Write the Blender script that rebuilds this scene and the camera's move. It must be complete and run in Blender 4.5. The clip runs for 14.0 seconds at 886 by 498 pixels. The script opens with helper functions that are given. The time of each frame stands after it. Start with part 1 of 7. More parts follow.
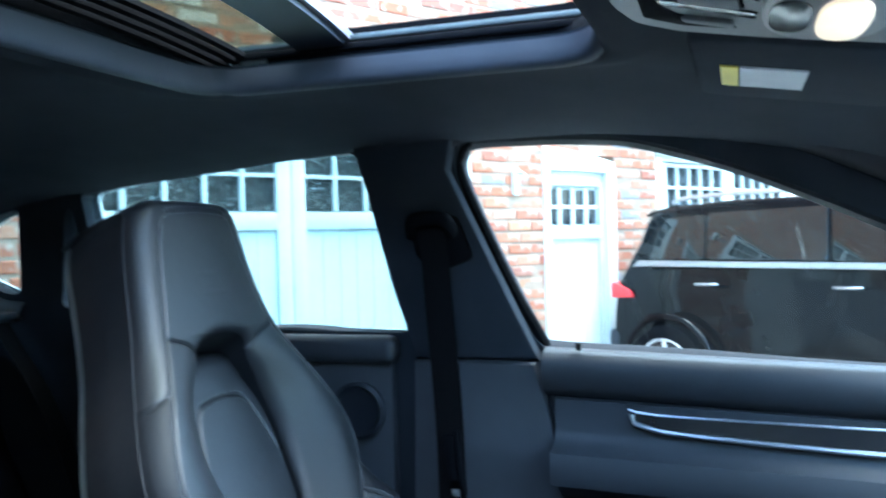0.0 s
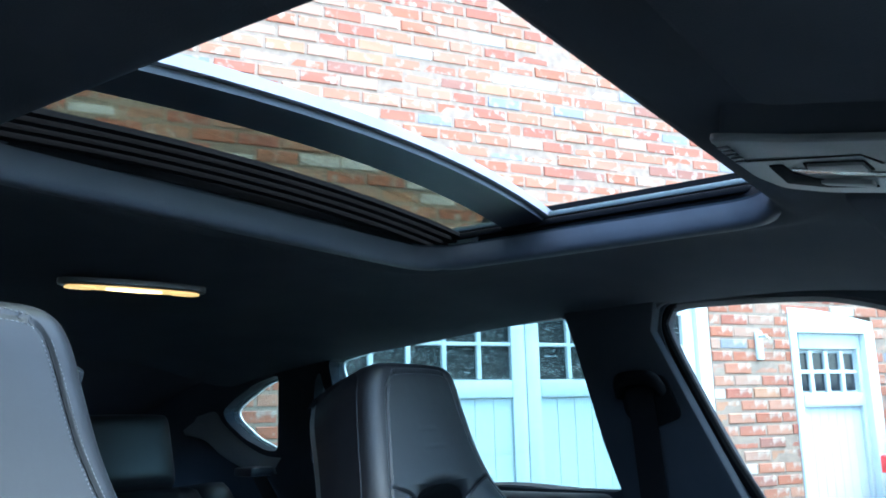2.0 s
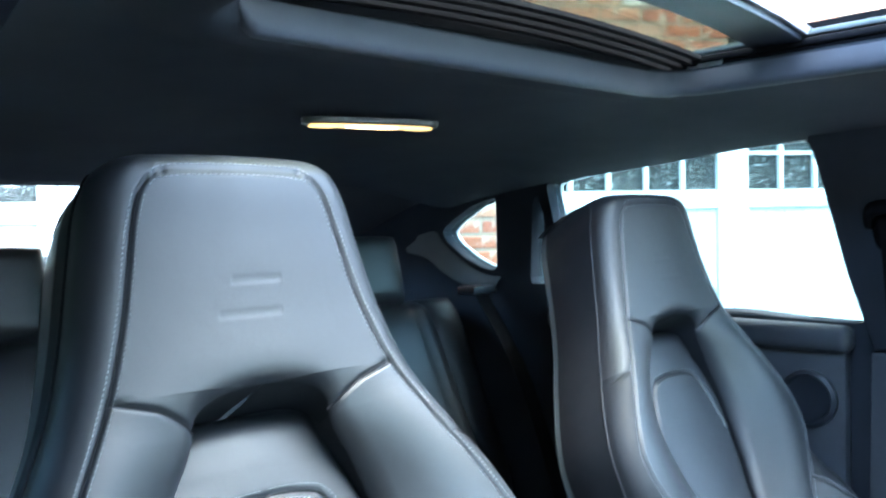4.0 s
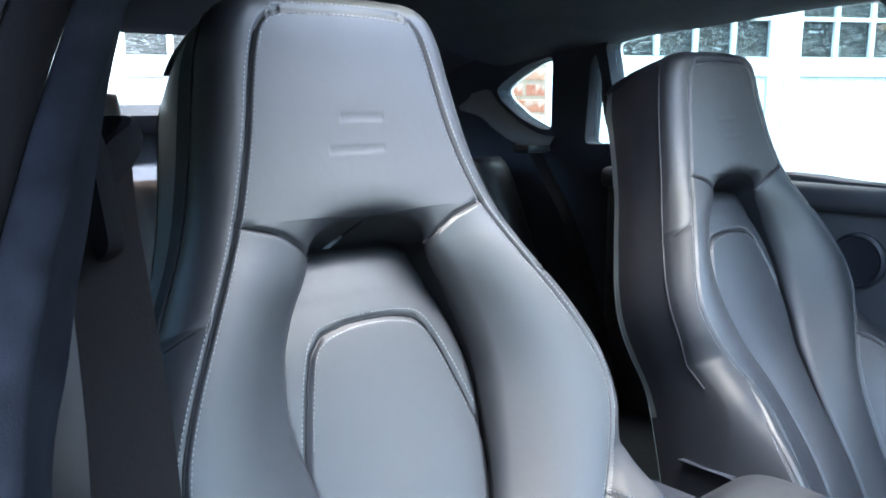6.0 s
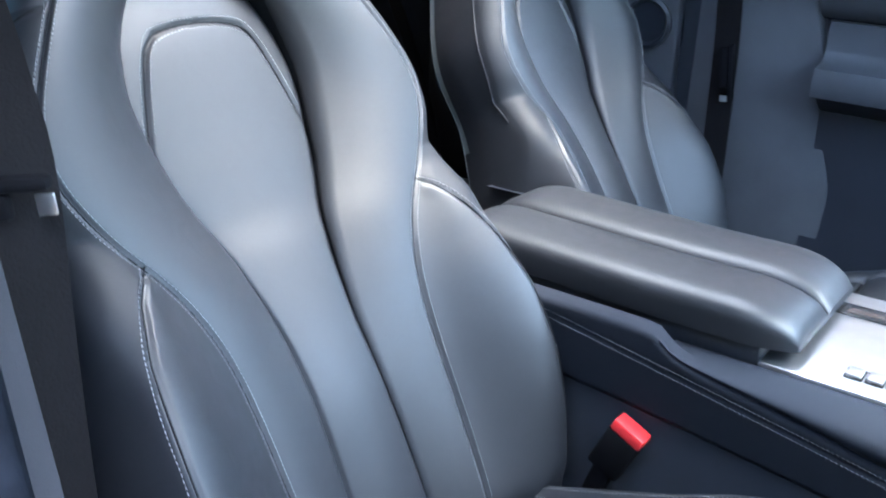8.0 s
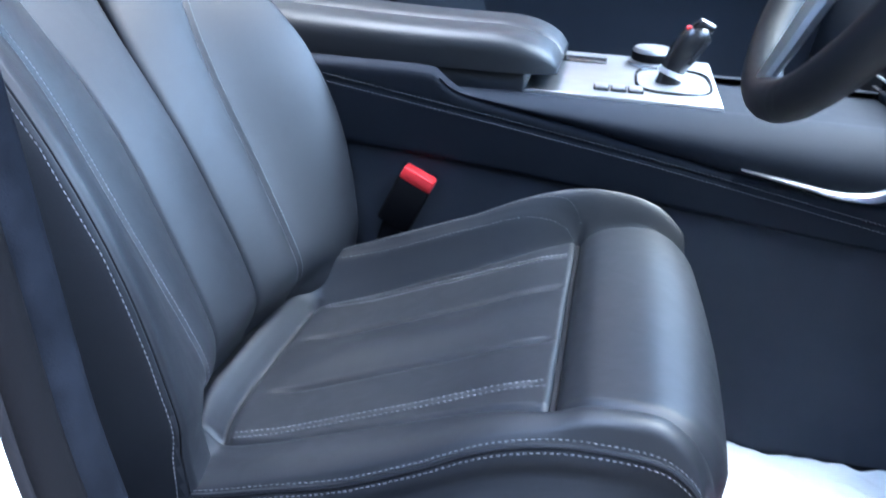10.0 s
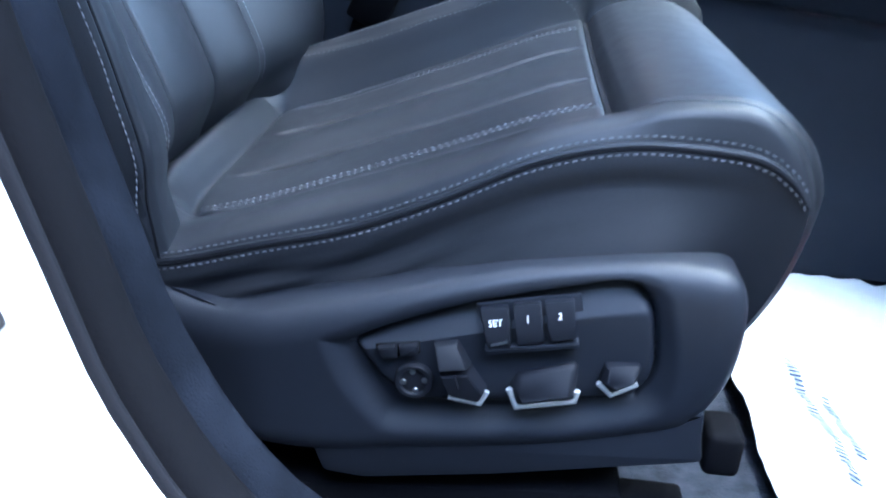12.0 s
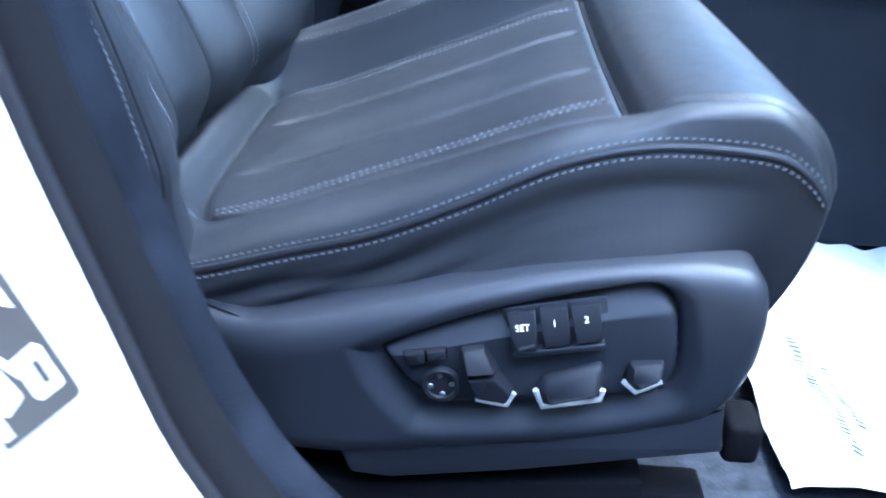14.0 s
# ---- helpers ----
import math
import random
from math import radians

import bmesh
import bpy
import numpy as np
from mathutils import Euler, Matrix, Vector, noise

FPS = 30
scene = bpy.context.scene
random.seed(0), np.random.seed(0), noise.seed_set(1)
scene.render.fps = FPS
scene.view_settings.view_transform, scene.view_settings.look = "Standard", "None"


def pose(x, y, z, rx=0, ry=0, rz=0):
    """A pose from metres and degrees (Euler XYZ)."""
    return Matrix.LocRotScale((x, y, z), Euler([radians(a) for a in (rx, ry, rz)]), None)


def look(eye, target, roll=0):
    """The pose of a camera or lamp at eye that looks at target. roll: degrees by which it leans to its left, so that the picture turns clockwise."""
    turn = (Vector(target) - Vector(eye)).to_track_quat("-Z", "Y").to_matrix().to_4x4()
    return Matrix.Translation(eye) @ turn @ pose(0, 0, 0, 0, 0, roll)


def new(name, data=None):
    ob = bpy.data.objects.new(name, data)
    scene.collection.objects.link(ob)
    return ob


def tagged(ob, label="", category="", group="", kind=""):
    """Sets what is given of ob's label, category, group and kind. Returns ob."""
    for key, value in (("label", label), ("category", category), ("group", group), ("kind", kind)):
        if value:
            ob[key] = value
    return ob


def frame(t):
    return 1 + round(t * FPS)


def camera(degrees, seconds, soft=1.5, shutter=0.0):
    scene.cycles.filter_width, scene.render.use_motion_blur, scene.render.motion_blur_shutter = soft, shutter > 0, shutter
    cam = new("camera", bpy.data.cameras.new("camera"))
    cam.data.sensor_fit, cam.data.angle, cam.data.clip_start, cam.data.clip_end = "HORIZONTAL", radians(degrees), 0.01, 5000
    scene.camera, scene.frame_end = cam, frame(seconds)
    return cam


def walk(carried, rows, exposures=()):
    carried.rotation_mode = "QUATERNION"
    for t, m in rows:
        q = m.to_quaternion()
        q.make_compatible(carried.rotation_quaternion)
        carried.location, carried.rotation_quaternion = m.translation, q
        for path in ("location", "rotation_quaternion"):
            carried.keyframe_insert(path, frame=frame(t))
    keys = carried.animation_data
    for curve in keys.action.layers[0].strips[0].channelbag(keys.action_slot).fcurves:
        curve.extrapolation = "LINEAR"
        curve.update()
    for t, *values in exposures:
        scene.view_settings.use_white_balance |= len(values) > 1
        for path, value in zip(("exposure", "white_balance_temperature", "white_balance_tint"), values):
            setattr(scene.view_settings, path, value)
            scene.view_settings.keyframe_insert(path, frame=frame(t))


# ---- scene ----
cam = camera(54.3, 14.0, soft=1.8, shutter=0.4)
PATH = [
    (0, (0.417, -0.674, 1.375), (-0.229, 1.219, 1.358), -1.5),
    (0.5, (0.458, -0.716, 1.367), (-0.452, 1.059, 1.51), -1.9),
    (1, (0.495, -0.746, 1.351), (-0.55, 0.936, 1.635), -1.9),
    (1.5, (0.508, -0.757, 1.351), (-0.576, 0.887, 1.699), -1.7),
    (2, (0.519, -0.755, 1.352), (-0.591, 0.863, 1.738), -1.5),
    (2.5, (0.532, -0.744, 1.35), (-0.6, 0.856, 1.748), -1.3),
    (3, (0.502, -0.748, 1.365), (-0.694, 0.825, 1.674), -1.3),
    (3.5, (0.463, -0.77, 1.383), (-0.868, 0.717, 1.506), -1.1),
    (4, (0.456, -0.787, 1.399), (-1.009, 0.573, 1.346), -1.2),
    (4.2, (0.465, -0.793, 1.396), (-1.028, 0.533, 1.286), -1.1),
    (6.3, (0.451, -0.869, 1.378), (-1.02, 0.422, 0.965), 0.1),
    (6.5, (0.47, -0.875, 1.374), (-0.981, 0.423, 0.914), 0.1),
    (7, (0.493, -0.912, 1.338), (-0.807, 0.499, 0.773), -0.2),
    (7.5, (0.568, -0.93, 1.313), (-0.702, 0.466, 0.65), -0.3),
    (7.7, (0.581, -0.937, 1.307), (-0.652, 0.471, 0.601), 0.1),
    (9.8, (0.445, -1.113, 1.058), (0.047, 0.71, 0.337), 3.5),
    (10, (0.434, -1.119, 1.047), (0.108, 0.706, 0.296), 3.4),
    (10.5, (0.418, -1.137, 1.019), (0.19, 0.69, 0.24), 3.4),
    (11, (0.403, -1.142, 0.973), (0.227, 0.684, 0.176), 3.3),
    (11.5, (0.383, -1.133, 0.921), (0.236, 0.688, 0.107), 3.4),
    (12, (0.366, -1.076, 0.851), (0.232, 0.734, 0.01), 3.6),
    (12.5, (0.358, -1.016, 0.793), (0.241, 0.777, -0.085), 3.8),
    (13, (0.358, -0.979, 0.776), (0.243, 0.795, -0.14), 3.8),
    (13.5, (0.358, -0.971, 0.787), (0.25, 0.794, -0.146), 3.8),
    (14, (0.334, -1.067, 0.877), (0.277, 0.7, -0.058), 2.8),
]
walk(cam, [(t, look(eye, target, roll)) for t, eye, target, roll in PATH],
     [(0, 3.5, 5000, -9), (0.8, 3.3, 4950, -8), (2.6, 3.0, 4950, -8), (3.0, 3.05, 4900, -9), (3.4, 3.5, 4300, -22), (4.1, 4.45, 5500, -4), (6.3, 4.3, 5900, 3), (7.7, 4.35, 5750, 3), (9.8, 4.1, 5300, 4), (11.5, 3.85, 4950, 3), (12.4, 3.85, 4900, 3), (13.2, 5.0, 4800, 2), (13.5, 5.0, 4800, 2), (14, 4.4, 4800, 3)])

# ---------------------------------------------------------------- world and light
world = bpy.data.worlds.new("sky")
scene.world = world
world.use_nodes = True
wn = world.node_tree.nodes
sky = wn.new("ShaderNodeTexSky")
sky.sky_type = "NISHITA"
sky.sun_disc = False
sky.sun_elevation = radians(73)
sky.sun_rotation = radians(66)
sky.dust_density = 4.0
world.node_tree.links.new(sky.outputs[0], wn["Background"].inputs[0])
wn["Background"].inputs[1].default_value = 0.25
sun = new("sun", bpy.data.lights.new("sun", "SUN"))
sun.data.energy = 0.95
sun.data.angle = radians(70)
sun.data.color = (1.0, 0.93, 0.84)
sun.matrix_world = look((1.9, 0.85, 7.0), (0, 0, 0))


# ---------------------------------------------------------------- materials
def material(name, color, rough=0.5, metal=0.0, vary=0.15, scale=8.0, bump=0.0, bump_scale=200.0,
             spec=0.5, coat=0.0, sheen=0.0):
    m = bpy.data.materials.new(name)
    m.use_nodes = True
    n, k = m.node_tree.nodes, m.node_tree.links
    b = n["Principled BSDF"]
    b.inputs["Roughness"].default_value = rough
    b.inputs["Metallic"].default_value = metal
    b.inputs["Specular IOR Level"].default_value = spec
    b.inputs["Coat Weight"].default_value = coat
    b.inputs["Sheen Weight"].default_value = sheen
    co = n.new("ShaderNodeTexCoord")
    big = n.new("ShaderNodeTexNoise")
    big.inputs["Scale"].default_value = scale
    big.inputs["Detail"].default_value = 6
    k.new(co.outputs["Object"], big.inputs["Vector"])
    ramp = n.new("ShaderNodeValToRGB")
    ramp.color_ramp.elements[0].position, ramp.color_ramp.elements[1].position = 0.3, 0.7
    ramp.color_ramp.elements[0].color = (*[c * (1 - vary) for c in color], 1)
    ramp.color_ramp.elements[1].color = (*[min(1, c * (1 + vary)) for c in color], 1)
    k.new(big.outputs["Fac"], ramp.inputs["Fac"])
    k.new(ramp.outputs["Color"], b.inputs["Base Color"])
    if bump:
        fine = n.new("ShaderNodeTexNoise")
        fine.inputs["Scale"].default_value = bump_scale
        fine.inputs["Detail"].default_value = 3
        k.new(co.outputs["Object"], fine.inputs["Vector"])
        bn = n.new("ShaderNodeBump")
        bn.inputs["Strength"].default_value = bump
        bn.inputs["Distance"].default_value = 0.001
        k.new(fine.outputs["Fac"], bn.inputs["Height"])
        k.new(bn.outputs["Normal"], b.inputs["Normal"])
        rr = n.new("ShaderNodeMapRange")
        rr.inputs["To Min"].default_value, rr.inputs["To Max"].default_value = rough * 0.85, min(1, rough * 1.15)
        k.new(big.outputs["Fac"], rr.inputs["Value"])
        k.new(rr.outputs["Result"], b.inputs["Roughness"])
    return m


def leather_material(name, color, rough, spec=0.45):
    """Grained hide: fine cells for the grain, a soft large noise for creases and wear."""
    m = material(name, color, rough, vary=0.12, scale=5.0, spec=spec)
    n, k = m.node_tree.nodes, m.node_tree.links
    co = n.new("ShaderNodeTexCoord")
    cells = n.new("ShaderNodeTexVoronoi")
    cells.inputs["Scale"].default_value = 700
    cells.feature = "DISTANCE_TO_EDGE"
    folds = n.new("ShaderNodeTexNoise")
    folds.inputs["Scale"].default_value = 38
    folds.inputs["Detail"].default_value = 5
    folds.inputs["Distortion"].default_value = 1.2
    for node in (cells, folds):
        k.new(co.outputs["Object"], node.inputs["Vector"])
    b1, b2 = n.new("ShaderNodeBump"), n.new("ShaderNodeBump")
    b1.inputs["Strength"].default_value, b1.inputs["Distance"].default_value = 0.25, 0.0003
    b2.inputs["Strength"].default_value, b2.inputs["Distance"].default_value = 0.10, 0.002
    k.new(cells.outputs["Distance"], b1.inputs["Height"])
    k.new(folds.outputs["Fac"], b2.inputs["Height"])
    k.new(b1.outputs["Normal"], b2.inputs["Normal"])
    k.new(b2.outputs["Normal"], n["Principled BSDF"].inputs["Normal"])
    rr = n.new("ShaderNodeMapRange")
    rr.inputs["To Min"].default_value, rr.inputs["To Max"].default_value = rough - 0.06, rough + 0.08
    k.new(folds.outputs["Fac"], rr.inputs["Value"])
    k.new(rr.outputs["Result"], n["Principled BSDF"].inputs["Roughness"])
    return m


def glass_material(name, tint, gloss=0.08):
    m = bpy.data.materials.new(name)
    m.use_nodes = True
    n, k = m.node_tree.nodes, m.node_tree.links
    n.remove(n["Principled BSDF"])
    t, g, mix = n.new("ShaderNodeBsdfTransparent"), n.new("ShaderNodeBsdfGlossy"), n.new("ShaderNodeMixShader")
    t.inputs["Color"].default_value = (*tint, 1)
    g.inputs["Roughness"].default_value = 0.02
    lw, pw, ml = n.new("ShaderNodeLayerWeight"), n.new("ShaderNodeMath"), n.new("ShaderNodeMath")
    pw.operation, ml.operation = "POWER", "MULTIPLY_ADD"
    pw.inputs[1].default_value = 4.0
    ml.inputs[1].default_value, ml.inputs[2].default_value = 0.35, gloss * 0.4
    k.new(lw.outputs["Facing"], pw.inputs[0])
    k.new(pw.outputs[0], ml.inputs[0])
    k.new(ml.outputs[0], mix.inputs[0])
    k.new(t.outputs[0], mix.inputs[1])
    k.new(g.outputs[0], mix.inputs[2])
    k.new(mix.outputs[0], n["Material Output"].inputs["Surface"])
    return m


def brick_material(name, island):
    """Reclaimed multi-coloured bricks: reds, oranges, buff, lime-washed whites, a few blue-greys."""
    m = material(name, (0.4, 0.15, 0.1), 0.9, bump=0.6, bump_scale=60)
    n, k = m.node_tree.nodes, m.node_tree.links
    b = n["Principled BSDF"]
    if island:
        src = n.new("ShaderNodeNewGeometry").outputs["Random Per Island"]
    else:
        src = n.new("ShaderNodeObjectInfo").outputs["Random"]
    ramp = n.new("ShaderNodeValToRGB")
    ramp.color_ramp.interpolation = "CONSTANT"
    stops = [(0.0, (0.22, 0.072, 0.034)), (0.15, (0.24, 0.094, 0.050)), (0.30, (0.20, 0.062, 0.034)), (0.42, (0.245, 0.115, 0.068)),
             (0.56, (0.22, 0.075, 0.040)), (0.66, (0.245, 0.140, 0.094)), (0.78, (0.37, 0.325, 0.29)), (0.86, (0.17, 0.070, 0.045)),
             (0.92, (0.14, 0.135, 0.150)), (0.955, (0.26, 0.128, 0.068))]
    el = ramp.color_ramp.elements
    while len(el) < len(stops):
        el.new(0.5)
    for e, (p, c) in zip(el, stops):
        e.position, e.color = p, (*c, 1)
    k.new(src, ramp.inputs["Fac"])
    co = n.new("ShaderNodeTexCoord")
    stain = n.new("ShaderNodeTexNoise")
    stain.inputs["Scale"].default_value = 14
    stain.inputs["Detail"].default_value = 8
    k.new(co.outputs["Object"], stain.inputs["Vector"])
    sr = n.new("ShaderNodeValToRGB")
    sr.color_ramp.elements[0].position, sr.color_ramp.elements[1].position = 0.54, 0.68
    k.new(stain.outputs["Fac"], sr.inputs["Fac"])
    mix = n.new("ShaderNodeMix")
    mix.data_type = "RGBA"
    mix.inputs[7].default_value = (0.29, 0.225, 0.175, 1)
    k.new(sr.outputs["Color"], mix.inputs[0])
    k.new(ramp.outputs["Color"], mix.inputs[6])
    k.new(mix.outputs[2], b.inputs["Base Color"])
    return m


LEATHER = leather_material("navy_black_leather", (0.0060, 0.0072, 0.0105), 0.49, 0.50)
LEATHER_DULL = leather_material("navy_black_leather_dull", (0.0085, 0.0095, 0.0125), 0.58, 0.24)
LEATHER_REAR = leather_material("black_leather", (0.011, 0.0115, 0.0135), 0.48)
THREAD = material("grey_thread", (0.17, 0.175, 0.19), 0.8, spec=0.2)
SEAM = material("dark_seam", (0.008, 0.008, 0.010), 0.8, spec=0.1)
SHELL = material("slate_grey_back_shell", (0.075, 0.086, 0.088), 0.36, bump=0.1, bump_scale=1200)
PLASTIC = material("black_plastic", (0.0125, 0.0145, 0.0205), 0.48, spec=0.38, bump=0.14, bump_scale=1500)
CONSOLE_HIDE = leather_material("console_leather", (0.015, 0.0175, 0.024), 0.7, 0.06)
DOOR_HIDE = leather_material("blue_grey_door_leather", (0.028, 0.030, 0.036), 0.55, 0.45)
PILLAR_GREY = material("grey_lower_pillar_trim", (0.050, 0.052, 0.058), 0.8, bump=0.4, bump_scale=700, spec=0.2)
PLASTIC_GLOSS = material("gloss_black_plastic", (0.015, 0.015, 0.017), 0.18)
BUTTON = material("soft_black_button", (0.010, 0.011, 0.015), 0.58, spec=0.16)
TRIM_GREY = material("grey_pillar_trim", (0.034, 0.034, 0.039), 0.9, bump=0.5, bump_scale=700, spec=0.1)
TRIM_DARK = material("dark_jamb_plastic", (0.009, 0.009, 0.011), 0.7, bump=0.3, bump_scale=700, spec=0.1)
FELT = material("grey_felt", (0.0075, 0.0088, 0.0125), 0.95, vary=0.35, scale=40, bump=0.45, bump_scale=900, spec=0.02)
HEADLINER = material("anthracite_headliner", (0.031, 0.034, 0.041), 0.95, bump=0.5, bump_scale=500, spec=0.03)
CARPET = material("black_carpet", (0.028, 0.031, 0.040), 0.95, vary=0.45, scale=60, bump=1.0, bump_scale=350, spec=0.1)
RUBBER = material("black_rubber", (0.005, 0.005, 0.006), 0.85, spec=0.04, bump=0.3, bump_scale=400)
BELT = material("black_webbing", (0.006, 0.0055, 0.006), 0.85, spec=0.06, vary=0.1, scale=120, bump=0.6, bump_scale=400)
CHROME = material("satin_chrome", (0.88, 0.89, 0.90), 0.38, metal=0.75, vary=0.04)
STEEL = material("bright_steel", (0.6, 0.6, 0.62), 0.3, metal=1.0, vary=0.1)
ALU = material("brushed_aluminium", (0.62, 0.64, 0.68), 0.32, metal=1.0, vary=0.08, scale=40)
WHITE_CAR = material("white_car_paint", (0.80, 0.81, 0.82), 0.25, coat=0.6, vary=0.02)
BLACK_CAR = material("black_car_paint", (0.004, 0.004, 0.005), 0.05, spec=0.12, vary=0.1)
DARK_GLASS = material("dark_car_glass", (0.006, 0.007, 0.007), 0.03, spec=0.6, vary=0.02)
BLOCKER_WALL = material("dark_blocker_wall", (0.05, 0.055, 0.05), 0.95, vary=0.4, scale=3, bump=0.8, bump_scale=30)
WHITE_WOOD = material("white_painted_boards", (0.46, 0.485, 0.475), 0.5, vary=0.05, scale=3, bump=0.15, bump_scale=40)
MORTAR = material("sandy_mortar", (0.195, 0.140, 0.100), 0.95, vary=0.2, scale=20, bump=0.8, bump_scale=120)
BRICK = brick_material("reclaimed_brick", False)
BRICK_FAR = brick_material("reclaimed_brick_joined", True)
RED = material("red_release", (0.62, 0.03, 0.035), 0.35)
PAPER = material("white_paper_mat", (0.70, 0.72, 0.74), 0.6, vary=0.02, scale=6)
RED_PRINT = material("red_print", (0.70, 0.035, 0.04), 0.6)
WHITE_PRINT = material("white_print", (0.85, 0.85, 0.85), 0.6, vary=0.02)
LABEL_BLACK = material("black_label_film", (0.02, 0.02, 0.022), 0.4)
ASPHALT = material("driveway_block_grey", (0.20, 0.195, 0.18), 0.9, vary=0.3, scale=2, bump=0.8, bump_scale=60)
GLASS_CLEAR = glass_material("clear_glass", (0.93, 0.96, 0.95))
GLASS_PRIVACY = glass_material("green_tinted_glass", (0.58, 0.66, 0.66))
GLASS_ROOF = glass_material("dark_roof_glass", (0.42, 0.44, 0.38))


# ---------------------------------------------------------------- building helpers
def thing(name, label="", category="", group="", kind="", at=(0, 0, 0)):
    ob = new(name)
    ob.location = at
    ob.empty_display_size = 0.05
    return tagged(ob, label, category, group, kind)


def finish(me, mat, smooth=True, angle=35):
    me.materials.append(mat)
    if smooth:
        for p in me.polygons:
            p.use_smooth = True
        me.set_sharp_from_angle(angle=radians(angle))
    return me


def part(name, bm, mat, parent=None, label="", smooth=True, angle=35):
    me = bpy.data.meshes.new(name)
    bmesh.ops.recalc_face_normals(bm, faces=bm.faces)
    bm.to_mesh(me)
    bm.free()
    finish(me, mat, smooth, angle)
    ob = new(name, me)
    if parent is not None:
        ob.parent = parent
    if label:
        ob["label"] = label
    return ob


def mesh_part(name, verts, faces, mat, parent=None, label="", smooth=True, angle=50):
    me = bpy.data.meshes.new(name)
    me.from_pydata([tuple(v) for v in verts], [], faces)
    me.update()
    finish(me, mat, smooth, angle)
    ob = new(name, me)
    if parent is not None:
        ob.parent = parent
    if label:
        ob["label"] = label
    return ob


def add_box(bm, c, size, bevel=0.0, rot=None, segs=2):
    r = bmesh.ops.create_cube(bm, size=1.0)
    m = Matrix.Translation(c) @ (rot.to_4x4() if rot else Matrix.Identity(4)) @ Matrix.Diagonal((*size, 1))
    bmesh.ops.transform(bm, matrix=m, verts=r["verts"])
    if bevel:
        es = list({e for v in r["verts"] for e in v.link_edges})
        bmesh.ops.bevel(bm, geom=es, offset=bevel, segments=segs, profile=0.5, affect="EDGES")


def box(name, c, size, mat, parent=None, bevel=0.0, label="", rot=None, segs=2):
    bm = bmesh.new()
    add_box(bm, c, size, bevel, rot, segs)
    return part(name, bm, mat, parent, label)


def smooth_line(pts, n):
    """n points on a smooth curve through the given ones."""
    p = np.array(pts, float)
    t = np.r_[0, np.cumsum(np.linalg.norm(np.diff(p, axis=0), axis=1))]
    q = np.vstack([2 * p[0] - p[1], p, 2 * p[-1] - p[-2]])
    out = []
    for x in np.linspace(0, t[-1], n):
        i = min(max(np.searchsorted(t, x) - 1, 0), len(p) - 2)
        u = (x - t[i]) / max(t[i + 1] - t[i], 1e-9)
        a, b, c, d = q[i], q[i + 1], q[i + 2], q[i + 3]
        out.append(0.5 * (2 * b + (c - a) * u + (2 * a - 5 * b + 4 * c - d) * u**2 + (3 * b - a - 3 * c + d) * u**3))
    return np.array(out)


def add_tube(bm, pts, r, sides=8, flat=1.0, up=(0, 0, 1)):
    """A round or flattened rod along a line of points."""
    pts = [Vector(p) for p in pts]
    rings = []
    for i, p in enumerate(pts):
        d = (pts[min(i + 1, len(pts) - 1)] - pts[max(i - 1, 0)]).normalized()
        a = d.cross(Vector(up))
        a = a.normalized() if a.length > 1e-4 else d.orthogonal().normalized()
        b = a.cross(d).normalized()
        rr = r[i] if hasattr(r, "__len__") else r
        rings.append([bm.verts.new(p + a * rr * math.cos(w) + b * rr * flat * math.sin(w))
                      for w in [2 * math.pi * j / sides for j in range(sides)]])
    for q, s in zip(rings, rings[1:]):
        for j in range(sides):
            bm.faces.new((q[j], q[(j + 1) % sides], s[(j + 1) % sides], s[j]))
    bm.faces.new(rings[0][::-1])
    bm.faces.new(rings[-1])


def tube(name, pts, r, mat, parent=None, sides=8, flat=1.0, up=(0, 0, 1), label=""):
    bm = bmesh.new()
    add_tube(bm, pts, r, sides, flat, up)
    return part(name, bm, mat, parent, label)


def plate(name, outline, thick, mat, parent=None, frame_m=None, bevel=0.0, label="", segs=2):
    """A flat outline in its own xy plane, raised by thick along z, laid by frame_m."""
    bm = bmesh.new()
    lo = [bm.verts.new((x, y, 0)) for x, y in outline]
    f = bm.faces.new(lo)
    hi = bmesh.ops.extrude_face_region(bm, geom=[f])
    vs = [v for v in hi["geom"] if isinstance(v, bmesh.types.BMVert)]
    bmesh.ops.translate(bm, verts=vs, vec=(0, 0, thick))
    if bevel:
        top = [e for e in bm.edges if all(abs(v.co.z - thick) < 1e-6 for v in e.verts)]
        bmesh.ops.bevel(bm, geom=top, offset=bevel, segments=segs, profile=0.5, affect="EDGES")
    if frame_m is not None:
        bmesh.ops.transform(bm, matrix=frame_m, verts=bm.verts)
    return part(name, bm, mat, parent, label)


def sheet_with_holes(name, outer, holes, thick, mat, parent, frame_m, label=""):
    """A flat panel with openings right through it (outlines in its own xy plane)."""
    bm = bmesh.new()
    loops = []
    for loop in [outer, *holes]:
        vs = [bm.verts.new((x, y, 0)) for x, y in loop]
        loops.append([bm.edges.new((vs[i], vs[(i + 1) % len(vs)])) for i in range(len(vs))])
    bmesh.ops.triangle_fill(bm, use_beauty=True, edges=[e for l in loops for e in l])
    g = bmesh.ops.extrude_face_region(bm, geom=list(bm.faces))
    vs = [v for v in g["geom"] if isinstance(v, bmesh.types.BMVert)]
    bmesh.ops.translate(bm, verts=vs, vec=(0, 0, thick))
    bmesh.ops.transform(bm, matrix=frame_m, verts=bm.verts)
    return part(name, bm, mat, parent, label, smooth=False)


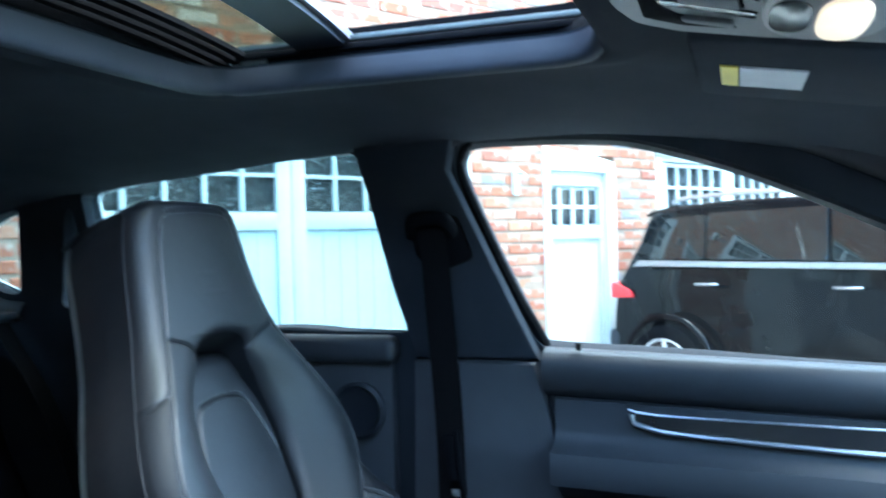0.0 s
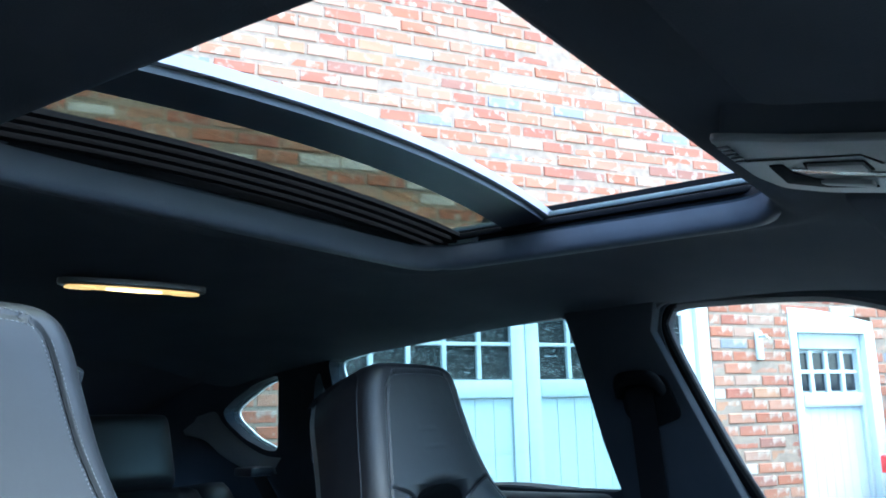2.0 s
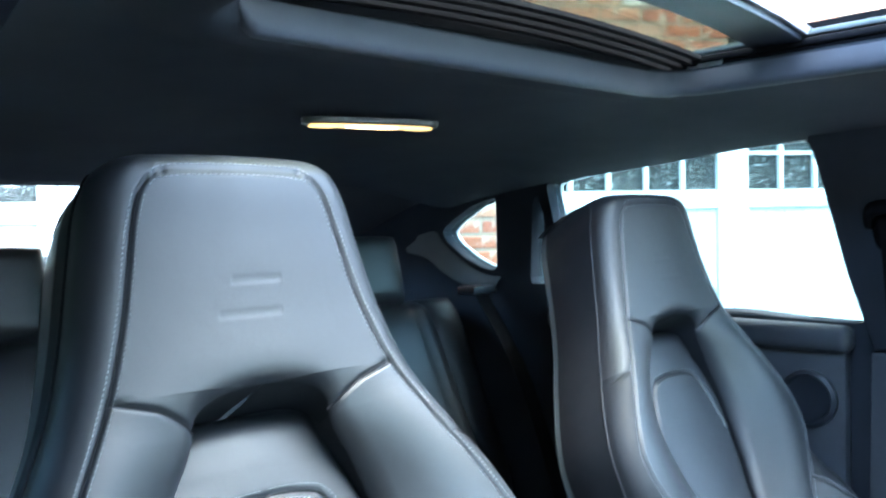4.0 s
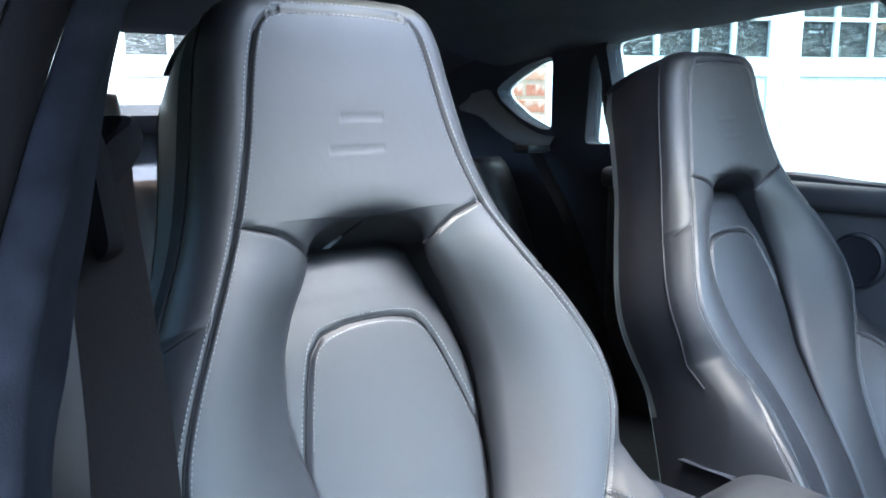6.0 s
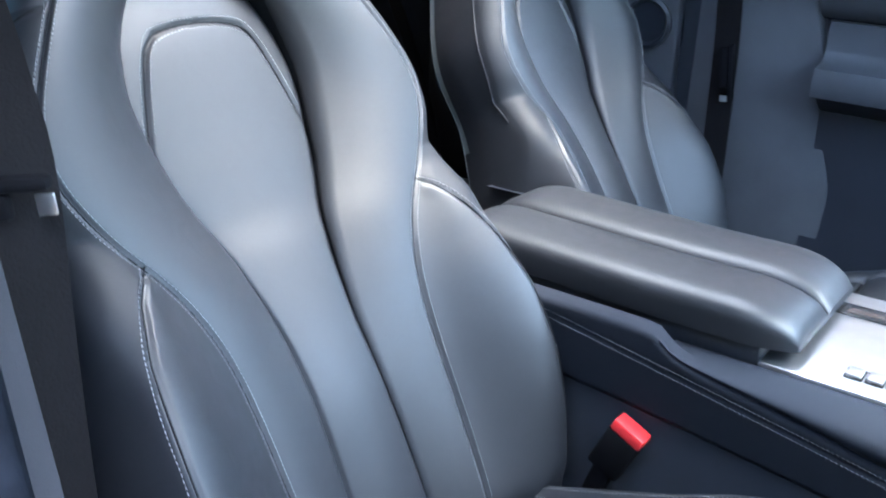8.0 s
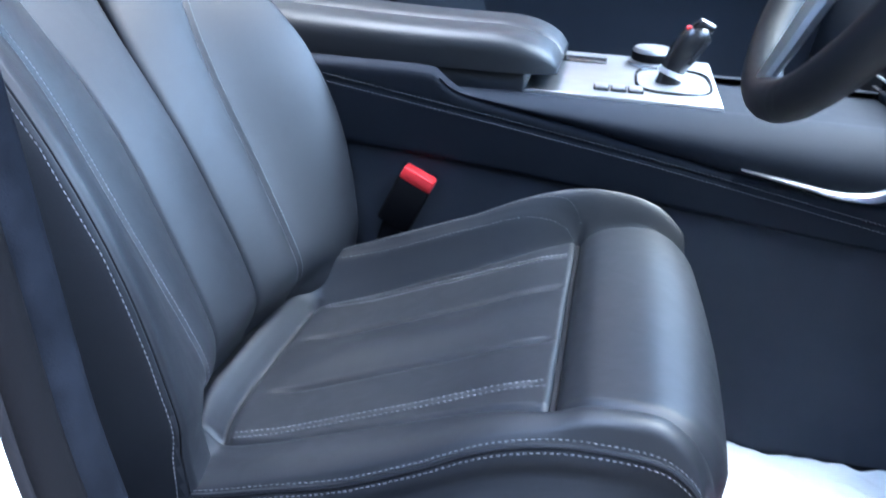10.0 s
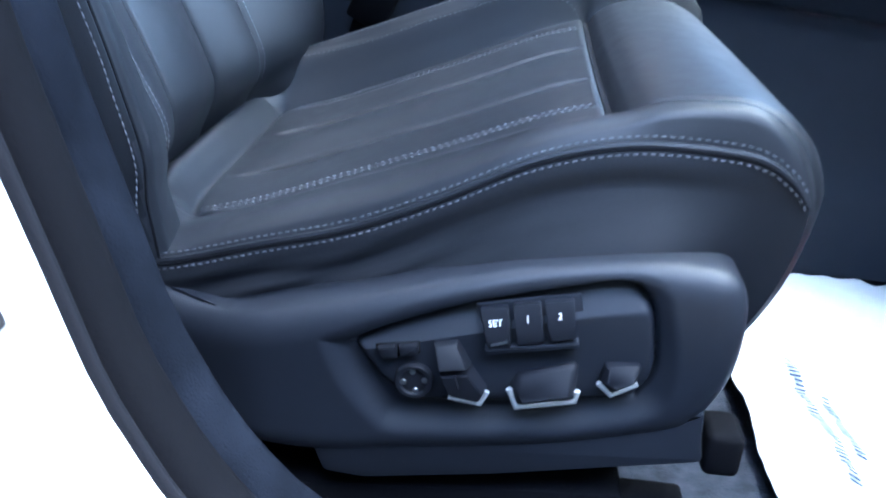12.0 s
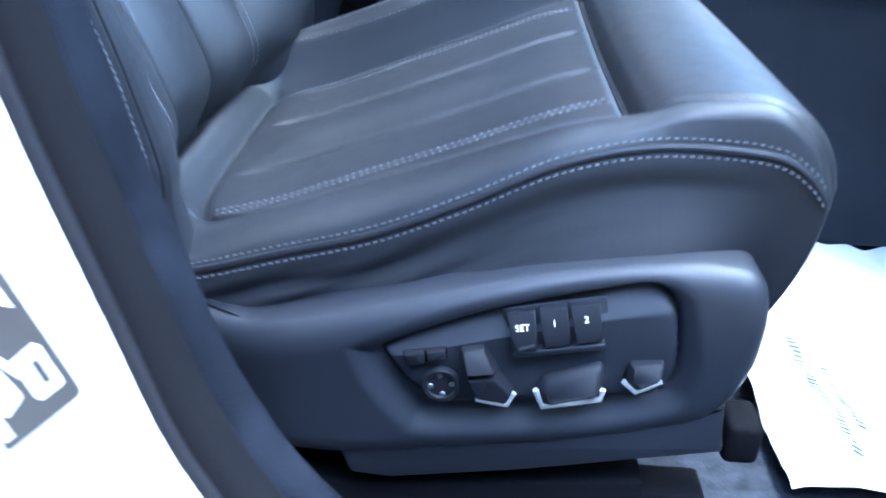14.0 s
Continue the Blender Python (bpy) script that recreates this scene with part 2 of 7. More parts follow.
def round_outline(pts, r, n=5):
    """The outline with its corners rounded."""
    out = []
    k = len(pts)
    for i in range(k):
        a, p, b = (Vector(pts[j % k]) for j in (i - 1, i, i + 1))
        rr = min(r, (a - p).length * 0.45, (b - p).length * 0.45)
        p0, p1 = p + (a - p).normalized() * rr, p + (b - p).normalized() * rr
        for j in range(n + 1):
            t = j / n
            q = p0 * (1 - t) ** 2 + p * 2 * t * (1 - t) + p1 * t * t
            out.append((q.x, q.y))
    return out


def lathe(bm, profile, m, sides=24):
    """Rings of (radius, height) about z, laid by m."""
    rings = []
    for r, z in profile:
        rings.append([bm.verts.new(m @ Vector((r * math.cos(2 * math.pi * j / sides), r * math.sin(2 * math.pi * j / sides), z)))
                      for j in range(sides)])
    for q, s in zip(rings, rings[1:]):
        for j in range(sides):
            bm.faces.new((q[j], q[(j + 1) % sides], s[(j + 1) % sides], s[j]))
    bm.faces.new(rings[0][::-1])
    bm.faces.new(rings[-1])


def ease(x):
    x = np.clip(x, 0, 1)
    return x * x * (3 - 2 * x)


def near_line(h, s, pts):
    """Distance from points of the pad to a line drawn on it."""
    best = np.full(np.shape(h), 9.0)
    for (ax, ay), (bx, by) in zip(pts, pts[1:]):
        dx, dy = bx - ax, by - ay
        t = np.clip(((h - ax) * dx + (s - ay) * dy) / (dx * dx + dy * dy), 0, 1)
        best = np.minimum(best, np.hypot(h - ax - t * dx, s - ay - t * dy))
    return best


def table(*pairs):
    xs, ys = zip(*pairs)
    xs, ys = np.array(xs, float), np.array(ys, float)
    fine = smooth_line(np.c_[xs, ys * 3], 120)
    return lambda x: np.interp(x, fine[:, 0], fine[:, 1] / 3)


XZ = Matrix(((1, 0, 0, 0), (0, 0, -1, 0), (0, 1, 0, 0), (0, 0, 0, 1)))   # plane x,z; raised towards -y

# ---------------------------------------------------------------- ground and house
ground = box("ground", (0, 0, -0.05), (400, 400, 0.1), ASPHALT)
tagged(ground, "grey driveway surface reaching to the horizon", "ground", kind="structure")

WALL_AT, WALL_TURN = (-1.031, 6.134, -0.082), 59.0
WALL = pose(*WALL_AT, 0, 0, WALL_TURN) @ Matrix.Scale(1.06, 4)      # x along the wall, y away from the car, z up
OPENINGS = [(-7.3, -4.42, 2.16), (-3.58, -0.74, 2.16), (-0.02, 0.82, 2.03), (1.40, 3.75, 2.10)]

# Added wall, never in view: it holds back skylight from the door side.
border = box("wall_blocker", (-1.0, -2.9, 1.5), (16.0, 0.2, 3.0), BLOCKER_WALL)
tagged(border, "plain dark wall added out of view to block side light", "wall", kind="structure")
house = thing("house_wall", "reclaimed red brick house wall with lime-washed patches", "wall", kind="structure")
house.matrix_world = WALL


def open_at(x0, x1, z0, z1):
    return any(x1 > a + 0.002 and x0 < b - 0.002 and z0 < t - 0.002 for a, b, t in OPENINGS)


# mortar backing, pier by pier
edges = [-12.0] + [v for a, b, _ in OPENINGS for v in (a, b)] + [9.0]
for a, b in zip(edges[::2], edges[1::2]):
    box("mortar", ((a + b) / 2, 0.1035, 1.05), (b - a, 0.2, 2.1), MORTAR, house)
box("mortar", (-1.5, 0.1035, 4.80), (21.0, 0.2, 5.4), MORTAR, house)
for a, b, t in OPENINGS:
    if t < 2.1:
        box("mortar", ((a + b) / 2, 0.1035, (t + 2.1) / 2), (b - a, 0.2, 2.1 - t), MORTAR, house)

COURSE, LONG = 0.084, 0.244
rnd = random.Random(4)


def brick_mesh(kind):
    bm = bmesh.new()
    r = random.Random(kind)
    w = LONG - 0.014
    bmesh.ops.create_cube(bm, size=1.0)
    for v in bm.verts:
        v.co = Vector((v.co.x * w, v.co.y * 0.09, v.co.z * (COURSE - 0.015)))
    bmesh.ops.bevel(bm, geom=[e for e in bm.edges if all(v.co.y < 0 for v in e.verts)], offset=0.006, segments=1, affect="EDGES")
    for v in bm.verts:
        v.co += Vector((r.uniform(-1, 1) * 0.003, r.uniform(-1, 1) * 0.002, r.uniform(-1, 1) * 0.0022))
    me = bpy.data.meshes.new("brick")
    bm.to_mesh(me)
    bm.free()
    me.materials.append(BRICK)
    return me


BRICK_MESHES = [brick_mesh(i) for i in range(6)]
far_v, far_f = [], []
singles = 0
for row in range(0, 66):
    z = 0.045 + row * COURSE
    x = -9.2 + (LONG / 2 if row % 2 else 0) + rnd.uniform(-0.03, 0.03)
    while x < 6.0:
        x0, x1 = x - LONG / 2, x + LONG / 2
        lo, hi = x0, x1
        for a, b, t in OPENINGS:
            if z - COURSE / 2 + 0.02 < t:
                if lo < a < hi:
                    hi = a
                if lo < b < hi:
                    lo = b
        if not open_at(lo, hi, z - COURSE / 2 + 0.02, z):
            near = (-0.74 < x < 0.0 and 0.6 < z < 2.6) or (0.8 < x < 1.4 and 0.9 < z < 2.4) or (-4.45 < x < -3.55 and 0.9 < z < 2.2)
            if near and singles < 300 and hi - lo > 0.06:
                ob = new("brick", BRICK_MESHES[rnd.randrange(6)])
                ob.parent = house
                ob.location = ((lo + hi) / 2, 0.045 + rnd.uniform(-0.004, 0.004), z)
                ob.scale = ((hi - lo) / LONG, 1, 1)
                singles += 1
            elif hi - lo > 0.03:
                me = BRICK_MESHES[rnd.randrange(6)]
                k = len(far_v)
                dy = rnd.uniform(-0.004, 0.004)
                far_v += [(v.co.x * (hi - lo) / LONG + (lo + hi) / 2, v.co.y + 0.045 + dy, v.co.z + z) for v in me.vertices]
                far_f += [tuple(k + i for i in p.vertices) for p in me.polygons]
        x += LONG
rest = mesh_part("brickwork", far_v, far_f, BRICK_FAR, house, "", smooth=False)
rest["kind"] = "stuff"


def ripple_glass():
    """Dark obscured glass: flowing relief as bump, its bright reflections painted as pale lines."""
    m = material("obscured_glass", (0.010, 0.011, 0.011), 0.10, spec=0.9)
    n, k = m.node_tree.nodes, m.node_tree.links
    co = n.new("ShaderNodeTexCoord")
    mp = n.new("ShaderNodeMapping")
    mp.inputs["Scale"].default_value = (6, 1, 40)
    no = n.new("ShaderNodeTexNoise")
    no.inputs["Scale"].default_value = 1.6
    no.inputs["Detail"].default_value = 2
    no.inputs["Distortion"].default_value = 1.6
    k.new(co.outputs["Object"], mp.inputs["Vector"])
    k.new(mp.outputs["Vector"], no.inputs["Vector"])
    bn = n.new("ShaderNodeBump")
    bn.inputs["Strength"].default_value, bn.inputs["Distance"].default_value = 1.0, 0.15
    k.new(no.outputs["Fac"], bn.inputs["Height"])
    k.new(bn.outputs["Normal"], n["Principled BSDF"].inputs["Normal"])
    # wavy highlights of the relief, painted into the base colour
    glint = n.new("ShaderNodeTexNoise")
    glint.inputs["Scale"].default_value, glint.inputs["Detail"].default_value, glint.inputs["Distortion"].default_value = 1.0, 1, 0.8
    k.new(mp.outputs["Vector"], glint.inputs["Vector"])
    last = glint.outputs["Fac"]
    for op, v in (("MULTIPLY", 9.0), ("FRACT", 0), ("SUBTRACT", 0.5), ("ABSOLUTE", 0), ("LESS_THAN", 0.055)):
        q = n.new("ShaderNodeMath")
        q.operation = op
        q.inputs[1].default_value = v
        k.new(last, q.inputs[0])
        last = q.outputs[0]
    mix = n.new("ShaderNodeMix")
    mix.data_type = "RGBA"
    mix.inputs[6].default_value, mix.inputs[7].default_value = (0.008, 0.009, 0.009, 1), (0.42, 0.45, 0.45, 1)
    k.new(last, mix.inputs[0])
    k.new(mix.outputs[2], n["Principled BSDF"].inputs["Base Color"])
    return m


OBSCURED = ripple_glass()


def garage_door(x0, x1, top, label, leaves=2, panes=5, pane_z=1.58, pane_h=0.20, arch=0.0):
    """Side-hung timber doors: boarded below, two rows of small panes above, in a white frame."""
    door = thing("garage_door", label, "garage door", "garage doors")
    door.matrix_world = WALL
    fy = 0.05
    box("door_frame_post", (x0 + 0.05, fy, top / 2), (0.10, 0.09, top), WHITE_WOOD, door, 0.006)
    box("door_frame_post", (x1 - 0.05, fy, top / 2), (0.10, 0.09, top), WHITE_WOOD, door, 0.006)
    box("door_frame_head", ((x0 + x1) / 2, fy, top - 0.04), (x1 - x0 - 0.2, 0.09, 0.08), WHITE_WOOD, door, 0.006)
    if arch:
        mid, r = (x0 + x1) / 2, (x1 - x0) / 2
        outline = [(x0, top - 0.03)] + [(mid + r * c, top + arch * (1 - c * c)) for c in np.linspace(-1, 1, 20)] + [(x1, top - 0.03)]
        plate("arched_head", outline[::-1], 0.06, WHITE_WOOD, door, Matrix.Translation((0, 0.03, 0)) @ XZ)
    inner = (x1 - x0 - 0.2) / leaves
    for i in range(leaves):
        a = x0 + 0.1 + i * inner + 0.003
        b = a + inner - 0.006
        st = 0.095
        leaf = box("door_leaf", ((a + b) / 2, fy + 0.035, (top - 0.08) / 2), (b - a, 0.02, top - 0.09), WHITE_WOOD, door)
        for xx in (a + st / 2, b - st / 2):
            box("stile", (xx, fy + 0.012, (top - 0.085) / 2), (st, 0.044, top - 0.09), WHITE_WOOD, leaf, 0.004)
        box("rail", ((a + b) / 2, fy + 0.012, pane_z - 0.06), (b - a - 2 * st, 0.044, 0.105), WHITE_WOOD, leaf, 0.006)
        box("rail", ((a + b) / 2, fy + 0.012, 0.09), (b - a - 2 * st, 0.044, 0.16), WHITE_WOOD, leaf, 0.004)
        ztop = pane_z + 2 * pane_h + 0.02
        box("rail", ((a + b) / 2, fy + 0.012, (ztop + top - 0.085) / 2), (b - a - 2 * st, 0.044, top - 0.085 - ztop), WHITE_WOOD, leaf, 0.004)
        nb = 9
        bw = (b - a - 2 * st) / nb
        for j in range(nb):
            box("board", (a + st + (j + 0.5) * bw, fy + 0.020, (0.17 + pane_z - 0.115) / 2), (bw - 0.0015, 0.016, pane_z - 0.115 - 0.17), WHITE_WOOD, leaf, 0.002, segs=1)
        pw = (b - a - 2 * st + 0.02) / panes
        for j in range(panes):
            for q in range(2):
                cx = a + st - 0.01 + (j + 0.5) * pw
                cz = pane_z + pane_h / 2 + q * (pane_h + 0.02)
                box("pane", (cx, fy + 0.022, cz), (pw - 0.028, 0.008, pane_h), OBSCURED, leaf)
        for j in range(1, panes):
            box("glazing_bar", (a + st - 0.01 + j * pw, fy + 0.012, pane_z + pane_h + 0.01), (0.030, 0.036, 2 * pane_h + 0.02), WHITE_WOOD, leaf, 0.004, segs=1)
        box("glazing_bar", ((a + b) / 2, fy + 0.013, pane_z + pane_h + 0.01), (b - a - 2 * st, 0.032, 0.022), WHITE_WOOD, leaf, 0.003, segs=1)
    return door


garage_door(*OPENINGS[0], "white painted double garage door with small dark panes", pane_z=1.56)
garage_door(*OPENINGS[1], "white painted double garage door with obscured glass panes")
garage_door(*OPENINGS[3], "white arched double garage door behind the parked car", pane_z=1.62, pane_h=0.17, arch=0.07)


def side_door():
    x0, x1, top = OPENINGS[2]
    door = thing("side_door", "white boarded side door with eight small panes", "door")
    door.matrix_world = WALL
    head = [(x0, 1.90), (x0, 2.075), (x0 + 0.25, 2.065), (x0 + 0.55, 2.035), (x1, 1.985), (x1, 1.90)]
    plate("arched_head", head[::-1], 0.06, WHITE_WOOD, door, Matrix.Translation((0, 0.055, 0)) @ XZ)
    for xx in (x0 + 0.03, x1 - 0.05):
        box("frame_post", (xx, 0.03, 0.95), (0.06 if xx < 0.3 else 0.1, 0.09, 1.9), WHITE_WOOD, door, 0.004)
    leaf = box("door_leaf", ((x0 + x1) / 2, 0.09, 0.96), (x1 - x0 - 0.14, 0.02, 1.90), WHITE_WOOD, door)
    for xx in (x0 + 0.075, x1 - 0.115):
        box("stile", (xx, 0.06, 0.95), (0.04, 0.04, 1.9), WHITE_WOOD, leaf, 0.003)
    box("rail", (0.40, 0.06, 1.845), (0.58, 0.04, 0.12), WHITE_WOOD, leaf, 0.003)
    box("rail", (0.40, 0.06, 1.42), (0.58, 0.04, 0.10), WHITE_WOOD, leaf, 0.003)
    for j in range(7):
        box("board", (0.14 + j * 0.084, 0.075, 0.72), (0.0825, 0.016, 1.30), WHITE_WOOD, leaf, 0.002, segs=1)
    for j in range(4):
        for q in range(2):
            box("pane", (0.135 + j * 0.155, 0.072, 1.545 + q * 0.15), (0.118, 0.008, 0.122), PLASTIC_GLOSS, leaf)
    for j in range(1, 4):
        box("glazing_bar", (0.0575 + j * 0.155, 0.062, 1.62), (0.034, 0.034, 0.30), WHITE_WOOD, leaf, 0.003, segs=1)
    box("glazing_bar", (0.37, 0.063, 1.62), (0.60, 0.030, 0.026), WHITE_WOOD, leaf, 0.003, segs=1)
    return door


side_door()
lamp = thing("wall_lamp", "small white wall lantern on the brickwork", "wall lamp")
lamp.matrix_world = WALL
box("back_plate", (-0.32, -0.010, 1.80), (0.06, 0.02, 0.20), WHITE_WOOD, lamp, 0.006)
box("arm", (-0.32, -0.05, 1.86), (0.02, 0.07, 0.02), WHITE_WOOD, lamp, 0.004)
bm = bmesh.new()
lathe(bm, [(0.02, 0), (0.035, 0.02), (0.05, 0.12), (0.06, 0.13), (0.03, 0.16), (0.004, 0.18)], Matrix.Translation((-0.32, -0.09, 1.70)), 12)
part("lantern", bm, GLASS_CLEAR, lamp)

# ---------------------------------------------------------------- car shell
Y_IN = 0.78
FRONT_WIN = [(-0.045, 1.545), (-0.02, 1.553), (0.046, 1.553), (0.14, 1.550), (0.239, 1.541), (0.33, 1.516), (0.415, 1.487), (0.52, 1.442), (0.63, 1.39),
             (0.80, 1.30), (0.99, 1.165), (0.97, 1.145), (0.626, 1.155), (0.321, 1.174), (0.11, 1.185), (0.085, 1.20), (0.04, 1.285), (-0.01, 1.39), (-0.045, 1.47), (-0.055, 1.51)]
REAR_WIN = [(-0.304, 1.549), (-0.26, 1.547), (-0.237, 1.53), (-0.215, 1.47), (-0.18, 1.32), (-0.147, 1.211), (-0.382, 1.216), (-0.805, 1.227), (-0.872, 1.494),
            (-0.70, 1.522), (-0.50, 1.541)]
VENT_WIN = [(-0.899, 1.472), (-0.828, 1.258), (-0.925, 1.256), (-0.914, 1.45)]
QUARTER_WIN = [(-1.035, 1.470), (-1.035, 1.285), (-1.075, 1.287), (-1.15, 1.315), (-1.22, 1.36), (-1.235, 1.385), (-1.20, 1.41), (-1.12, 1.45)]
DOOR_GAP = [(-0.07, 1.540), (0.05, 1.565), (0.25, 1.55), (0.45, 1.49), (0.75, 1.34), (1.05, 1.12), (1.08, 0.60), (1.0, 0.47), (0.45, 0.46), (0.30, 0.49), (0.245, 0.56),
            (0.20, 0.68), (0.175, 0.80), (0.13, 0.93), (0.04, 1.185), (-0.03, 1.33), (-0.08, 1.46)]
shell = [(-2.2, 0.30), (2.2, 0.30), (2.2, 0.95), (1.3, 1.02), (0.75, 1.40), (0.35, 1.585), (-0.4, 1.61), (-0.95, 1.555), (-1.5, 1.42), (-2.2, 1.15)]
side_m = Matrix(((1, 0, 0, 0), (0, 0, 1, 0), (0, 1, 0, 0), (0, 0, 0, 1)))
left_side = sheet_with_holes("body_side_left", shell, [round_outline(w, 0.015, 2) for w in (FRONT_WIN, REAR_WIN, VENT_WIN, QUARTER_WIN)], 0.05, HEADLINER, None,
                             Matrix.Translation((0, Y_IN, 0)) @ side_m)
tagged(left_side, "dark inner side of the car body with window openings", "car body", kind="structure")
right_side = sheet_with_holes("body_side_right", shell, [DOOR_GAP, REAR_WIN, VENT_WIN, QUARTER_WIN], 0.05, HEADLINER, None,
                              Matrix.Translation((0, -Y_IN - 0.05, 0)) @ side_m)
tagged(right_side, "dark inner side of the car body with an open door", "car body", kind="structure")
for flip, holes in ((1, [round_outline(w, 0.015, 2) for w in (FRONT_WIN, REAR_WIN, VENT_WIN, QUARTER_WIN)]), (-1, [DOOR_GAP, REAR_WIN, VENT_WIN, QUARTER_WIN])):
    skin = sheet_with_holes("body_skin", shell, holes, 0.006, WHITE_CAR, None, Matrix.Translation((0, Y_IN + 0.054 if flip > 0 else -Y_IN - 0.060, 0)) @ side_m)
    tagged(skin, "white painted outer skin of the car side", "car body", kind="structure")
for wx in (-1.45, 1.45):
    for sgn in (-1, 1):
        wheel_road = thing("road_wheel", "black tyre with a grey rim under the car", "wheel", "road wheels", at=(wx, sgn * 0.74, 0.34))
        bm = bmesh.new()
        lathe(bm, [(0.22, -0.09), (0.31, -0.11), (0.34, -0.09), (0.34, 0.09), (0.31, 0.11), (0.22, 0.09)], pose(0, 0, 0, 90, 0, 0), 32)
        part("tyre", bm, RUBBER, wheel_road)
        bm = bmesh.new()
        lathe(bm, [(0.22, 0.09), (0.21, 0.02), (0.05, 0.04), (0.005, 0.045)], pose(0, 0, 0, 90 * sgn, 0, 0), 24)
        part("rim", bm, STEEL, wheel_road)
for nm, win, mat in (("window_1", FRONT_WIN, GLASS_CLEAR), ("window_2", REAR_WIN, GLASS_PRIVACY), ("window_3", VENT_WIN, GLASS_PRIVACY), ("window_4", QUARTER_WIN, GLASS_PRIVACY)):
    g = plate(nm, win, 0.004, mat, None, Matrix.Translation((0, Y_IN + 0.03, 0)) @ side_m)
    g.visible_shadow = False
    tagged(g, "side window pane of the car", "window", kind="structure")
for nm, win in (("window_5", REAR_WIN), ("window_6", VENT_WIN), ("window_7", QUARTER_WIN)):
    g = plate(nm, win, 0.004, GLASS_PRIVACY, None, Matrix.Translation((0, -Y_IN - 0.03, 0)) @ side_m)
    g.visible_shadow = False
    tagged(g, "side window pane of the car", "window", kind="structure")

def frame_ring(name, win, y0, y1, width, mat, label):
    """A narrow frame round a window opening."""
    out = smooth_line([*win, win[0]], 160)[:-1]
    c = out.mean(0)
    d = np.roll(out, -1, 0) - np.roll(out, 1, 0)
    nn = np.c_[d[:, 1], -d[:, 0]] / np.linalg.norm(d, axis=1)[:, None]
    if ((c - out) * nn).sum() < 0:
        nn = -nn
    V, n = [], len(out)
    for off, y in ((-0.004, y0), (width * 0.5, y0 + 0.002), (width, (y0 + y1) / 2), (width, y1)):
        V += [(p[0], y, p[1]) for p in out + nn * off]
    Fs = [(i * n + j, i * n + (j + 1) % n, (i + 1) * n + (j + 1) % n, (i + 1) * n + j) for i in range(3) for j in range(n)]
    ob = mesh_part(name, V, Fs, mat, None, "", angle=40)
    return tagged(ob, label, "window frame", kind="structure")


frame_ring("trim_window_front", FRONT_WIN, Y_IN + 0.006, Y_IN + 0.045, 0.012, TRIM_GREY, "grey moulded frame of the front side window")
frame_ring("trim_window_rear", REAR_WIN, Y_IN + 0.006, Y_IN + 0.045, 0.006, PLASTIC, "black frame of the rear side window")
frame_ring("trim_window_rear_right", REAR_WIN, -Y_IN - 0.006, -Y_IN - 0.045, 0.006, PLASTIC, "black frame of the rear side window")

floor = box("floor", (0, 0, 0.40), (4.2, 1.58, 0.03), CARPET)
tagged(floor, "black carpeted car floor", "floor", kind="structure")
firewall = box("bulkhead", (1.35, 0, 0.65), (0.05, 1.56, 0.6), CARPET)
tagged(firewall, "dark bulkhead under the dashboard", "bulkhead", kind="structure")
tail = box("tailgate", (-1.95, 0, 0.83), (0.05, 1.56, 0.86), HEADLINER)
tagged(tail, "dark inner face of the tailgate", "tailgate", kind="structure")
slope = Vector((0.69, 0, 0.235)).normalized()
tail_m = Matrix.Translation((-1.89, 0, 1.275)) @ Matrix(((0, slope.x, -slope.z, 0), (1, 0, 0, 0), (0, slope.z, slope.x, 0), (0, 0, 0, 1)))
REAR_PANE = [(-0.66, 0.13), (0.66, 0.13), (0.60, 0.28), (0.40, 0.67), (-0.40, 0.67), (-0.60, 0.28)]
hatch = sheet_with_holes("tailgate_frame", [(-0.80, -0.05), (0.80, -0.05), (0.80, 0.75), (-0.80, 0.75)], [round_outline(REAR_PANE, 0.06, 5)], 0.03, TRIM_GREY, None, tail_m)
tagged(hatch, "grey inner frame of the sloping rear window", "window frame", kind="structure")
pane = plate("window_8", round_outline(REAR_PANE, 0.06, 5), 0.004, GLASS_CLEAR, None, tail_m @ Matrix.Translation((0, 0, 0.01)))
pane.visible_shadow = False
tagged(pane, "sloping rear window pane of the car", "window", kind="structure")
bonnet = box("bonnet", (1.75, 0, 0.98), (0.9, 1.5, 0.03), WHITE_CAR, None, 0.01)
tagged(bonnet, "white bonnet beyond the windscreen", "bonnet", kind="structure")

# ---------------------------------------------------------------- headliner and sunroof
roof_z = table((-2.2, 1.18), (-1.6, 1.40), (-1.2, 1.50), (-0.9, 1.545), (-0.6, 1.570), (-0.35, 1.592), (-0.1, 1.602), (0.15, 1.604), (0.30, 1.592), (0.45, 1.570), (0.60, 1.535), (0.75, 1.47))


def liner_z(x, y):
    return roof_z(x) - 0.055 * ease((np.abs(y) - 0.45) / 0.36)


SUN = (-0.285, 0.262, 0.385)      # rear, front and half width of the opening in the lining


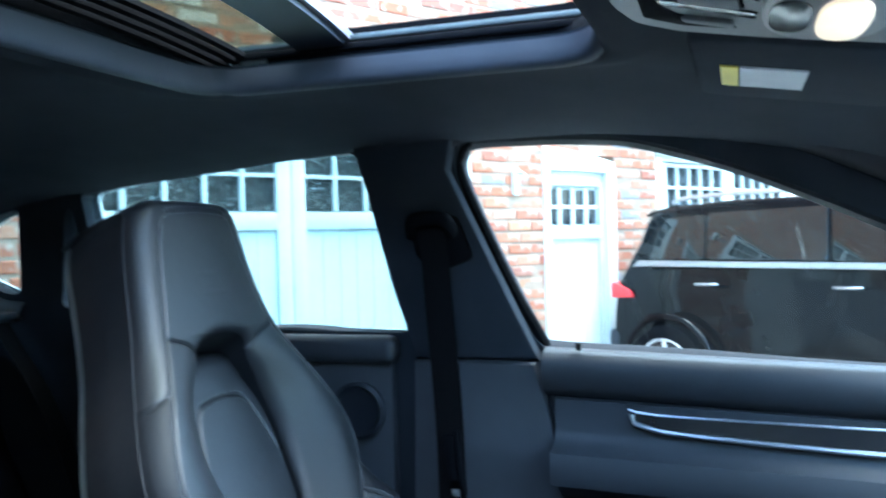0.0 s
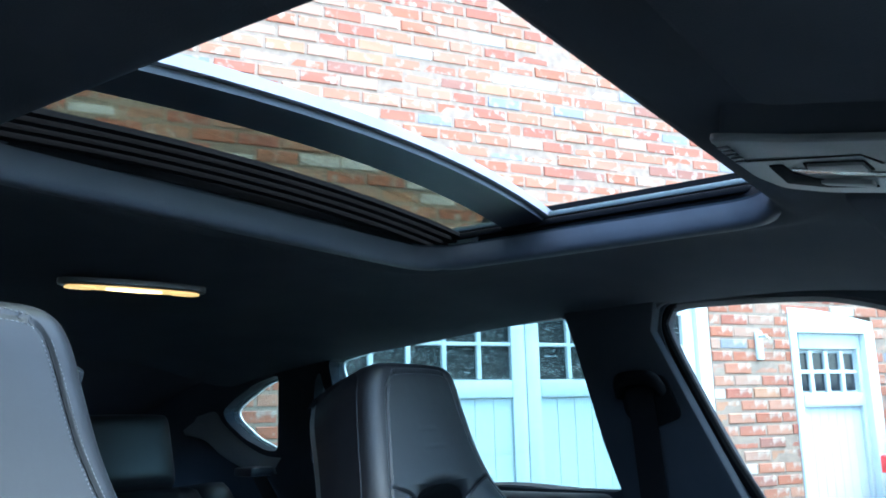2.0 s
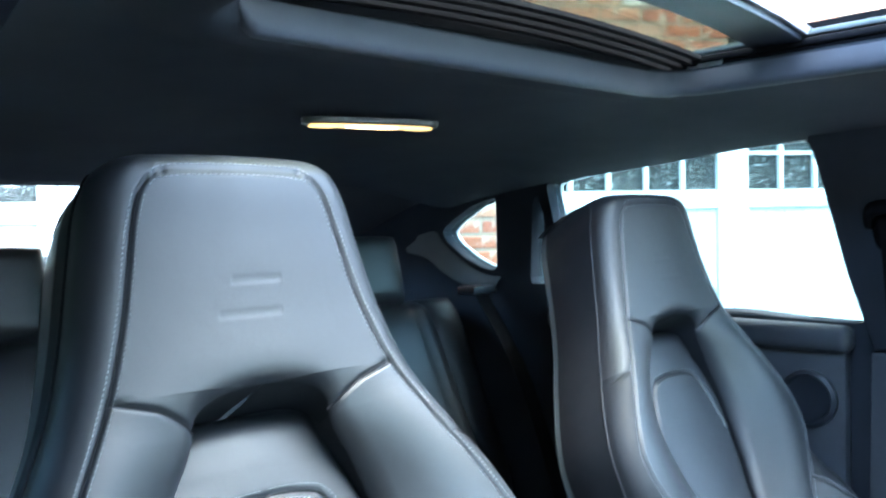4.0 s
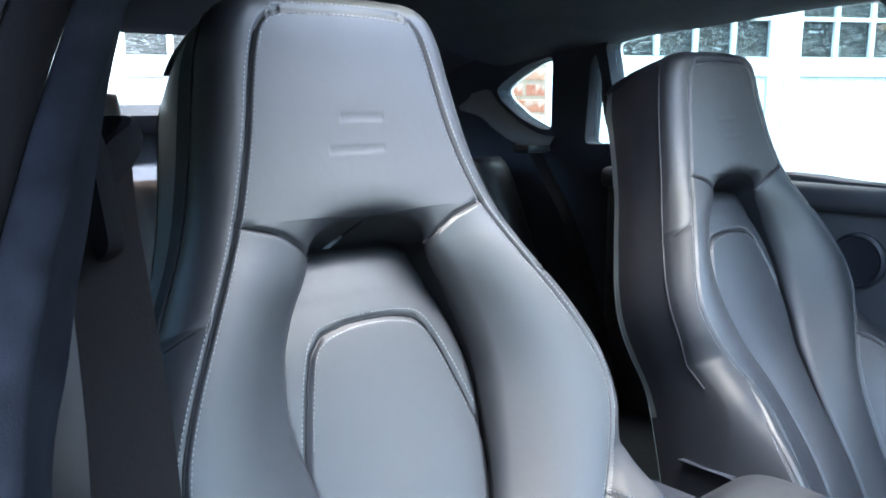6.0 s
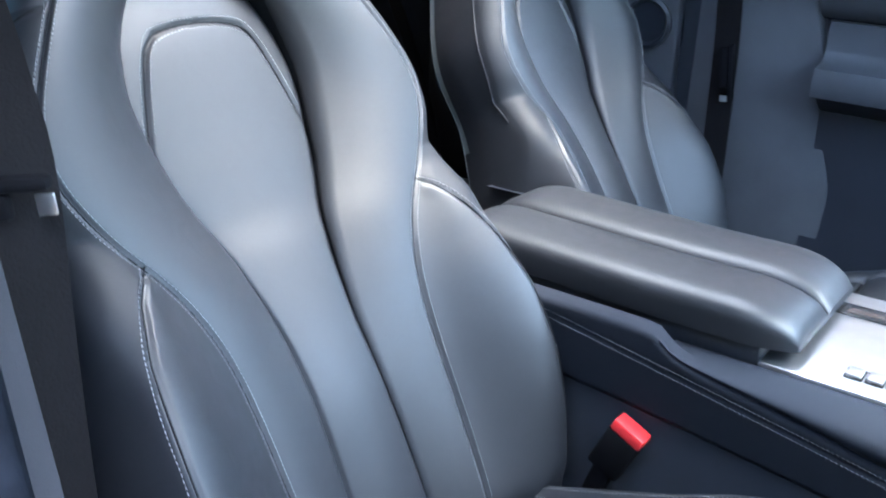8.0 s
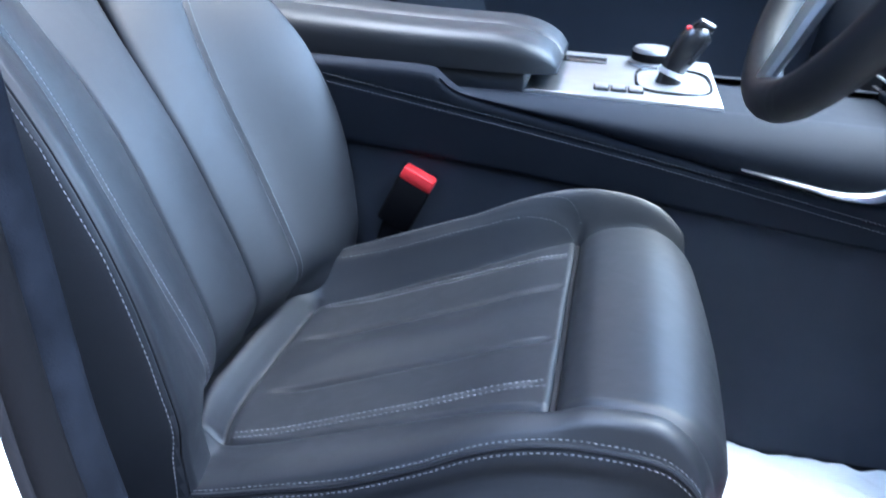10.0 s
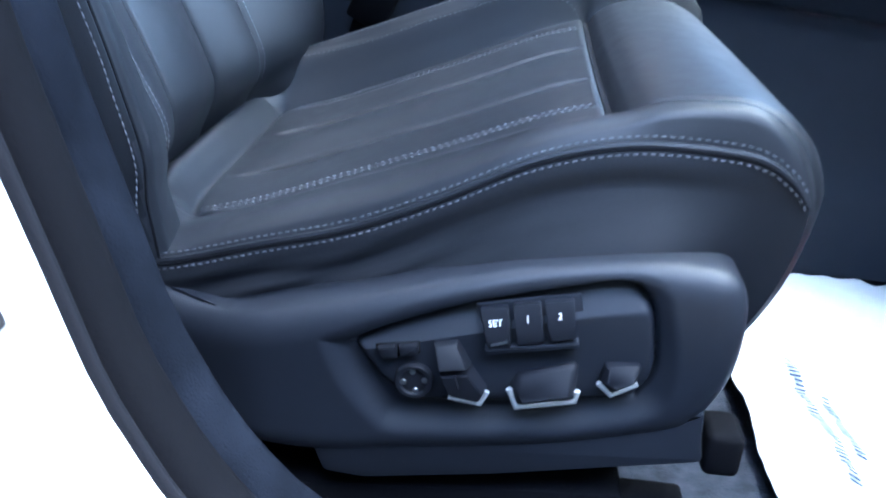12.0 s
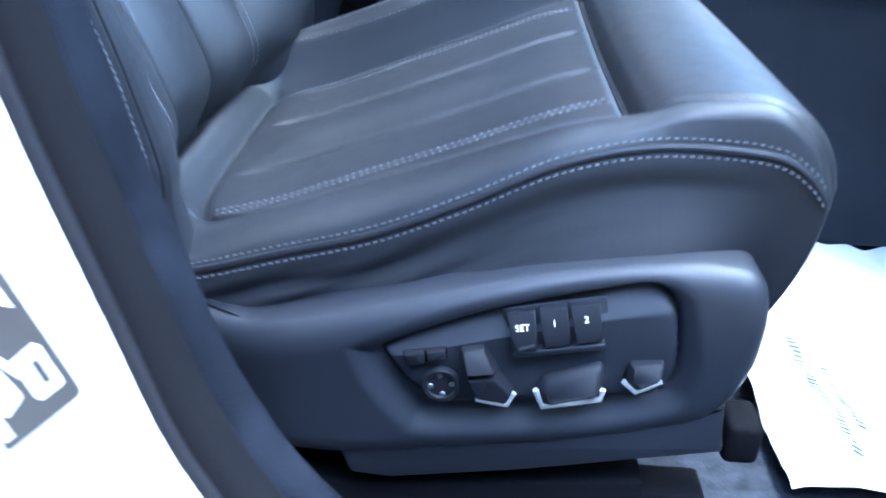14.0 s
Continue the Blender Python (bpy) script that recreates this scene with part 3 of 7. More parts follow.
def sun_loop(grow, rear=0.0, n=200):
    """A rounded rectangle round the opening, grown by so many metres."""
    x0, x1, w, r = SUN[0] - grow - rear, SUN[1] + grow, SUN[2] + grow, 0.06 + grow
    pts = []
    for cx, cy, a0 in ((x1 - r, w - r, 0), (x0 + r, w - r, 90), (x0 + r, -w + r, 180), (x1 - r, -w + r, 270)):
        for k in range(16):
            a = radians(a0 + 90 * k / 15)
            pts.append((cx + r * math.cos(a), cy + r * math.sin(a)))
    p = np.array(pts + pts[:1])
    t = np.r_[0, np.cumsum(np.linalg.norm(np.diff(p, axis=0), axis=1))]
    q = np.linspace(0, t[-1], n + 1)[:-1]
    return np.c_[np.interp(q, t, p[:, 0]), np.interp(q, t, p[:, 1])]


def roof_sheet(name, start, height, reach, mat, label, category, rear=0.0):
    """A sheet that runs from the sunroof opening out to the border of the roof."""
    rings = []
    c = np.array([SUN[0] / 2 + SUN[1] / 2, 0])
    outer = []
    for p in sun_loop(0.0, rear):
        d = p - c
        kx = ((-reach[0] if d[0] < 0 else reach[1]) - c[0]) / d[0] if abs(d[0]) > 1e-6 else 9e9
        ky = reach[2] / abs(d[1]) if abs(d[1]) > 1e-6 else 9e9
        outer.append(c + d * min(kx, ky))
    outer = np.array(outer)
    for grow, dz in start:
        l = sun_loop(grow, rear)
        rings.append(np.c_[l, height(l[:, 0], l[:, 1]) * min(1, grow / 0.05) + 1.604 * (1 - min(1, grow / 0.05)) + dz])
    base = sun_loop(start[-1][0], rear)
    for t in np.linspace(0, 1, 30)[1:]:
        q = base + (outer - base) * t
        rings.append(np.c_[q, height(q[:, 0], q[:, 1])])
    n = len(base)
    Fs = [(i * n + j, i * n + (j + 1) % n, (i + 1) * n + (j + 1) % n, (i + 1) * n + j) for i in range(len(rings) - 1) for j in range(n)]
    ob = mesh_part(name, np.concatenate(rings), Fs, mat, None, "", angle=80)
    return tagged(ob, label, category, kind="structure")


LINER_ROLL = [(0.0, 0.024), (0.003, 0.012), (0.010, 0.001), (0.024, -0.007), (0.040, -0.009), (0.058, -0.004), (0.08, 0.0)]
roof_sheet("ceiling", LINER_ROLL, liner_z, (1.21, 0.70, 0.785), HEADLINER, "anthracite fabric headliner round the sunroof opening", "headliner")
roof_sheet("roof_skin", [(0.02, 0.030), (0.05, 0.0), (0.08, 0.0)], lambda x, y: liner_z(x, y) + 0.066 - 0.02 * ease((np.abs(y) - 0.7) / 0.14), (1.24, 0.72, 0.84), WHITE_CAR,
           "white outer roof skin of the car", "car roof", rear=0.34)

for sgn in (-1, 1):
    pillar = thing("a_pillar", "dark padded windscreen pillar trim", "pillar", kind="structure")
    run = smooth_line([(0.46, 0.775, 1.515), (0.60, 0.775, 1.455), (0.80, 0.775, 1.350), (1.05, 0.775, 1.185), (1.32, 0.775, 0.99)], 24)
    V = []
    for p in run:
        V += [(p[0], sgn * 0.800, p[2] + 0.060), (p[0] - 0.006, sgn * 0.772, p[2] + 0.010), (p[0], sgn * 0.735, p[2] + 0.020), (p[0] + 0.012, sgn * 0.705, p[2] + 0.050), (p[0] + 0.05, sgn * 0.700, p[2] + 0.085)]
    mesh_part("pillar_trim", V, [(i * 5 + j, i * 5 + j + 1, i * 5 + j + 6, i * 5 + j + 5) for i in range(23) for j in range(4)], TRIM_GREY, pillar, angle=80)

# satin lining, paler than the headliner: skylight on the roll is put into its colour
ROLL = material("satin_grey_lining", (0.042, 0.045, 0.056), 0.6, bump=0.2, bump_scale=600, spec=0.3)
edge = sun_loop(0.0)
held = np.maximum(ease((edge[:, 1] - 0.30) / 0.08), ease((-0.225 - edge[:, 0]) / 0.05) * ease((edge[:, 1] + 0.385) / 0.05))
rolls = [np.c_[sun_loop(g) * held[:, None] + sun_loop(max(g, 0.006)) * (1 - held[:, None]), 1.626 + (z - 1.626) * held]
         for g, z in ((-0.003, 1.6240), (-0.003, 1.6120), (-0.0025, 1.6000), (0.0, 1.5920), (0.008, 1.5885), (0.018, 1.5895))]
lining_edge = mesh_part("trim_sunroof", np.concatenate(rolls), [(i * 200 + j, i * 200 + (j + 1) % 200, (i + 1) * 200 + (j + 1) % 200, (i + 1) * 200 + j) for i in range(5) for j in range(200)], ROLL, None, angle=80)
tagged(lining_edge, "satin grey rolled lining edge of the sunroof opening", "trim", kind="structure")
sunroof = thing("sunroof", "open panoramic sunroof with a dark tinted rear pane", "sunroof", kind="structure")
w0 = [p for p in np.roll(sun_loop(0.0), 60, 0)]
half = [i for i in range(len(w0)) if w0[i][0] > -0.20]
start = next(i for i in half if (i - 1) % len(w0) not in half)
order = [(start + k) % len(w0) for k in range(len(half))]
bands = [(0.001, 1.624), (0.004, 1.640), (0.012, 1.646), (0.013, 1.668)]
rr = [np.c_[np.roll(sun_loop(g), 60, 0)[order], np.full(len(order), z)] for g, z in bands]
n = len(order)
mesh_part("roof_frame", np.concatenate(rr), [(i * n + j, i * n + j + 1, (i + 1) * n + j + 1, (i + 1) * n + j) for i in range(3) for j in range(n - 1)], RUBBER, sunroof)
for sgn in (-1, 1):
    box("guide_rail", (-0.01, sgn * 0.392, 1.652), (0.54, 0.014, 0.008), SHELL, sunroof, 0.002)
    box("guide_seal", (-0.01, sgn * 0.386, 1.640), (0.54, 0.010, 0.010), RUBBER, sunroof, 0.003)


def bowed_bar(name, x0, x1, z0, z1, mat, bow=0.03, label=""):
    ys = np.linspace(-0.40, 0.40, 25)
    V, Fs = [], []
    for y in ys:
        b = bow * (1 - (y / 0.4) ** 2)
        cz = 0.014 * (1 - (y / 0.4) ** 2)
        V += [(x0 + b, y, z0 + cz), (x1 + b, y, z0 + cz), (x1 + b, y, z1 + cz), (x0 + b, y, z1 + cz)]
    for i in range(len(ys) - 1):
        for j in range(4):
            Fs.append((i * 4 + j, i * 4 + (j + 1) % 4, i * 4 + 4 + (j + 1) % 4, i * 4 + 4 + j))
    Fs += [(3, 2, 1, 0), tuple(len(V) - 4 + i for i in range(4))]
    return mesh_part(name, V, Fs, mat, sunroof, label, angle=40)


bowed_bar("cross_bar", -0.150, -0.078, 1.640, 1.652, PLASTIC, label="black cross bar under the glass edge")
for k in range(4):
    bowed_bar("blind_slat", -0.292 + 0.017 * k, -0.279 + 0.017 * k, 1.626 + 0.004 * k, 1.632 + 0.004 * k, RUBBER, 0.012)
bowed_bar("glass_edge_trim", -0.078, -0.070, 1.648, 1.660, material("grey_edge_rubber", (0.16, 0.16, 0.19), 0.4), label="bright edge of the sliding pane")
rp = bowed_bar("rear_pane", -0.62, -0.150, 1.652, 1.657, GLASS_ROOF, label="dark tinted glass pane")
rp.visible_shadow = False
bowed_bar("rear_seal", -0.300, -0.286, 1.616, 1.630, RUBBER, 0.004)
bowed_bar("blind_edge", -0.345, -0.318, 1.622, 1.634, RUBBER, 0.004)

dome = thing("dome_light", "long narrow lit interior lamp in the headliner", "ceiling lamp")
mid = Vector((-0.583, 0.035, 1.563))
rotm = Matrix.Rotation(radians(-17), 3, "Z")
LAMP = material("warm_lamp_lens", (0.9, 0.8, 0.6), 0.4)
LAMP.node_tree.nodes["Principled BSDF"].inputs["Emission Color"].default_value = (1.0, 0.60, 0.24, 1)
LAMP.node_tree.nodes["Principled BSDF"].inputs["Emission Strength"].default_value = 0.8
LENS_DIM = material("dim_lamp_lens", (0.035, 0.033, 0.03), 0.35)
LENS_WARM = material("warm_lamp_rim", (0.5, 0.4, 0.25), 0.4)
LENS_WARM.node_tree.nodes["Principled BSDF"].inputs["Emission Color"].default_value = (1.0, 0.52, 0.16, 1)
LENS_WARM.node_tree.nodes["Principled BSDF"].inputs["Emission Strength"].default_value = 0.16


def oval(cx, cy, a, b, p=3.0, n=36):
    return [(cx + a * math.copysign(abs(math.cos(w)) ** (2 / p), math.cos(w)), cy + b * math.copysign(abs(math.sin(w)) ** (2 / p), math.sin(w))) for w in np.linspace(0, 2 * math.pi, n + 1)[:-1]]


down = Matrix.Translation(mid) @ (rotm.to_4x4()) @ pose(0, 0, 0, 180, 0, 0)
plate("lamp_housing", oval(0, 0, 0.029, 0.110, 2.5), 0.010, LENS_DIM, dome, down, 0.004)
plate("lamp_diffuser", oval(0, 0, 0.022, 0.098, 2.3), 0.001, LENS_WARM, dome, down @ Matrix.Translation((0, 0, 0.010)), 0.0, "warm lit diffuser")
plate("lamp_lens", oval(0, 0, 0.010, 0.042, 2.2), 0.003, LAMP, dome, down @ Matrix.Translation((0, 0, 0.010)), 0.001, "glowing warm lens")
for yy in (-0.078, 0.078):
    plate("reading_lens", oval(0, yy, 0.014, 0.022, 2.2), 0.002, LENS_WARM, dome, down @ Matrix.Translation((0, 0, 0.0112)), 0.0005)

# ---------------------------------------------------------------- front seats
LEAN = radians(29)
BACK_UP = np.array([-math.sin(LEAN), 0, math.cos(LEAN)])
BACK_OUT = np.array([math.cos(LEAN), 0, math.sin(LEAN)])
BACK_FOOT = np.array([0.105, 0, 0.668])


back_width = table((-0.08, 0.236), (-0.04, 0.250), (0.0, 0.262), (0.1, 0.275), (0.2, 0.275), (0.3, 0.258), (0.38, 0.245), (0.44, 0.252), (0.49, 0.250),
                   (0.545, 0.230), (0.6, 0.200), (0.663, 0.168), (0.72, 0.150), (0.78, 0.137), (0.82, 0.128), (0.845, 0.116), (0.865, 0.10))
seam_at = table((-0.04, 0.112), (0.0, 0.115), (0.1, 0.120), (0.2, 0.124), (0.27, 0.134), (0.33, 0.158), (0.38, 0.192), (0.43, 0.218),
                (0.47, 0.225), (0.51, 0.213), (0.56, 0.188), (0.61, 0.160), (0.663, 0.133), (0.72, 0.113), (0.77, 0.101), (0.805, 0.093),
                (0.825, 0.084), (0.8365, 0.066), (0.85, 0.0), (0.87, 0.0))
mid_level = table((-0.04, -0.02), (0.0, 0.0), (0.1, 0.010), (0.2, 0.012), (0.32, -0.002), (0.38, -0.011), (0.44, -0.0125), (0.48, -0.0115), (0.52, -0.0090), (0.56, -0.0060),
                  (0.60, -0.0040), (0.64, -0.0034), (0.87, -0.003))
wing_level = table((-0.04, 0.0), (0.0, 0.018), (0.2, 0.026), (0.35, 0.034), (0.46, 0.046), (0.55, 0.050), (0.62, 0.050), (0.66, 0.053), (0.72, 0.064),
                   (0.78, 0.080), (0.83, 0.096), (0.87, 0.106))
side_level = table((-0.08, 0.020), (-0.04, 0.038), (0.0, 0.060), (0.1, 0.088), (0.2, 0.092), (0.3, 0.068), (0.38, 0.036), (0.45, 0.02), (0.87, 0.02))
PANEL_LINE = [(0.102, 0.438), (0.092, 0.48), (0.079, 0.525), (0.067, 0.557), (0.052, 0.573), (0.025, 0.579), (0.0, 0.580)]
NECK_LINE = [(0.064, 0.635), (0.095, 0.652), (0.133, 0.664)]
SIDE_LINE = [(0.175, 0.36), (0.20, 0.33), (0.222, 0.28), (0.235, 0.20), (0.236, 0.12), (0.230, 0.04), (0.222, -0.02), (0.214, -0.072)]
TOP_S = 0.865


slot_edge = table((-0.04, 0.05), (0.1, 0.048), (0.2, 0.046), (0.27, 0.05), (0.35, 0.066), (0.42, 0.09), (0.5, 0.104), (0.55, 0.099),
                  (0.59, 0.085), (0.615, 0.071), (0.630, 0.0655), (0.64, 0.064))
step_level = table((-0.04, 0.0), (0.2, 0.001), (0.3, 0.006), (0.4, 0.013), (0.5, 0.017), (0.6, 0.020), (0.9, 0.020))
roll_width = table((-0.04, 0.006), (0.25, 0.008), (0.4, 0.012), (0.5, 0.016), (0.6, 0.015), (0.68, 0.013), (0.9, 0.013))
roll_deep = table((-0.04, 0.004), (0.25, 0.005), (0.4, 0.010), (0.5, 0.014), (0.6, 0.011), (0.68, 0.008), (0.9, 0.008))
ARCH_FOOT, ARCH_TOP = 0.628, 0.6620


def hole_half(s):
    """Half width of the opening between the wings, closing in an arch under the headrest."""
    t = np.clip((s - ARCH_FOOT) / (ARCH_TOP - ARCH_FOOT), 0, 1)
    return np.where(s < ARCH_FOOT, slot_edge(s), 0.0655 * np.maximum(0, 1 - t**3.2) ** 0.42)


_hs = np.r_[np.linspace(-0.04, 0.62, 45), ARCH_TOP - (ARCH_TOP - 0.62) * np.linspace(1, 0, 30)[1:] ** 2]
HOLE_LINE = [(float(hole_half(np.array(v))), float(v)) for v in _hs]


def curl_under(s):
    """The foot of the back rolls away behind the cushion."""
    q = np.clip((-0.004 - s) / 0.056, 0, 1)
    return 0.065 * (1 - np.sqrt(np.maximum(0, 1 - q**2)))


def insert_depth(a, s):
    g = np.maximum(hole_half(np.minimum(s, 0.60)), 0.02)
    d = mid_level(s) + 0.006 * (1 - np.minimum(a / g, 1) ** 2)
    d = d - 1.2 * np.maximum(a - g, 0) - 0.003 * np.exp(-(((a - g) / 0.003) ** 2))
    return d - 0.0035 * np.exp(-((near_line(a, s, PANEL_LINE) / 0.0026) ** 2)) - curl_under(s)


def back_depth(h, s):
    """How far the wings and the headrest stand out of the back's plane at h across and s up."""
    a = np.abs(h)
    w, g, e = back_width(s), hole_half(s), np.maximum(seam_at(s), 0.06)
    mid, wing, side = mid_level(s), wing_level(s), side_level(s)
    blend = ease((s - 0.55) / 0.138)
    foot = (mid + step_level(s)) * (1 - blend) + wing * blend
    t = np.clip((a - g) / np.maximum(e - g, 0.02), 0, 1)
    d = foot + (wing - foot) * np.sin(t * math.pi / 2) + 0.006 * np.sin(np.clip((a - g) / np.maximum(w - g, 0.02), 0, 1) * math.pi) * (1 - ease((s - 0.61) / 0.07))
    d = d + 0.006 * (1 - (a / w) ** 2) * ease((s - 0.61) / 0.07)
    rw = roll_width(s)
    q = np.clip(1 - near_line(a, s, HOLE_LINE) / rw, 0, 1)
    d = d - roll_deep(s) * (1 - np.sqrt(1 - np.minimum(q, 0.999) ** 2))
    low = (1 - ease((s - 0.36) / 0.08)) * ease((s + 0.30) / 0.24)
    across = np.clip((a - e) / np.maximum(w - e, 0.02), 0, 1)
    sew = np.interp(s, [p[1] for p in SIDE_LINE[::-1]], [p[0] for p in SIDE_LINE[::-1]])
    climb = np.clip((a - e) / np.maximum(sew - e, 0.02), 0, 1)
    puff = 0.5 * ease(climb * 0.97) + 0.5 * np.sin(np.clip(across * 1.15, 0, 1) * math.pi / 2)
    d = np.where(a > e, d + low * (side - wing + 0.004) * puff, d)
    d = d - (1 - ease((s - 0.20) / 0.14)) * 0.095 * np.clip((a - sew) / np.maximum(w - sew, 0.02), 0, 1) ** 1.35
    edge = np.clip((a - (w - 0.032)) / 0.032, 0, 1)
    d = d - 0.032 * (1 - np.sqrt(1 - edge**2)) * np.where(a > w - 0.032, 1, 0)
    crown = np.clip((s - 0.835) / 0.030, 0, 1)
    d = d - 0.040 * (1 - np.sqrt(np.maximum(0, 1 - crown**2)))
    e0 = seam_at(s)
    lines = 0.0030 * np.exp(-(((a - e0) / 0.0019) ** 2)) * np.where(s < 0.838, 1, 0)
    lines += np.where(a < 0.07, 0.0030 * np.exp(-(((s - 0.8385) / 0.0019) ** 2)), 0)
    lines += 0.0036 * np.exp(-((near_line(a, s, NECK_LINE) / 0.0022) ** 2))
    lines += 0.004 * np.exp(-((near_line(a, s, SIDE_LINE) / 0.0026) ** 2)) * np.where(a > e0 + 0.008, 1, 0)
    lines += 0.003 * np.exp(-(((s - 0.585 + 0.25 * (a - 0.19)) / 0.0022) ** 2)) * np.where(a > e0 + 0.004, 1, 0)
    emboss = ((np.abs(s - 0.745) < 0.0016) & (np.abs(h - 0.006) < 0.024)) | ((np.abs(s - 0.718) < 0.0016) & (np.abs(h + 0.004) < 0.030))
    return d - lines - 0.0006 * emboss - curl_under(s) * (1 - ease((a - 0.115) / 0.06))


def back_point(h, s, d, flip):
    p = BACK_FOOT + np.multiply.outer(s, BACK_UP) + np.multiply.outer(d, BACK_OUT)
    p[..., 1] += h * flip
    return p


def grid_normals(P, faces):
    N = np.zeros_like(P)
    f = np.array(faces)
    c = np.cross(P[f[:, 2]] - P[f[:, 0]], P[f[:, 3]] - P[f[:, 1]])
    for k in range(4):
        np.add.at(N, f[:, k], c)
    return N / np.maximum(np.linalg.norm(N, axis=1), 1e-12)[:, None]


def split_mesh(P, faces, keys, names, mats, parent, flip):
    """One grid cut into its panels, shaded as one skin."""
    N = grid_normals(P, faces) * flip
    for key, (name, label) in names.items():
        mine = [f for f, k in zip(faces, keys) if k == key]
        if not mine:
            continue
        used = sorted({i for f in mine for i in f})
        at = {v: i for i, v in enumerate(used)}
        fs = [tuple(at[i] for i in (f if flip > 0 else f[::-1])) for f in mine]
        ob = mesh_part(name, P[used], fs, mats[key], parent, label, angle=170)
        ob.data.normals_split_custom_set_from_vertices([tuple(v) for v in N[used]])


def stitches(name, line, parent, length=0.0030, gap=0.0020, r=0.00036, lift=0.0002):
    """A row of thread stitches along a dense line of (place, normal)."""
    pts = np.array([p for p, _ in line])
    nor = np.array([n for _, n in line])
    t = np.r_[0, np.cumsum(np.linalg.norm(np.diff(pts, axis=0), axis=1))]
    starts = np.arange(0, t[-1] - length, length + gap)
    V, Fs = [], []
    for a in starts:
        p0, p1 = (np.array([np.interp(x, t, pts[:, i]) for i in range(3)]) for x in (a, a + length))
        n = np.array([np.interp(a, t, nor[:, i]) for i in range(3)])
        n /= np.linalg.norm(n)
        d = (p1 - p0) / max(np.linalg.norm(p1 - p0), 1e-9)
        c = np.cross(d, n)
        m = (p0 + p1) / 2 + n * (lift + r)
        k = len(V)
        V += [p0 + c * r, p0 - c * r, p1 - c * r, p1 + c * r, m + c * r * 0.8 + d * length * 0.2, m - c * r * 0.8 + d * length * 0.2,
              m + c * r * 0.8 - d * length * 0.2, m - c * r * 0.8 - d * length * 0.2]
        Fs += [(k, k + 1, k + 7, k + 6), (k + 6, k + 7, k + 5, k + 4), (k + 4, k + 5, k + 2, k + 3),
               (k, k + 6, k + 4, k + 3), (k + 1, k + 2, k + 5, k + 7)]
    ob = mesh_part(name, V, Fs, THREAD, parent, "pale grey stitching", smooth=False)
    ob["kind"] = "stuff"
    return ob


def back_line(pts, flip, side=1, n=200, depth=None):
    depth = depth or back_depth
    c = smooth_line(pts, n)
    h, s = c[:, 0] * side, c[:, 1]
    d = depth(np.abs(h), s)
    e = 0.004
    dh = (depth(np.abs(h + e), s) - depth(np.abs(h - e), s)) / (2 * e)
    ds = (depth(np.abs(h), s + e) - depth(np.abs(h), s - e)) / (2 * e)
    P = back_point(h, s, d, flip)
    N = np.multiply.outer(np.ones(n), BACK_OUT) - np.multiply.outer(ds, BACK_UP) - np.multiply.outer(dh * flip, np.array([0, 1.0, 0]))
    N /= np.linalg.norm(N, axis=1)[:, None]
    return list(zip(P, N))


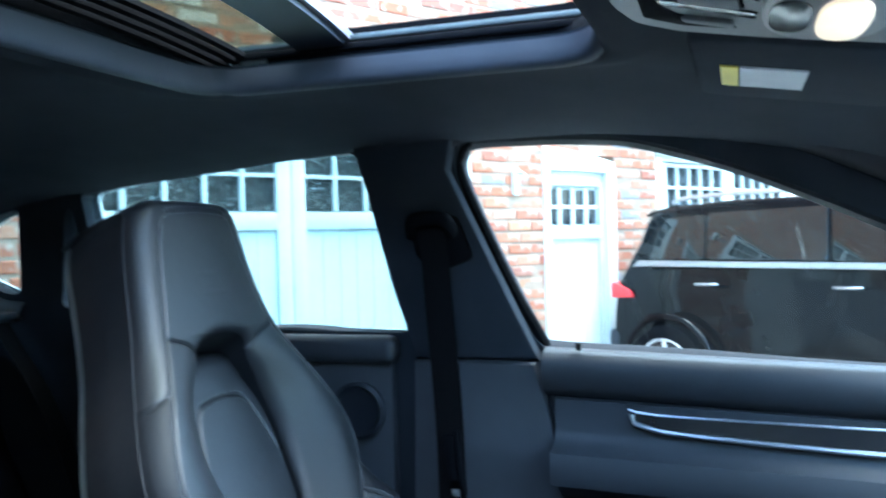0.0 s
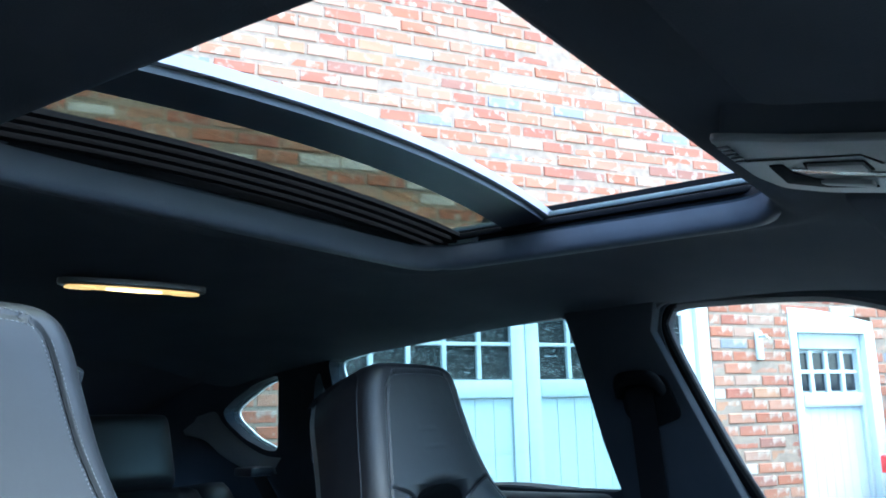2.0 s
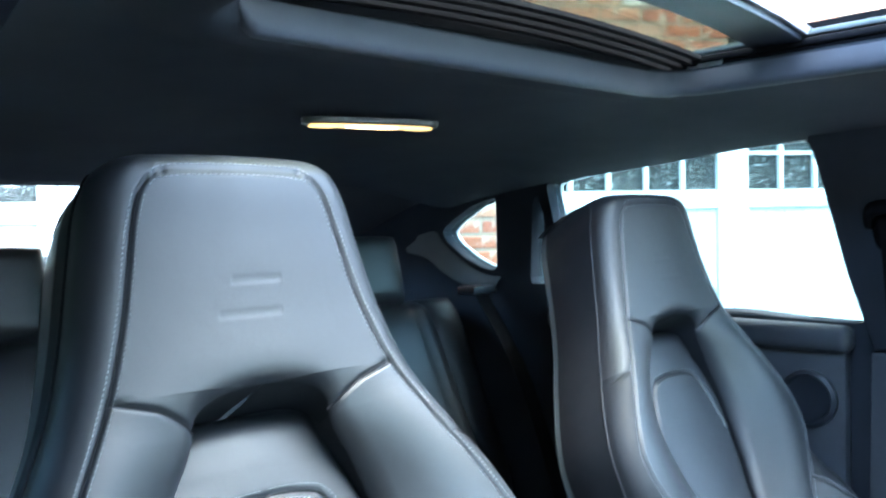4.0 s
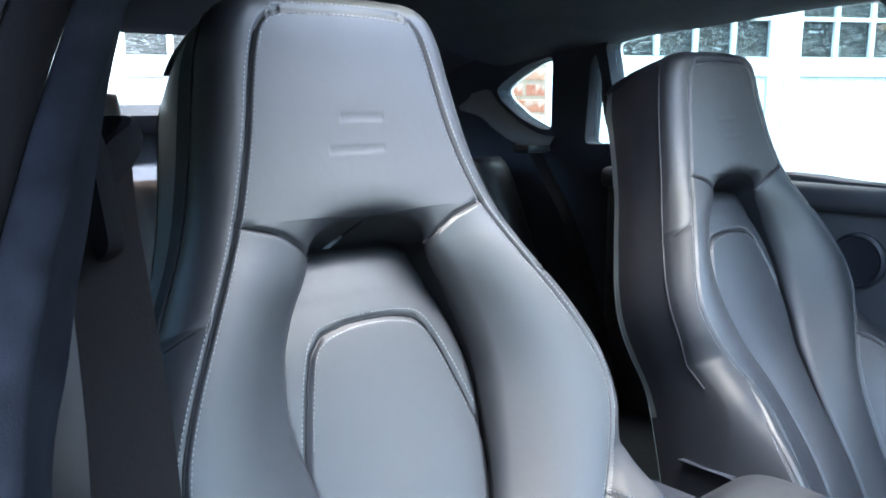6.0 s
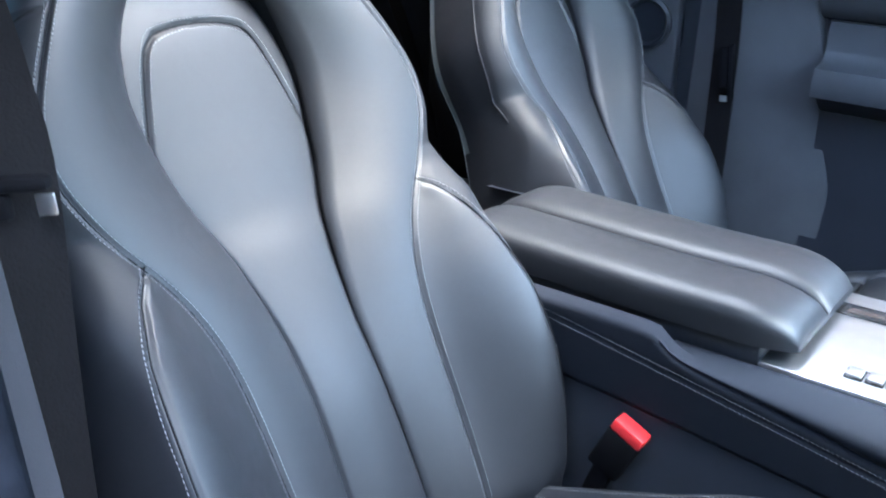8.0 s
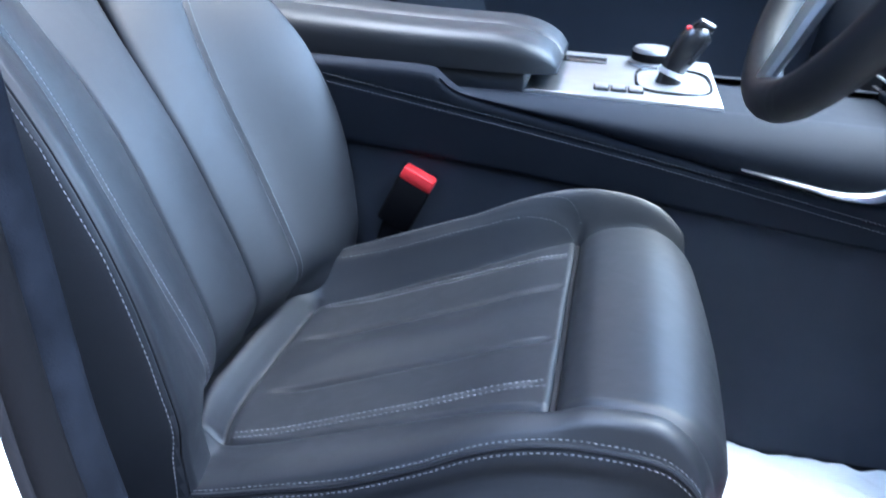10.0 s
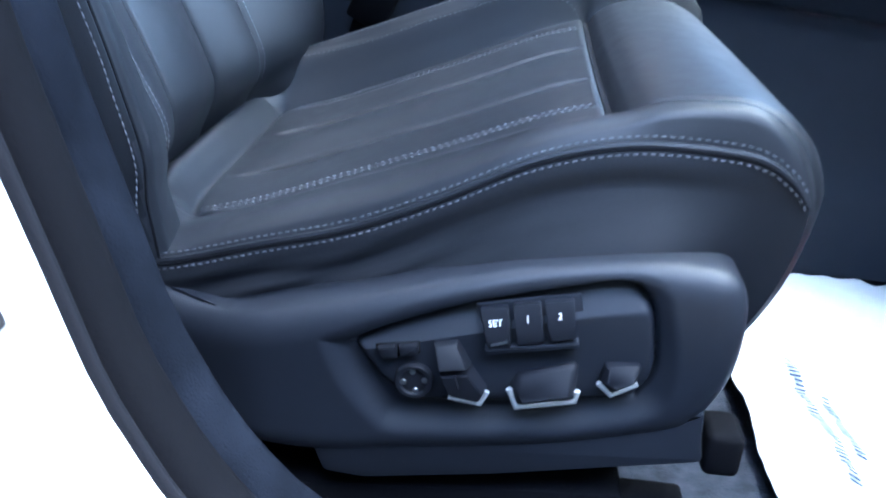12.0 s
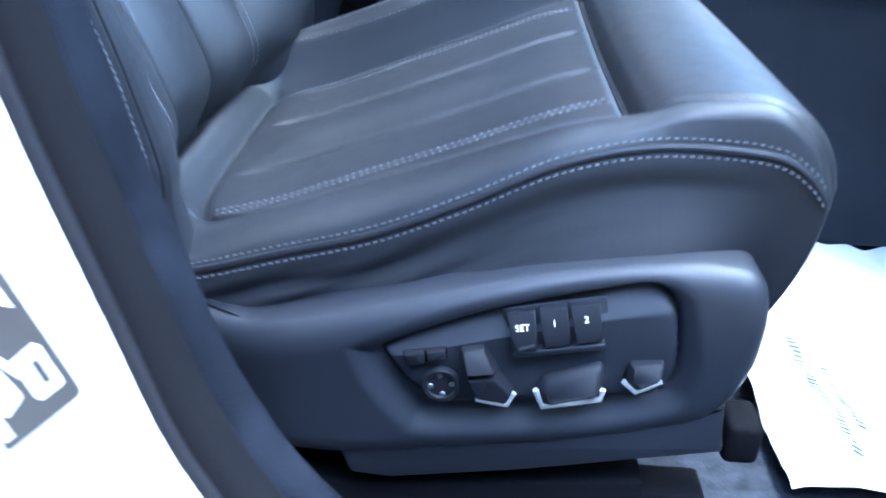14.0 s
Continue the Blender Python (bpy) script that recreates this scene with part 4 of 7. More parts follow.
def build_backrest(seat, flip):
    nu, nd, nl = 105, 8, 6
    s = np.r_[np.linspace(-0.075, 0.60, 178), ARCH_TOP - (ARCH_TOP - 0.60) * np.linspace(1, 0, 46)[1:] ** 2, np.linspace(ARCH_TOP, TOP_S, 66)[1:]]
    ns = len(s)
    u = np.linspace(0, 1, nu) ** 1.25
    rear_d = -0.092 + 0.030 * ease((s - 0.6) / 0.26) - 0.035 * ease((0.45 - s) / 0.4)
    g, w = hole_half(s), back_width(s)
    names = {"head": ("headrest", "integrated dark leather headrest with embossed lines"), "lining_a": ("slot_lining", ""), "lining_b": ("slot_lining", ""),
             "wing_a": ("backrest_wing", ""), "wing_b": ("backrest_wing", ""), "side_a": ("side_bolster", ""), "side_b": ("side_bolster", ""),
             "panel_a": ("backrest_side_panel", ""), "panel_b": ("backrest_side_panel", ""),
             "flank_a": ("bolster_flank", ""), "flank_b": ("bolster_flank", ""),
             "shell_a": ("shell_side", "slate grey edge of the hard back shell"), "shell_b": ("shell_side", "slate grey edge of the hard back shell")}
    mats = {k: LEATHER for k in names}
    # flanks are the same hide; the duller copy puts their shade into the material
    for k in ("panel_a", "panel_b", "lining_a", "lining_b", "flank_a", "flank_b"):
        mats[k] = LEATHER_DULL
    mats["shell_a"] = mats["shell_b"] = SHELL
    blocks, faces, keys = [], [], []
    base = 0
    for sgn, tail in ((-1, "_a"), (1, "_b")):
        A = g[:, None] + (w - g)[:, None] * u[None]
        S = np.repeat(s[:, None], nu, 1)
        D = back_depth(A, S) if sgn > 0 else back_depth(-A, S)
        cols = []
        deep = np.where(s > 0.5, -0.10, D[:, 0] - 0.03)
        for k in range(nl, 0, -1):
            t = k / nl
            cols.append(back_point(sgn * (A[:, 0] + 0.004 * math.sin(t * math.pi)), s, D[:, 0] * (1 - t) + deep * t, flip))
        cols += [back_point(sgn * A[:, j], s, D[:, j], flip) for j in range(nu)]
        for k in range(1, nd + 1):
            t = k / nd
            swell = 0.006 * math.sin(t * math.pi) - 0.012 * t
            cols.append(back_point(sgn * (A[:, -1] + swell), s, D[:, -1] * (1 - t) + rear_d * t, flip))
        grid = np.stack(cols, 1)
        nc = grid.shape[1]
        top = []
        for k in range(1, 7):
            t = k / 6
            row = grid[-1].copy()
            depth = (row - BACK_FOOT) @ BACK_OUT
            row += np.multiply.outer((rear_d[-1] - depth) * t, BACK_OUT) + BACK_UP * 0.006 * math.sin(t * math.pi)
            top.append(row)
        grid = np.concatenate([grid, np.array(top)], 0)
        for i in range(grid.shape[0] - 1):
            closed = i >= ns - 1 or s[i] >= ARCH_TOP - 1e-6
            for j in range(nl if closed else 0, nc - 1):
                q = [base + i * nc + j, base + i * nc + j + 1, base + (i + 1) * nc + j + 1, base + (i + 1) * nc + j]
                if j < nl:
                    key = "lining" + tail
                elif i >= ns - 1:
                    key = "head"
                elif j >= nl + nu - 1:
                    # passenger side: wider dark panel stands in for shade on the grey shell
                    key = ("shell" if j >= nl + nu + (1 if flip > 0 else 6) and s[min(i, ns - 1)] > 0.34 else "panel") + tail
                else:
                    av, sv = A[i, j - nl], s[i]
                    edge = np.interp(av, [0.064, 0.095, 0.133, 0.3], [0.635, 0.652, 0.664, 0.69])
                    if sv > edge:
                        key = "head"
                    elif sv < 0.35 and av > np.interp(sv, [q[1] for q in SIDE_LINE[::-1]], [q[0] for q in SIDE_LINE[::-1]]) + 0.002:
                        key = "flank" + tail
                    elif 0.35 <= sv < 0.588 and av > seam_at(sv) + 0.004:
                        key = "flank" + tail
                    elif av < seam_at(sv) or sv > 0.44:
                        key = "wing" + tail
                    else:
                        key = "side" + tail
                faces.append(tuple(q if sgn > 0 else q[::-1]))
                keys.append(key)
        if sgn > 0:
            # the two halves share their middle line above the arch
            rows = [i for i in range(grid.shape[0]) if i >= ns or s[i] >= ARCH_TOP - 1e-6]
            swap = {base + i * nc + nl: i * nc + nl for i in rows}
            faces = [tuple(swap.get(v, v) for v in f) for f in faces]
        blocks.append(grid.reshape(-1, 3))
        base += grid.shape[0] * nc
    split_mesh(np.concatenate(blocks), faces, keys, names, mats, seat, flip)
    # centre panel, rolled backwards into the slot at its top
    rows = [(v, 0.0) for v in np.linspace(-0.072, 0.627, 330)]
    rows += [(0.627 + 0.032 * math.sin(q), 0.032 * (1 - math.cos(q))) for q in np.linspace(0.08, 1.6, 16)] + [(0.659, 0.045), (0.657, 0.065)]
    un = np.linspace(-1, 1, 131)
    sv = np.array([r[0] for r in rows])[:, None] + 0 * un[None]
    back = np.array([r[1] for r in rows])[:, None]
    hv = un[None] * (hole_half(np.minimum(sv, 0.60)) + 0.010)
    G = back_point(hv, sv, insert_depth(np.abs(hv), sv) - back, flip)
    n2 = len(un)
    fs = [(i * n2 + j, i * n2 + j + 1, (i + 1) * n2 + j + 1, (i + 1) * n2 + j) for i in range(len(rows) - 1) for j in range(n2 - 1)]
    mesh_part("backrest_insert", G.reshape(-1, 3), fs if flip > 0 else [f[::-1] for f in fs], LEATHER, seat, "smooth leather centre panel", angle=70)
    # hard shell behind
    V, Fs = [], []
    n2 = 30
    ss = np.linspace(-0.04, TOP_S + 0.004, 60)
    for sv in ss:
        w = float(back_width(np.array(sv))) - 0.010
        rd = float(np.interp(sv, s, rear_d))
        for j in range(n2 + 1):
            q = -1 + 2 * j / n2
            V.append(back_point(np.array(q * w), np.array(sv), np.array(rd + 0.002 - 0.022 * (1 - abs(q) ** 3) * min(1, (TOP_S + 0.004 - sv) / 0.03)), flip))
    for i in range(len(ss) - 1):
        for j in range(n2):
            h = (-1 + 2 * (j + 0.5) / n2) * float(back_width(np.array(ss[i])))
            if abs(h) < 0.076 and 0.606 < ss[i] + 0.008 < 0.70:
                continue
            a = i * (n2 + 1) + j
            f = (a, a + n2 + 1, a + n2 + 2, a + 1)
            Fs.append(f if flip > 0 else f[::-1])
    mesh_part("back_shell", V, Fs, SHELL, seat, "slate grey hard plastic back shell")
    sm = [(float(seam_at(np.array(v))), v) for v in np.linspace(-0.03, 0.82, 30)]
    for sgn in (-1, 1):
        for off in (-0.005, 0.005):
            stitches("stitching", back_line([(h + off, v) for h, v in sm], flip, sgn, 420), seat, 0.0026, 0.0018, 0.00029)
        for off, drop in ((-0.0055, -0.0050), (0.0050, 0.0050)):
            sewn = [(h + off * min(1, h / 0.03), v + drop * (0.15 if h > 0.06 else 1)) for h, v in PANEL_LINE[1:]]
            stitches("stitching", back_line(sewn, flip, sgn, 160, insert_depth), seat, 0.0026, 0.0018, 0.00028)
        stitches("stitching", back_line([(h + 0.005, v) for h, v in SIDE_LINE], flip, sgn, 200), seat)
    for off in (-0.005, 0.005):
        stitches("stitching", back_line([(-0.078, 0.828 + off * 0.6), (-0.068, 0.836 + off), (-0.03, 0.8385 + off), (0.03, 0.8385 + off), (0.068, 0.836 + off), (0.078, 0.828 + off * 0.6)], flip, 1, 160), seat)
    # the sewn joints themselves
    def joint(pts, sides=(-1, 1), depth=None, n=120, r=0.0010):
        for sgn in sides:
            ln = back_line(pts, flip, sgn, n, depth)
            tube("seam", [p + q * 0.0003 for p, q in ln], r, SEAM, seat, 5)

    joint(sm)
    joint(PANEL_LINE, depth=insert_depth)
    joint(NECK_LINE, n=24)
    joint(SIDE_LINE)
    joint([(-0.072, 0.834), (-0.06, 0.8375), (-0.03, 0.8385), (0.03, 0.8385), (0.06, 0.8375), (0.072, 0.834)], (1,), n=60)
    joint([(float(seam_at(np.array(0.58))) + 0.004, 0.588), (float(back_width(np.array(0.58))) - 0.004, 0.578)], n=12)
    # corded edge between the pad and its side panel
    for sgn in (-1, 1):
        cs = np.linspace(0.36, TOP_S - 0.004, 70)
        ch = back_width(cs) * sgn
        cord = back_point(ch * 1.002, cs, back_depth(ch * 0.999, cs) - 0.002, flip)
        tube("piping", cord, 0.0016, LEATHER_DULL, seat, 6)


insert_half = table((0.03, 0.11), (0.10, 0.122), (0.14, 0.138), (0.2, 0.150), (0.3, 0.157), (0.37, 0.163), (0.43, 0.176), (0.48, 0.186), (0.6, 0.190))
insert_z = table((0.03, 0.612), (0.09, 0.612), (0.125, 0.606), (0.15, 0.613), (0.2, 0.632), (0.3, 0.672), (0.38, 0.703), (0.425, 0.716), (0.45, 0.730),
                 (0.49, 0.735), (0.515, 0.728), (0.533, 0.713), (0.544, 0.694), (0.55, 0.672))
crest_z = table((0.03, 0.622), (0.10, 0.628), (0.15, 0.638), (0.22, 0.660), (0.3, 0.695), (0.37, 0.733), (0.42, 0.747), (0.46, 0.747), (0.495, 0.740),
                (0.52, 0.730), (0.540, 0.715), (0.55, 0.704))
piping_z = table((0.03, 0.605), (0.10, 0.607), (0.167, 0.618), (0.222, 0.634), (0.279, 0.651), (0.332, 0.675), (0.382, 0.701), (0.43, 0.714),
                 (0.479, 0.715), (0.51, 0.711), (0.53, 0.702), (0.54, 0.694), (0.55, 0.682))
PIPE_H = 0.213
far_seam = table((0.08, 0.174), (0.2, 0.178), (0.30, 0.182), (0.39, 0.1835), (0.415, 0.182), (0.43, 0.174))
far_lift = table((0.03, 0.0), (0.08, 0.006), (0.12, 0.016), (0.16, 0.025), (0.22, 0.029), (0.27, 0.028), (0.33, 0.023), (0.40, 0.018), (0.6, 0.018))


def cushion_top(x, h):
    a = np.abs(h)
    g, zi, zc, zp = insert_half(x), insert_z(x), crest_z(x), piping_z(x)
    t = np.clip((a - g) / (PIPE_H - g), 0, 1)
    rise = ease(t / 0.55)
    fall = np.clip((t - 0.55) / 0.45, 0, 1)
    low_crest = zp + 0.006 + 0.6 * np.maximum(zi - zp, 0) + 0.004 * ease((x - 0.30) / 0.12) * (1 - ease((x - 0.49) / 0.05))
    zc = np.where(h > 0, zc + far_lift(x), low_crest)
    z = np.where(a < g, zi - 0.004 * (1 - (a / g) ** 2), zi + (zc - zi) * rise)
    z = np.where(t > 0.55, zc + (zp - zc) * (1 - np.sqrt(np.maximum(0, 1 - fall**2))), z)
    lines = 0.007 * np.exp(-(((a - g) / 0.004) ** 2)) * ease((x - 0.13) / 0.02)
    body = ease((x - 0.150) / 0.035) * (1 - ease((x - 0.405) / 0.014))
    for r in (0.055,):
        lines += body * np.where(a < g, 0.006 * np.exp(-(((a - r) / 0.0032) ** 2)), 0)
    lines += body * 0.0025 * np.exp(-(((a - 0.132) / 0.0022) ** 2))
    lines += np.where(a < g + 0.004, 0.011 * np.exp(-(((x - 0.425) / 0.0036) ** 2)), 0)
    rear = 0.134 + 0.026 * (np.minimum(a, 0.15) / 0.15) ** 3 * np.where(h < 0, 1, 0.3)
    lines += np.where(a < g + 0.004, 0.007 * np.exp(-(((x - rear) / 0.0045) ** 2)), 0)
    lines -= 0.017 * np.exp(-(((x - rear + 0.021) / 0.0135) ** 2)) * (1 - ease((a - 0.16) / 0.03))
    lines += 0.020 * ease((0.098 - x) / 0.03)
    pillow = ease((x - 0.150) / 0.06) * (1 - ease((x - 0.31) / 0.11)) * np.where(a < g, 0.004 * np.cos(np.clip((a - 0.0) / 0.055, 0, 1) * math.pi), 0)
    lines += 0.0035 * np.exp(-(((h - far_seam(x)) / 0.0022) ** 2)) * np.where((x > 0.12) & (x < 0.43), 1, 0)
    return z - lines + pillow * 0.9


def build_cushion(seat, flip):
    nx, nh = 190, 151
    x = np.linspace(0.035, 0.548, nx)
    h = np.linspace(-PIPE_H, PIPE_H, nh)
    X, Hh = np.meshgrid(x, h, indexing="ij")
    Z = cushion_top(X, Hh)
    bow = 0.012 * (1 - (Hh / PIPE_H) ** 2) * ease((X - 0.47) / 0.09) - 0.018 * ease((np.abs(Hh) - 0.165) / 0.05) * ease((X - 0.47) / 0.09)
    G = np.stack([X + bow, Hh * flip, Z], -1)
    skirts = []
    for sgn, j in ((-1, 0), (1, nh - 1)):
        cols = []
        for k in range(1, 25):
            t = k / 24
            out = PIPE_H + 0.004 * math.sin(min(1, t * 4) * math.pi) + 0.034 * ease(t * 0.95)
            zz = Z[:, j] - 0.085 * t
            fold = (0.0030 * np.sin(t * 26 + x * 55) + 0.0018 * np.sin(t * 47 - x * 31)) * math.exp(-((t - 0.45) / 0.25) ** 2) * np.exp(-(((x - 0.23) / 0.10) ** 2))
            wide = PIPE_H + (out - PIPE_H) * (1 - ease((x - 0.44) / 0.10))
            cols.append(np.stack([G[:, j, 0] - 0.035 * (0.85 * t) ** 2 * ease((x - 0.40) / 0.14), sgn * wide * flip + sgn * flip * fold, zz], -1))
        skirts.append(cols)
    full = np.stack(skirts[0][::-1] + [G[:, j] for j in range(nh)] + skirts[1], 1)
    nc = full.shape[1]
    apron = []
    for k in range(1, 9):
        row = full[-1].copy()
        done = np.r_[np.arange(24, 0, -1) / 24, np.zeros(nh), np.arange(1, 25) / 24] * 0.085
        deep = np.maximum(done, 0.10 * k / 8)
        row[:, 2] -= deep - done
        row[:, 0] += -0.035 * (deep / 0.10) ** 2 + 0.035 * (done / 0.10) ** 2
        apron.append(row)
    full = np.concatenate([full, np.array(apron)], 0)
    P = full.reshape(-1, 3)
    faces, keys = [], []
    for i in range(full.shape[0] - 1):
        for j in range(nc - 1):
            f = (i * nc + j, (i + 1) * nc + j, (i + 1) * nc + j + 1, i * nc + j + 1)
            if j < 24 or j >= nc - 25:
                key = "skirt_a" if j < 24 else "skirt_b"
            else:
                hv = h[min(max(j - 24, 0), nh - 1)] + 0.001
                xv = x[i] if i < nx else 0.57
                if abs(hv) < insert_half(np.array(xv)):
                    key = "thigh" if xv > 0.425 else "insert"
                else:
                    key = "bolster_a" if hv < 0 else "bolster_b"
            faces.append(f[::-1])
            keys.append(key)
    names = {"insert": ("cushion_insert", "ribbed leather cushion panel"), "thigh": ("thigh_support", "smooth padded front roll"),
             "bolster_a": ("cushion_bolster", ""), "bolster_b": ("cushion_bolster", ""), "skirt_a": ("cushion_skirt", "creased leather side skirt"),
             "skirt_b": ("cushion_skirt", "")}
    mats = {k: LEATHER for k in names}
    mats["skirt_a"] = mats["skirt_b"] = LEATHER_DULL
    split_mesh(P, faces, keys, names, mats, seat, -flip)

    def row(xs, hs, lift=0.0):
        xs, hs = np.array(xs), np.array(hs)
        z = cushion_top(xs, hs) + lift
        return [(np.array((a, b * flip, c)), np.array((0.0, np.sign(b) * flip * 0.35 * (abs(b) > 0.17), 1.0))) for a, b, c in zip(xs, hs, z)]

    xs = np.linspace(0.155, 0.418, 200)
    for sgn in (-1, 1):
        for off in (-0.0045, 0.0045):
            stitches("stitching", row(xs, np.full(200, sgn * 0.132) + off), seat)
        xs2 = np.linspace(0.11, 0.545, 330)

        def pulled(q):
            return q - 0.018 * 0.97 * float(ease(np.array((q - 0.47) / 0.09)))

        tube("seam", [(pulled(a), sgn * (PIPE_H + 0.0026) * flip, float(piping_z(np.array(a))) - 0.0032) for a in np.linspace(0.09, 0.545, 80)], 0.0009, SEAM, seat, 5)
        tube("piping", [(pulled(a), sgn * (PIPE_H + 0.0012) * flip, float(piping_z(np.array(a))) - 0.0012) for a in np.linspace(0.09, 0.545, 80)], 0.0020, LEATHER, seat, 6)
        for dh, dz in ((0.0010, 0.0034), (0.0040, -0.0058)):
            pipe = [(np.array((pulled(a), sgn * (PIPE_H + dh) * flip, float(piping_z(np.array(a))) + dz)), np.array((0, sgn * flip, 0.3))) for a in xs2]
            stitches("stitching", pipe, seat, 0.0027, 0.0019, 0.00027, 0.0003)
    xs3 = np.linspace(0.12, 0.425, 200)
    for off in (-0.0045, 0.0045):
        stitches("stitching", row(xs3, far_seam(xs3) + off), seat)
    hs = np.linspace(-0.176, 0.176, 60)
    tube("seam", [q[0] for q in row(np.full(60, 0.4240), hs, 0.0024)], 0.0034, SEAM, seat, 6)


SHIELD = [(0.142, 0.605), (0.160, 0.6025), (0.179, 0.600), (0.194, 0.5995), (0.223, 0.603), (0.294, 0.6235), (0.339, 0.637), (0.383, 0.649), (0.441, 0.6595), (0.476, 0.6595), (0.493, 0.654),
          (0.500, 0.640), (0.502, 0.622), (0.500, 0.596), (0.492, 0.575), (0.483, 0.562), (0.468, 0.553), (0.397, 0.534), (0.321, 0.522), (0.265, 0.514), (0.20, 0.52), (0.145, 0.545), (0.122, 0.575), (0.126, 0.598)]
DISH = [(0.270, 0.597), (0.280, 0.572), (0.300, 0.546), (0.315, 0.540), (0.371, 0.545), (0.420, 0.553), (0.460, 0.570), (0.467, 0.597), (0.461, 0.630), (0.448, 0.652), (0.40, 0.648), (0.34, 0.630), (0.30, 0.612)]
PAD = [(0.288, 0.596), (0.306, 0.607), (0.352, 0.626), (0.406, 0.642), (0.434, 0.649), (0.446, 0.641), (0.452, 0.627), (0.456, 0.596), (0.448, 0.581), (0.437, 0.576), (0.335, 0.562), (0.320, 0.566), (0.304, 0.575)]
LIP = [(0.262, 0.524), (0.321, 0.532), (0.397, 0.544), (0.468, 0.563), (0.488, 0.574), (0.490, 0.552), (0.493, 0.538), (0.44, 0.527), (0.374, 0.513), (0.295, 0.500), (0.270, 0.502)]
pad_slope = table((0.28, 0.590), (0.30, 0.5935), (0.34, 0.605), (0.40, 0.622), (0.44, 0.631), (0.47, 0.633))


def loop_points(pts, n):
    c = smooth_line([*pts, pts[0]], n + 1)[:-1]
    return c


def inside_by(px, pz, poly):
    """Signed distance to a closed outline, positive inside."""
    d = near_line(px, pz, [*map(tuple, poly), tuple(poly[0])])
    inside = np.zeros(np.shape(px), bool)
    n = len(poly)
    for i in range(n):
        (x1, z1), (x2, z2) = poly[i], poly[(i + 1) % n]
        hit = ((z1 > pz) != (z2 > pz)) & (px < (x2 - x1) * (pz - z1) / (z2 - z1 + 1e-12) + x1)
        inside ^= hit
    return np.where(inside, d, -d)


SHIELD_Y = -0.256


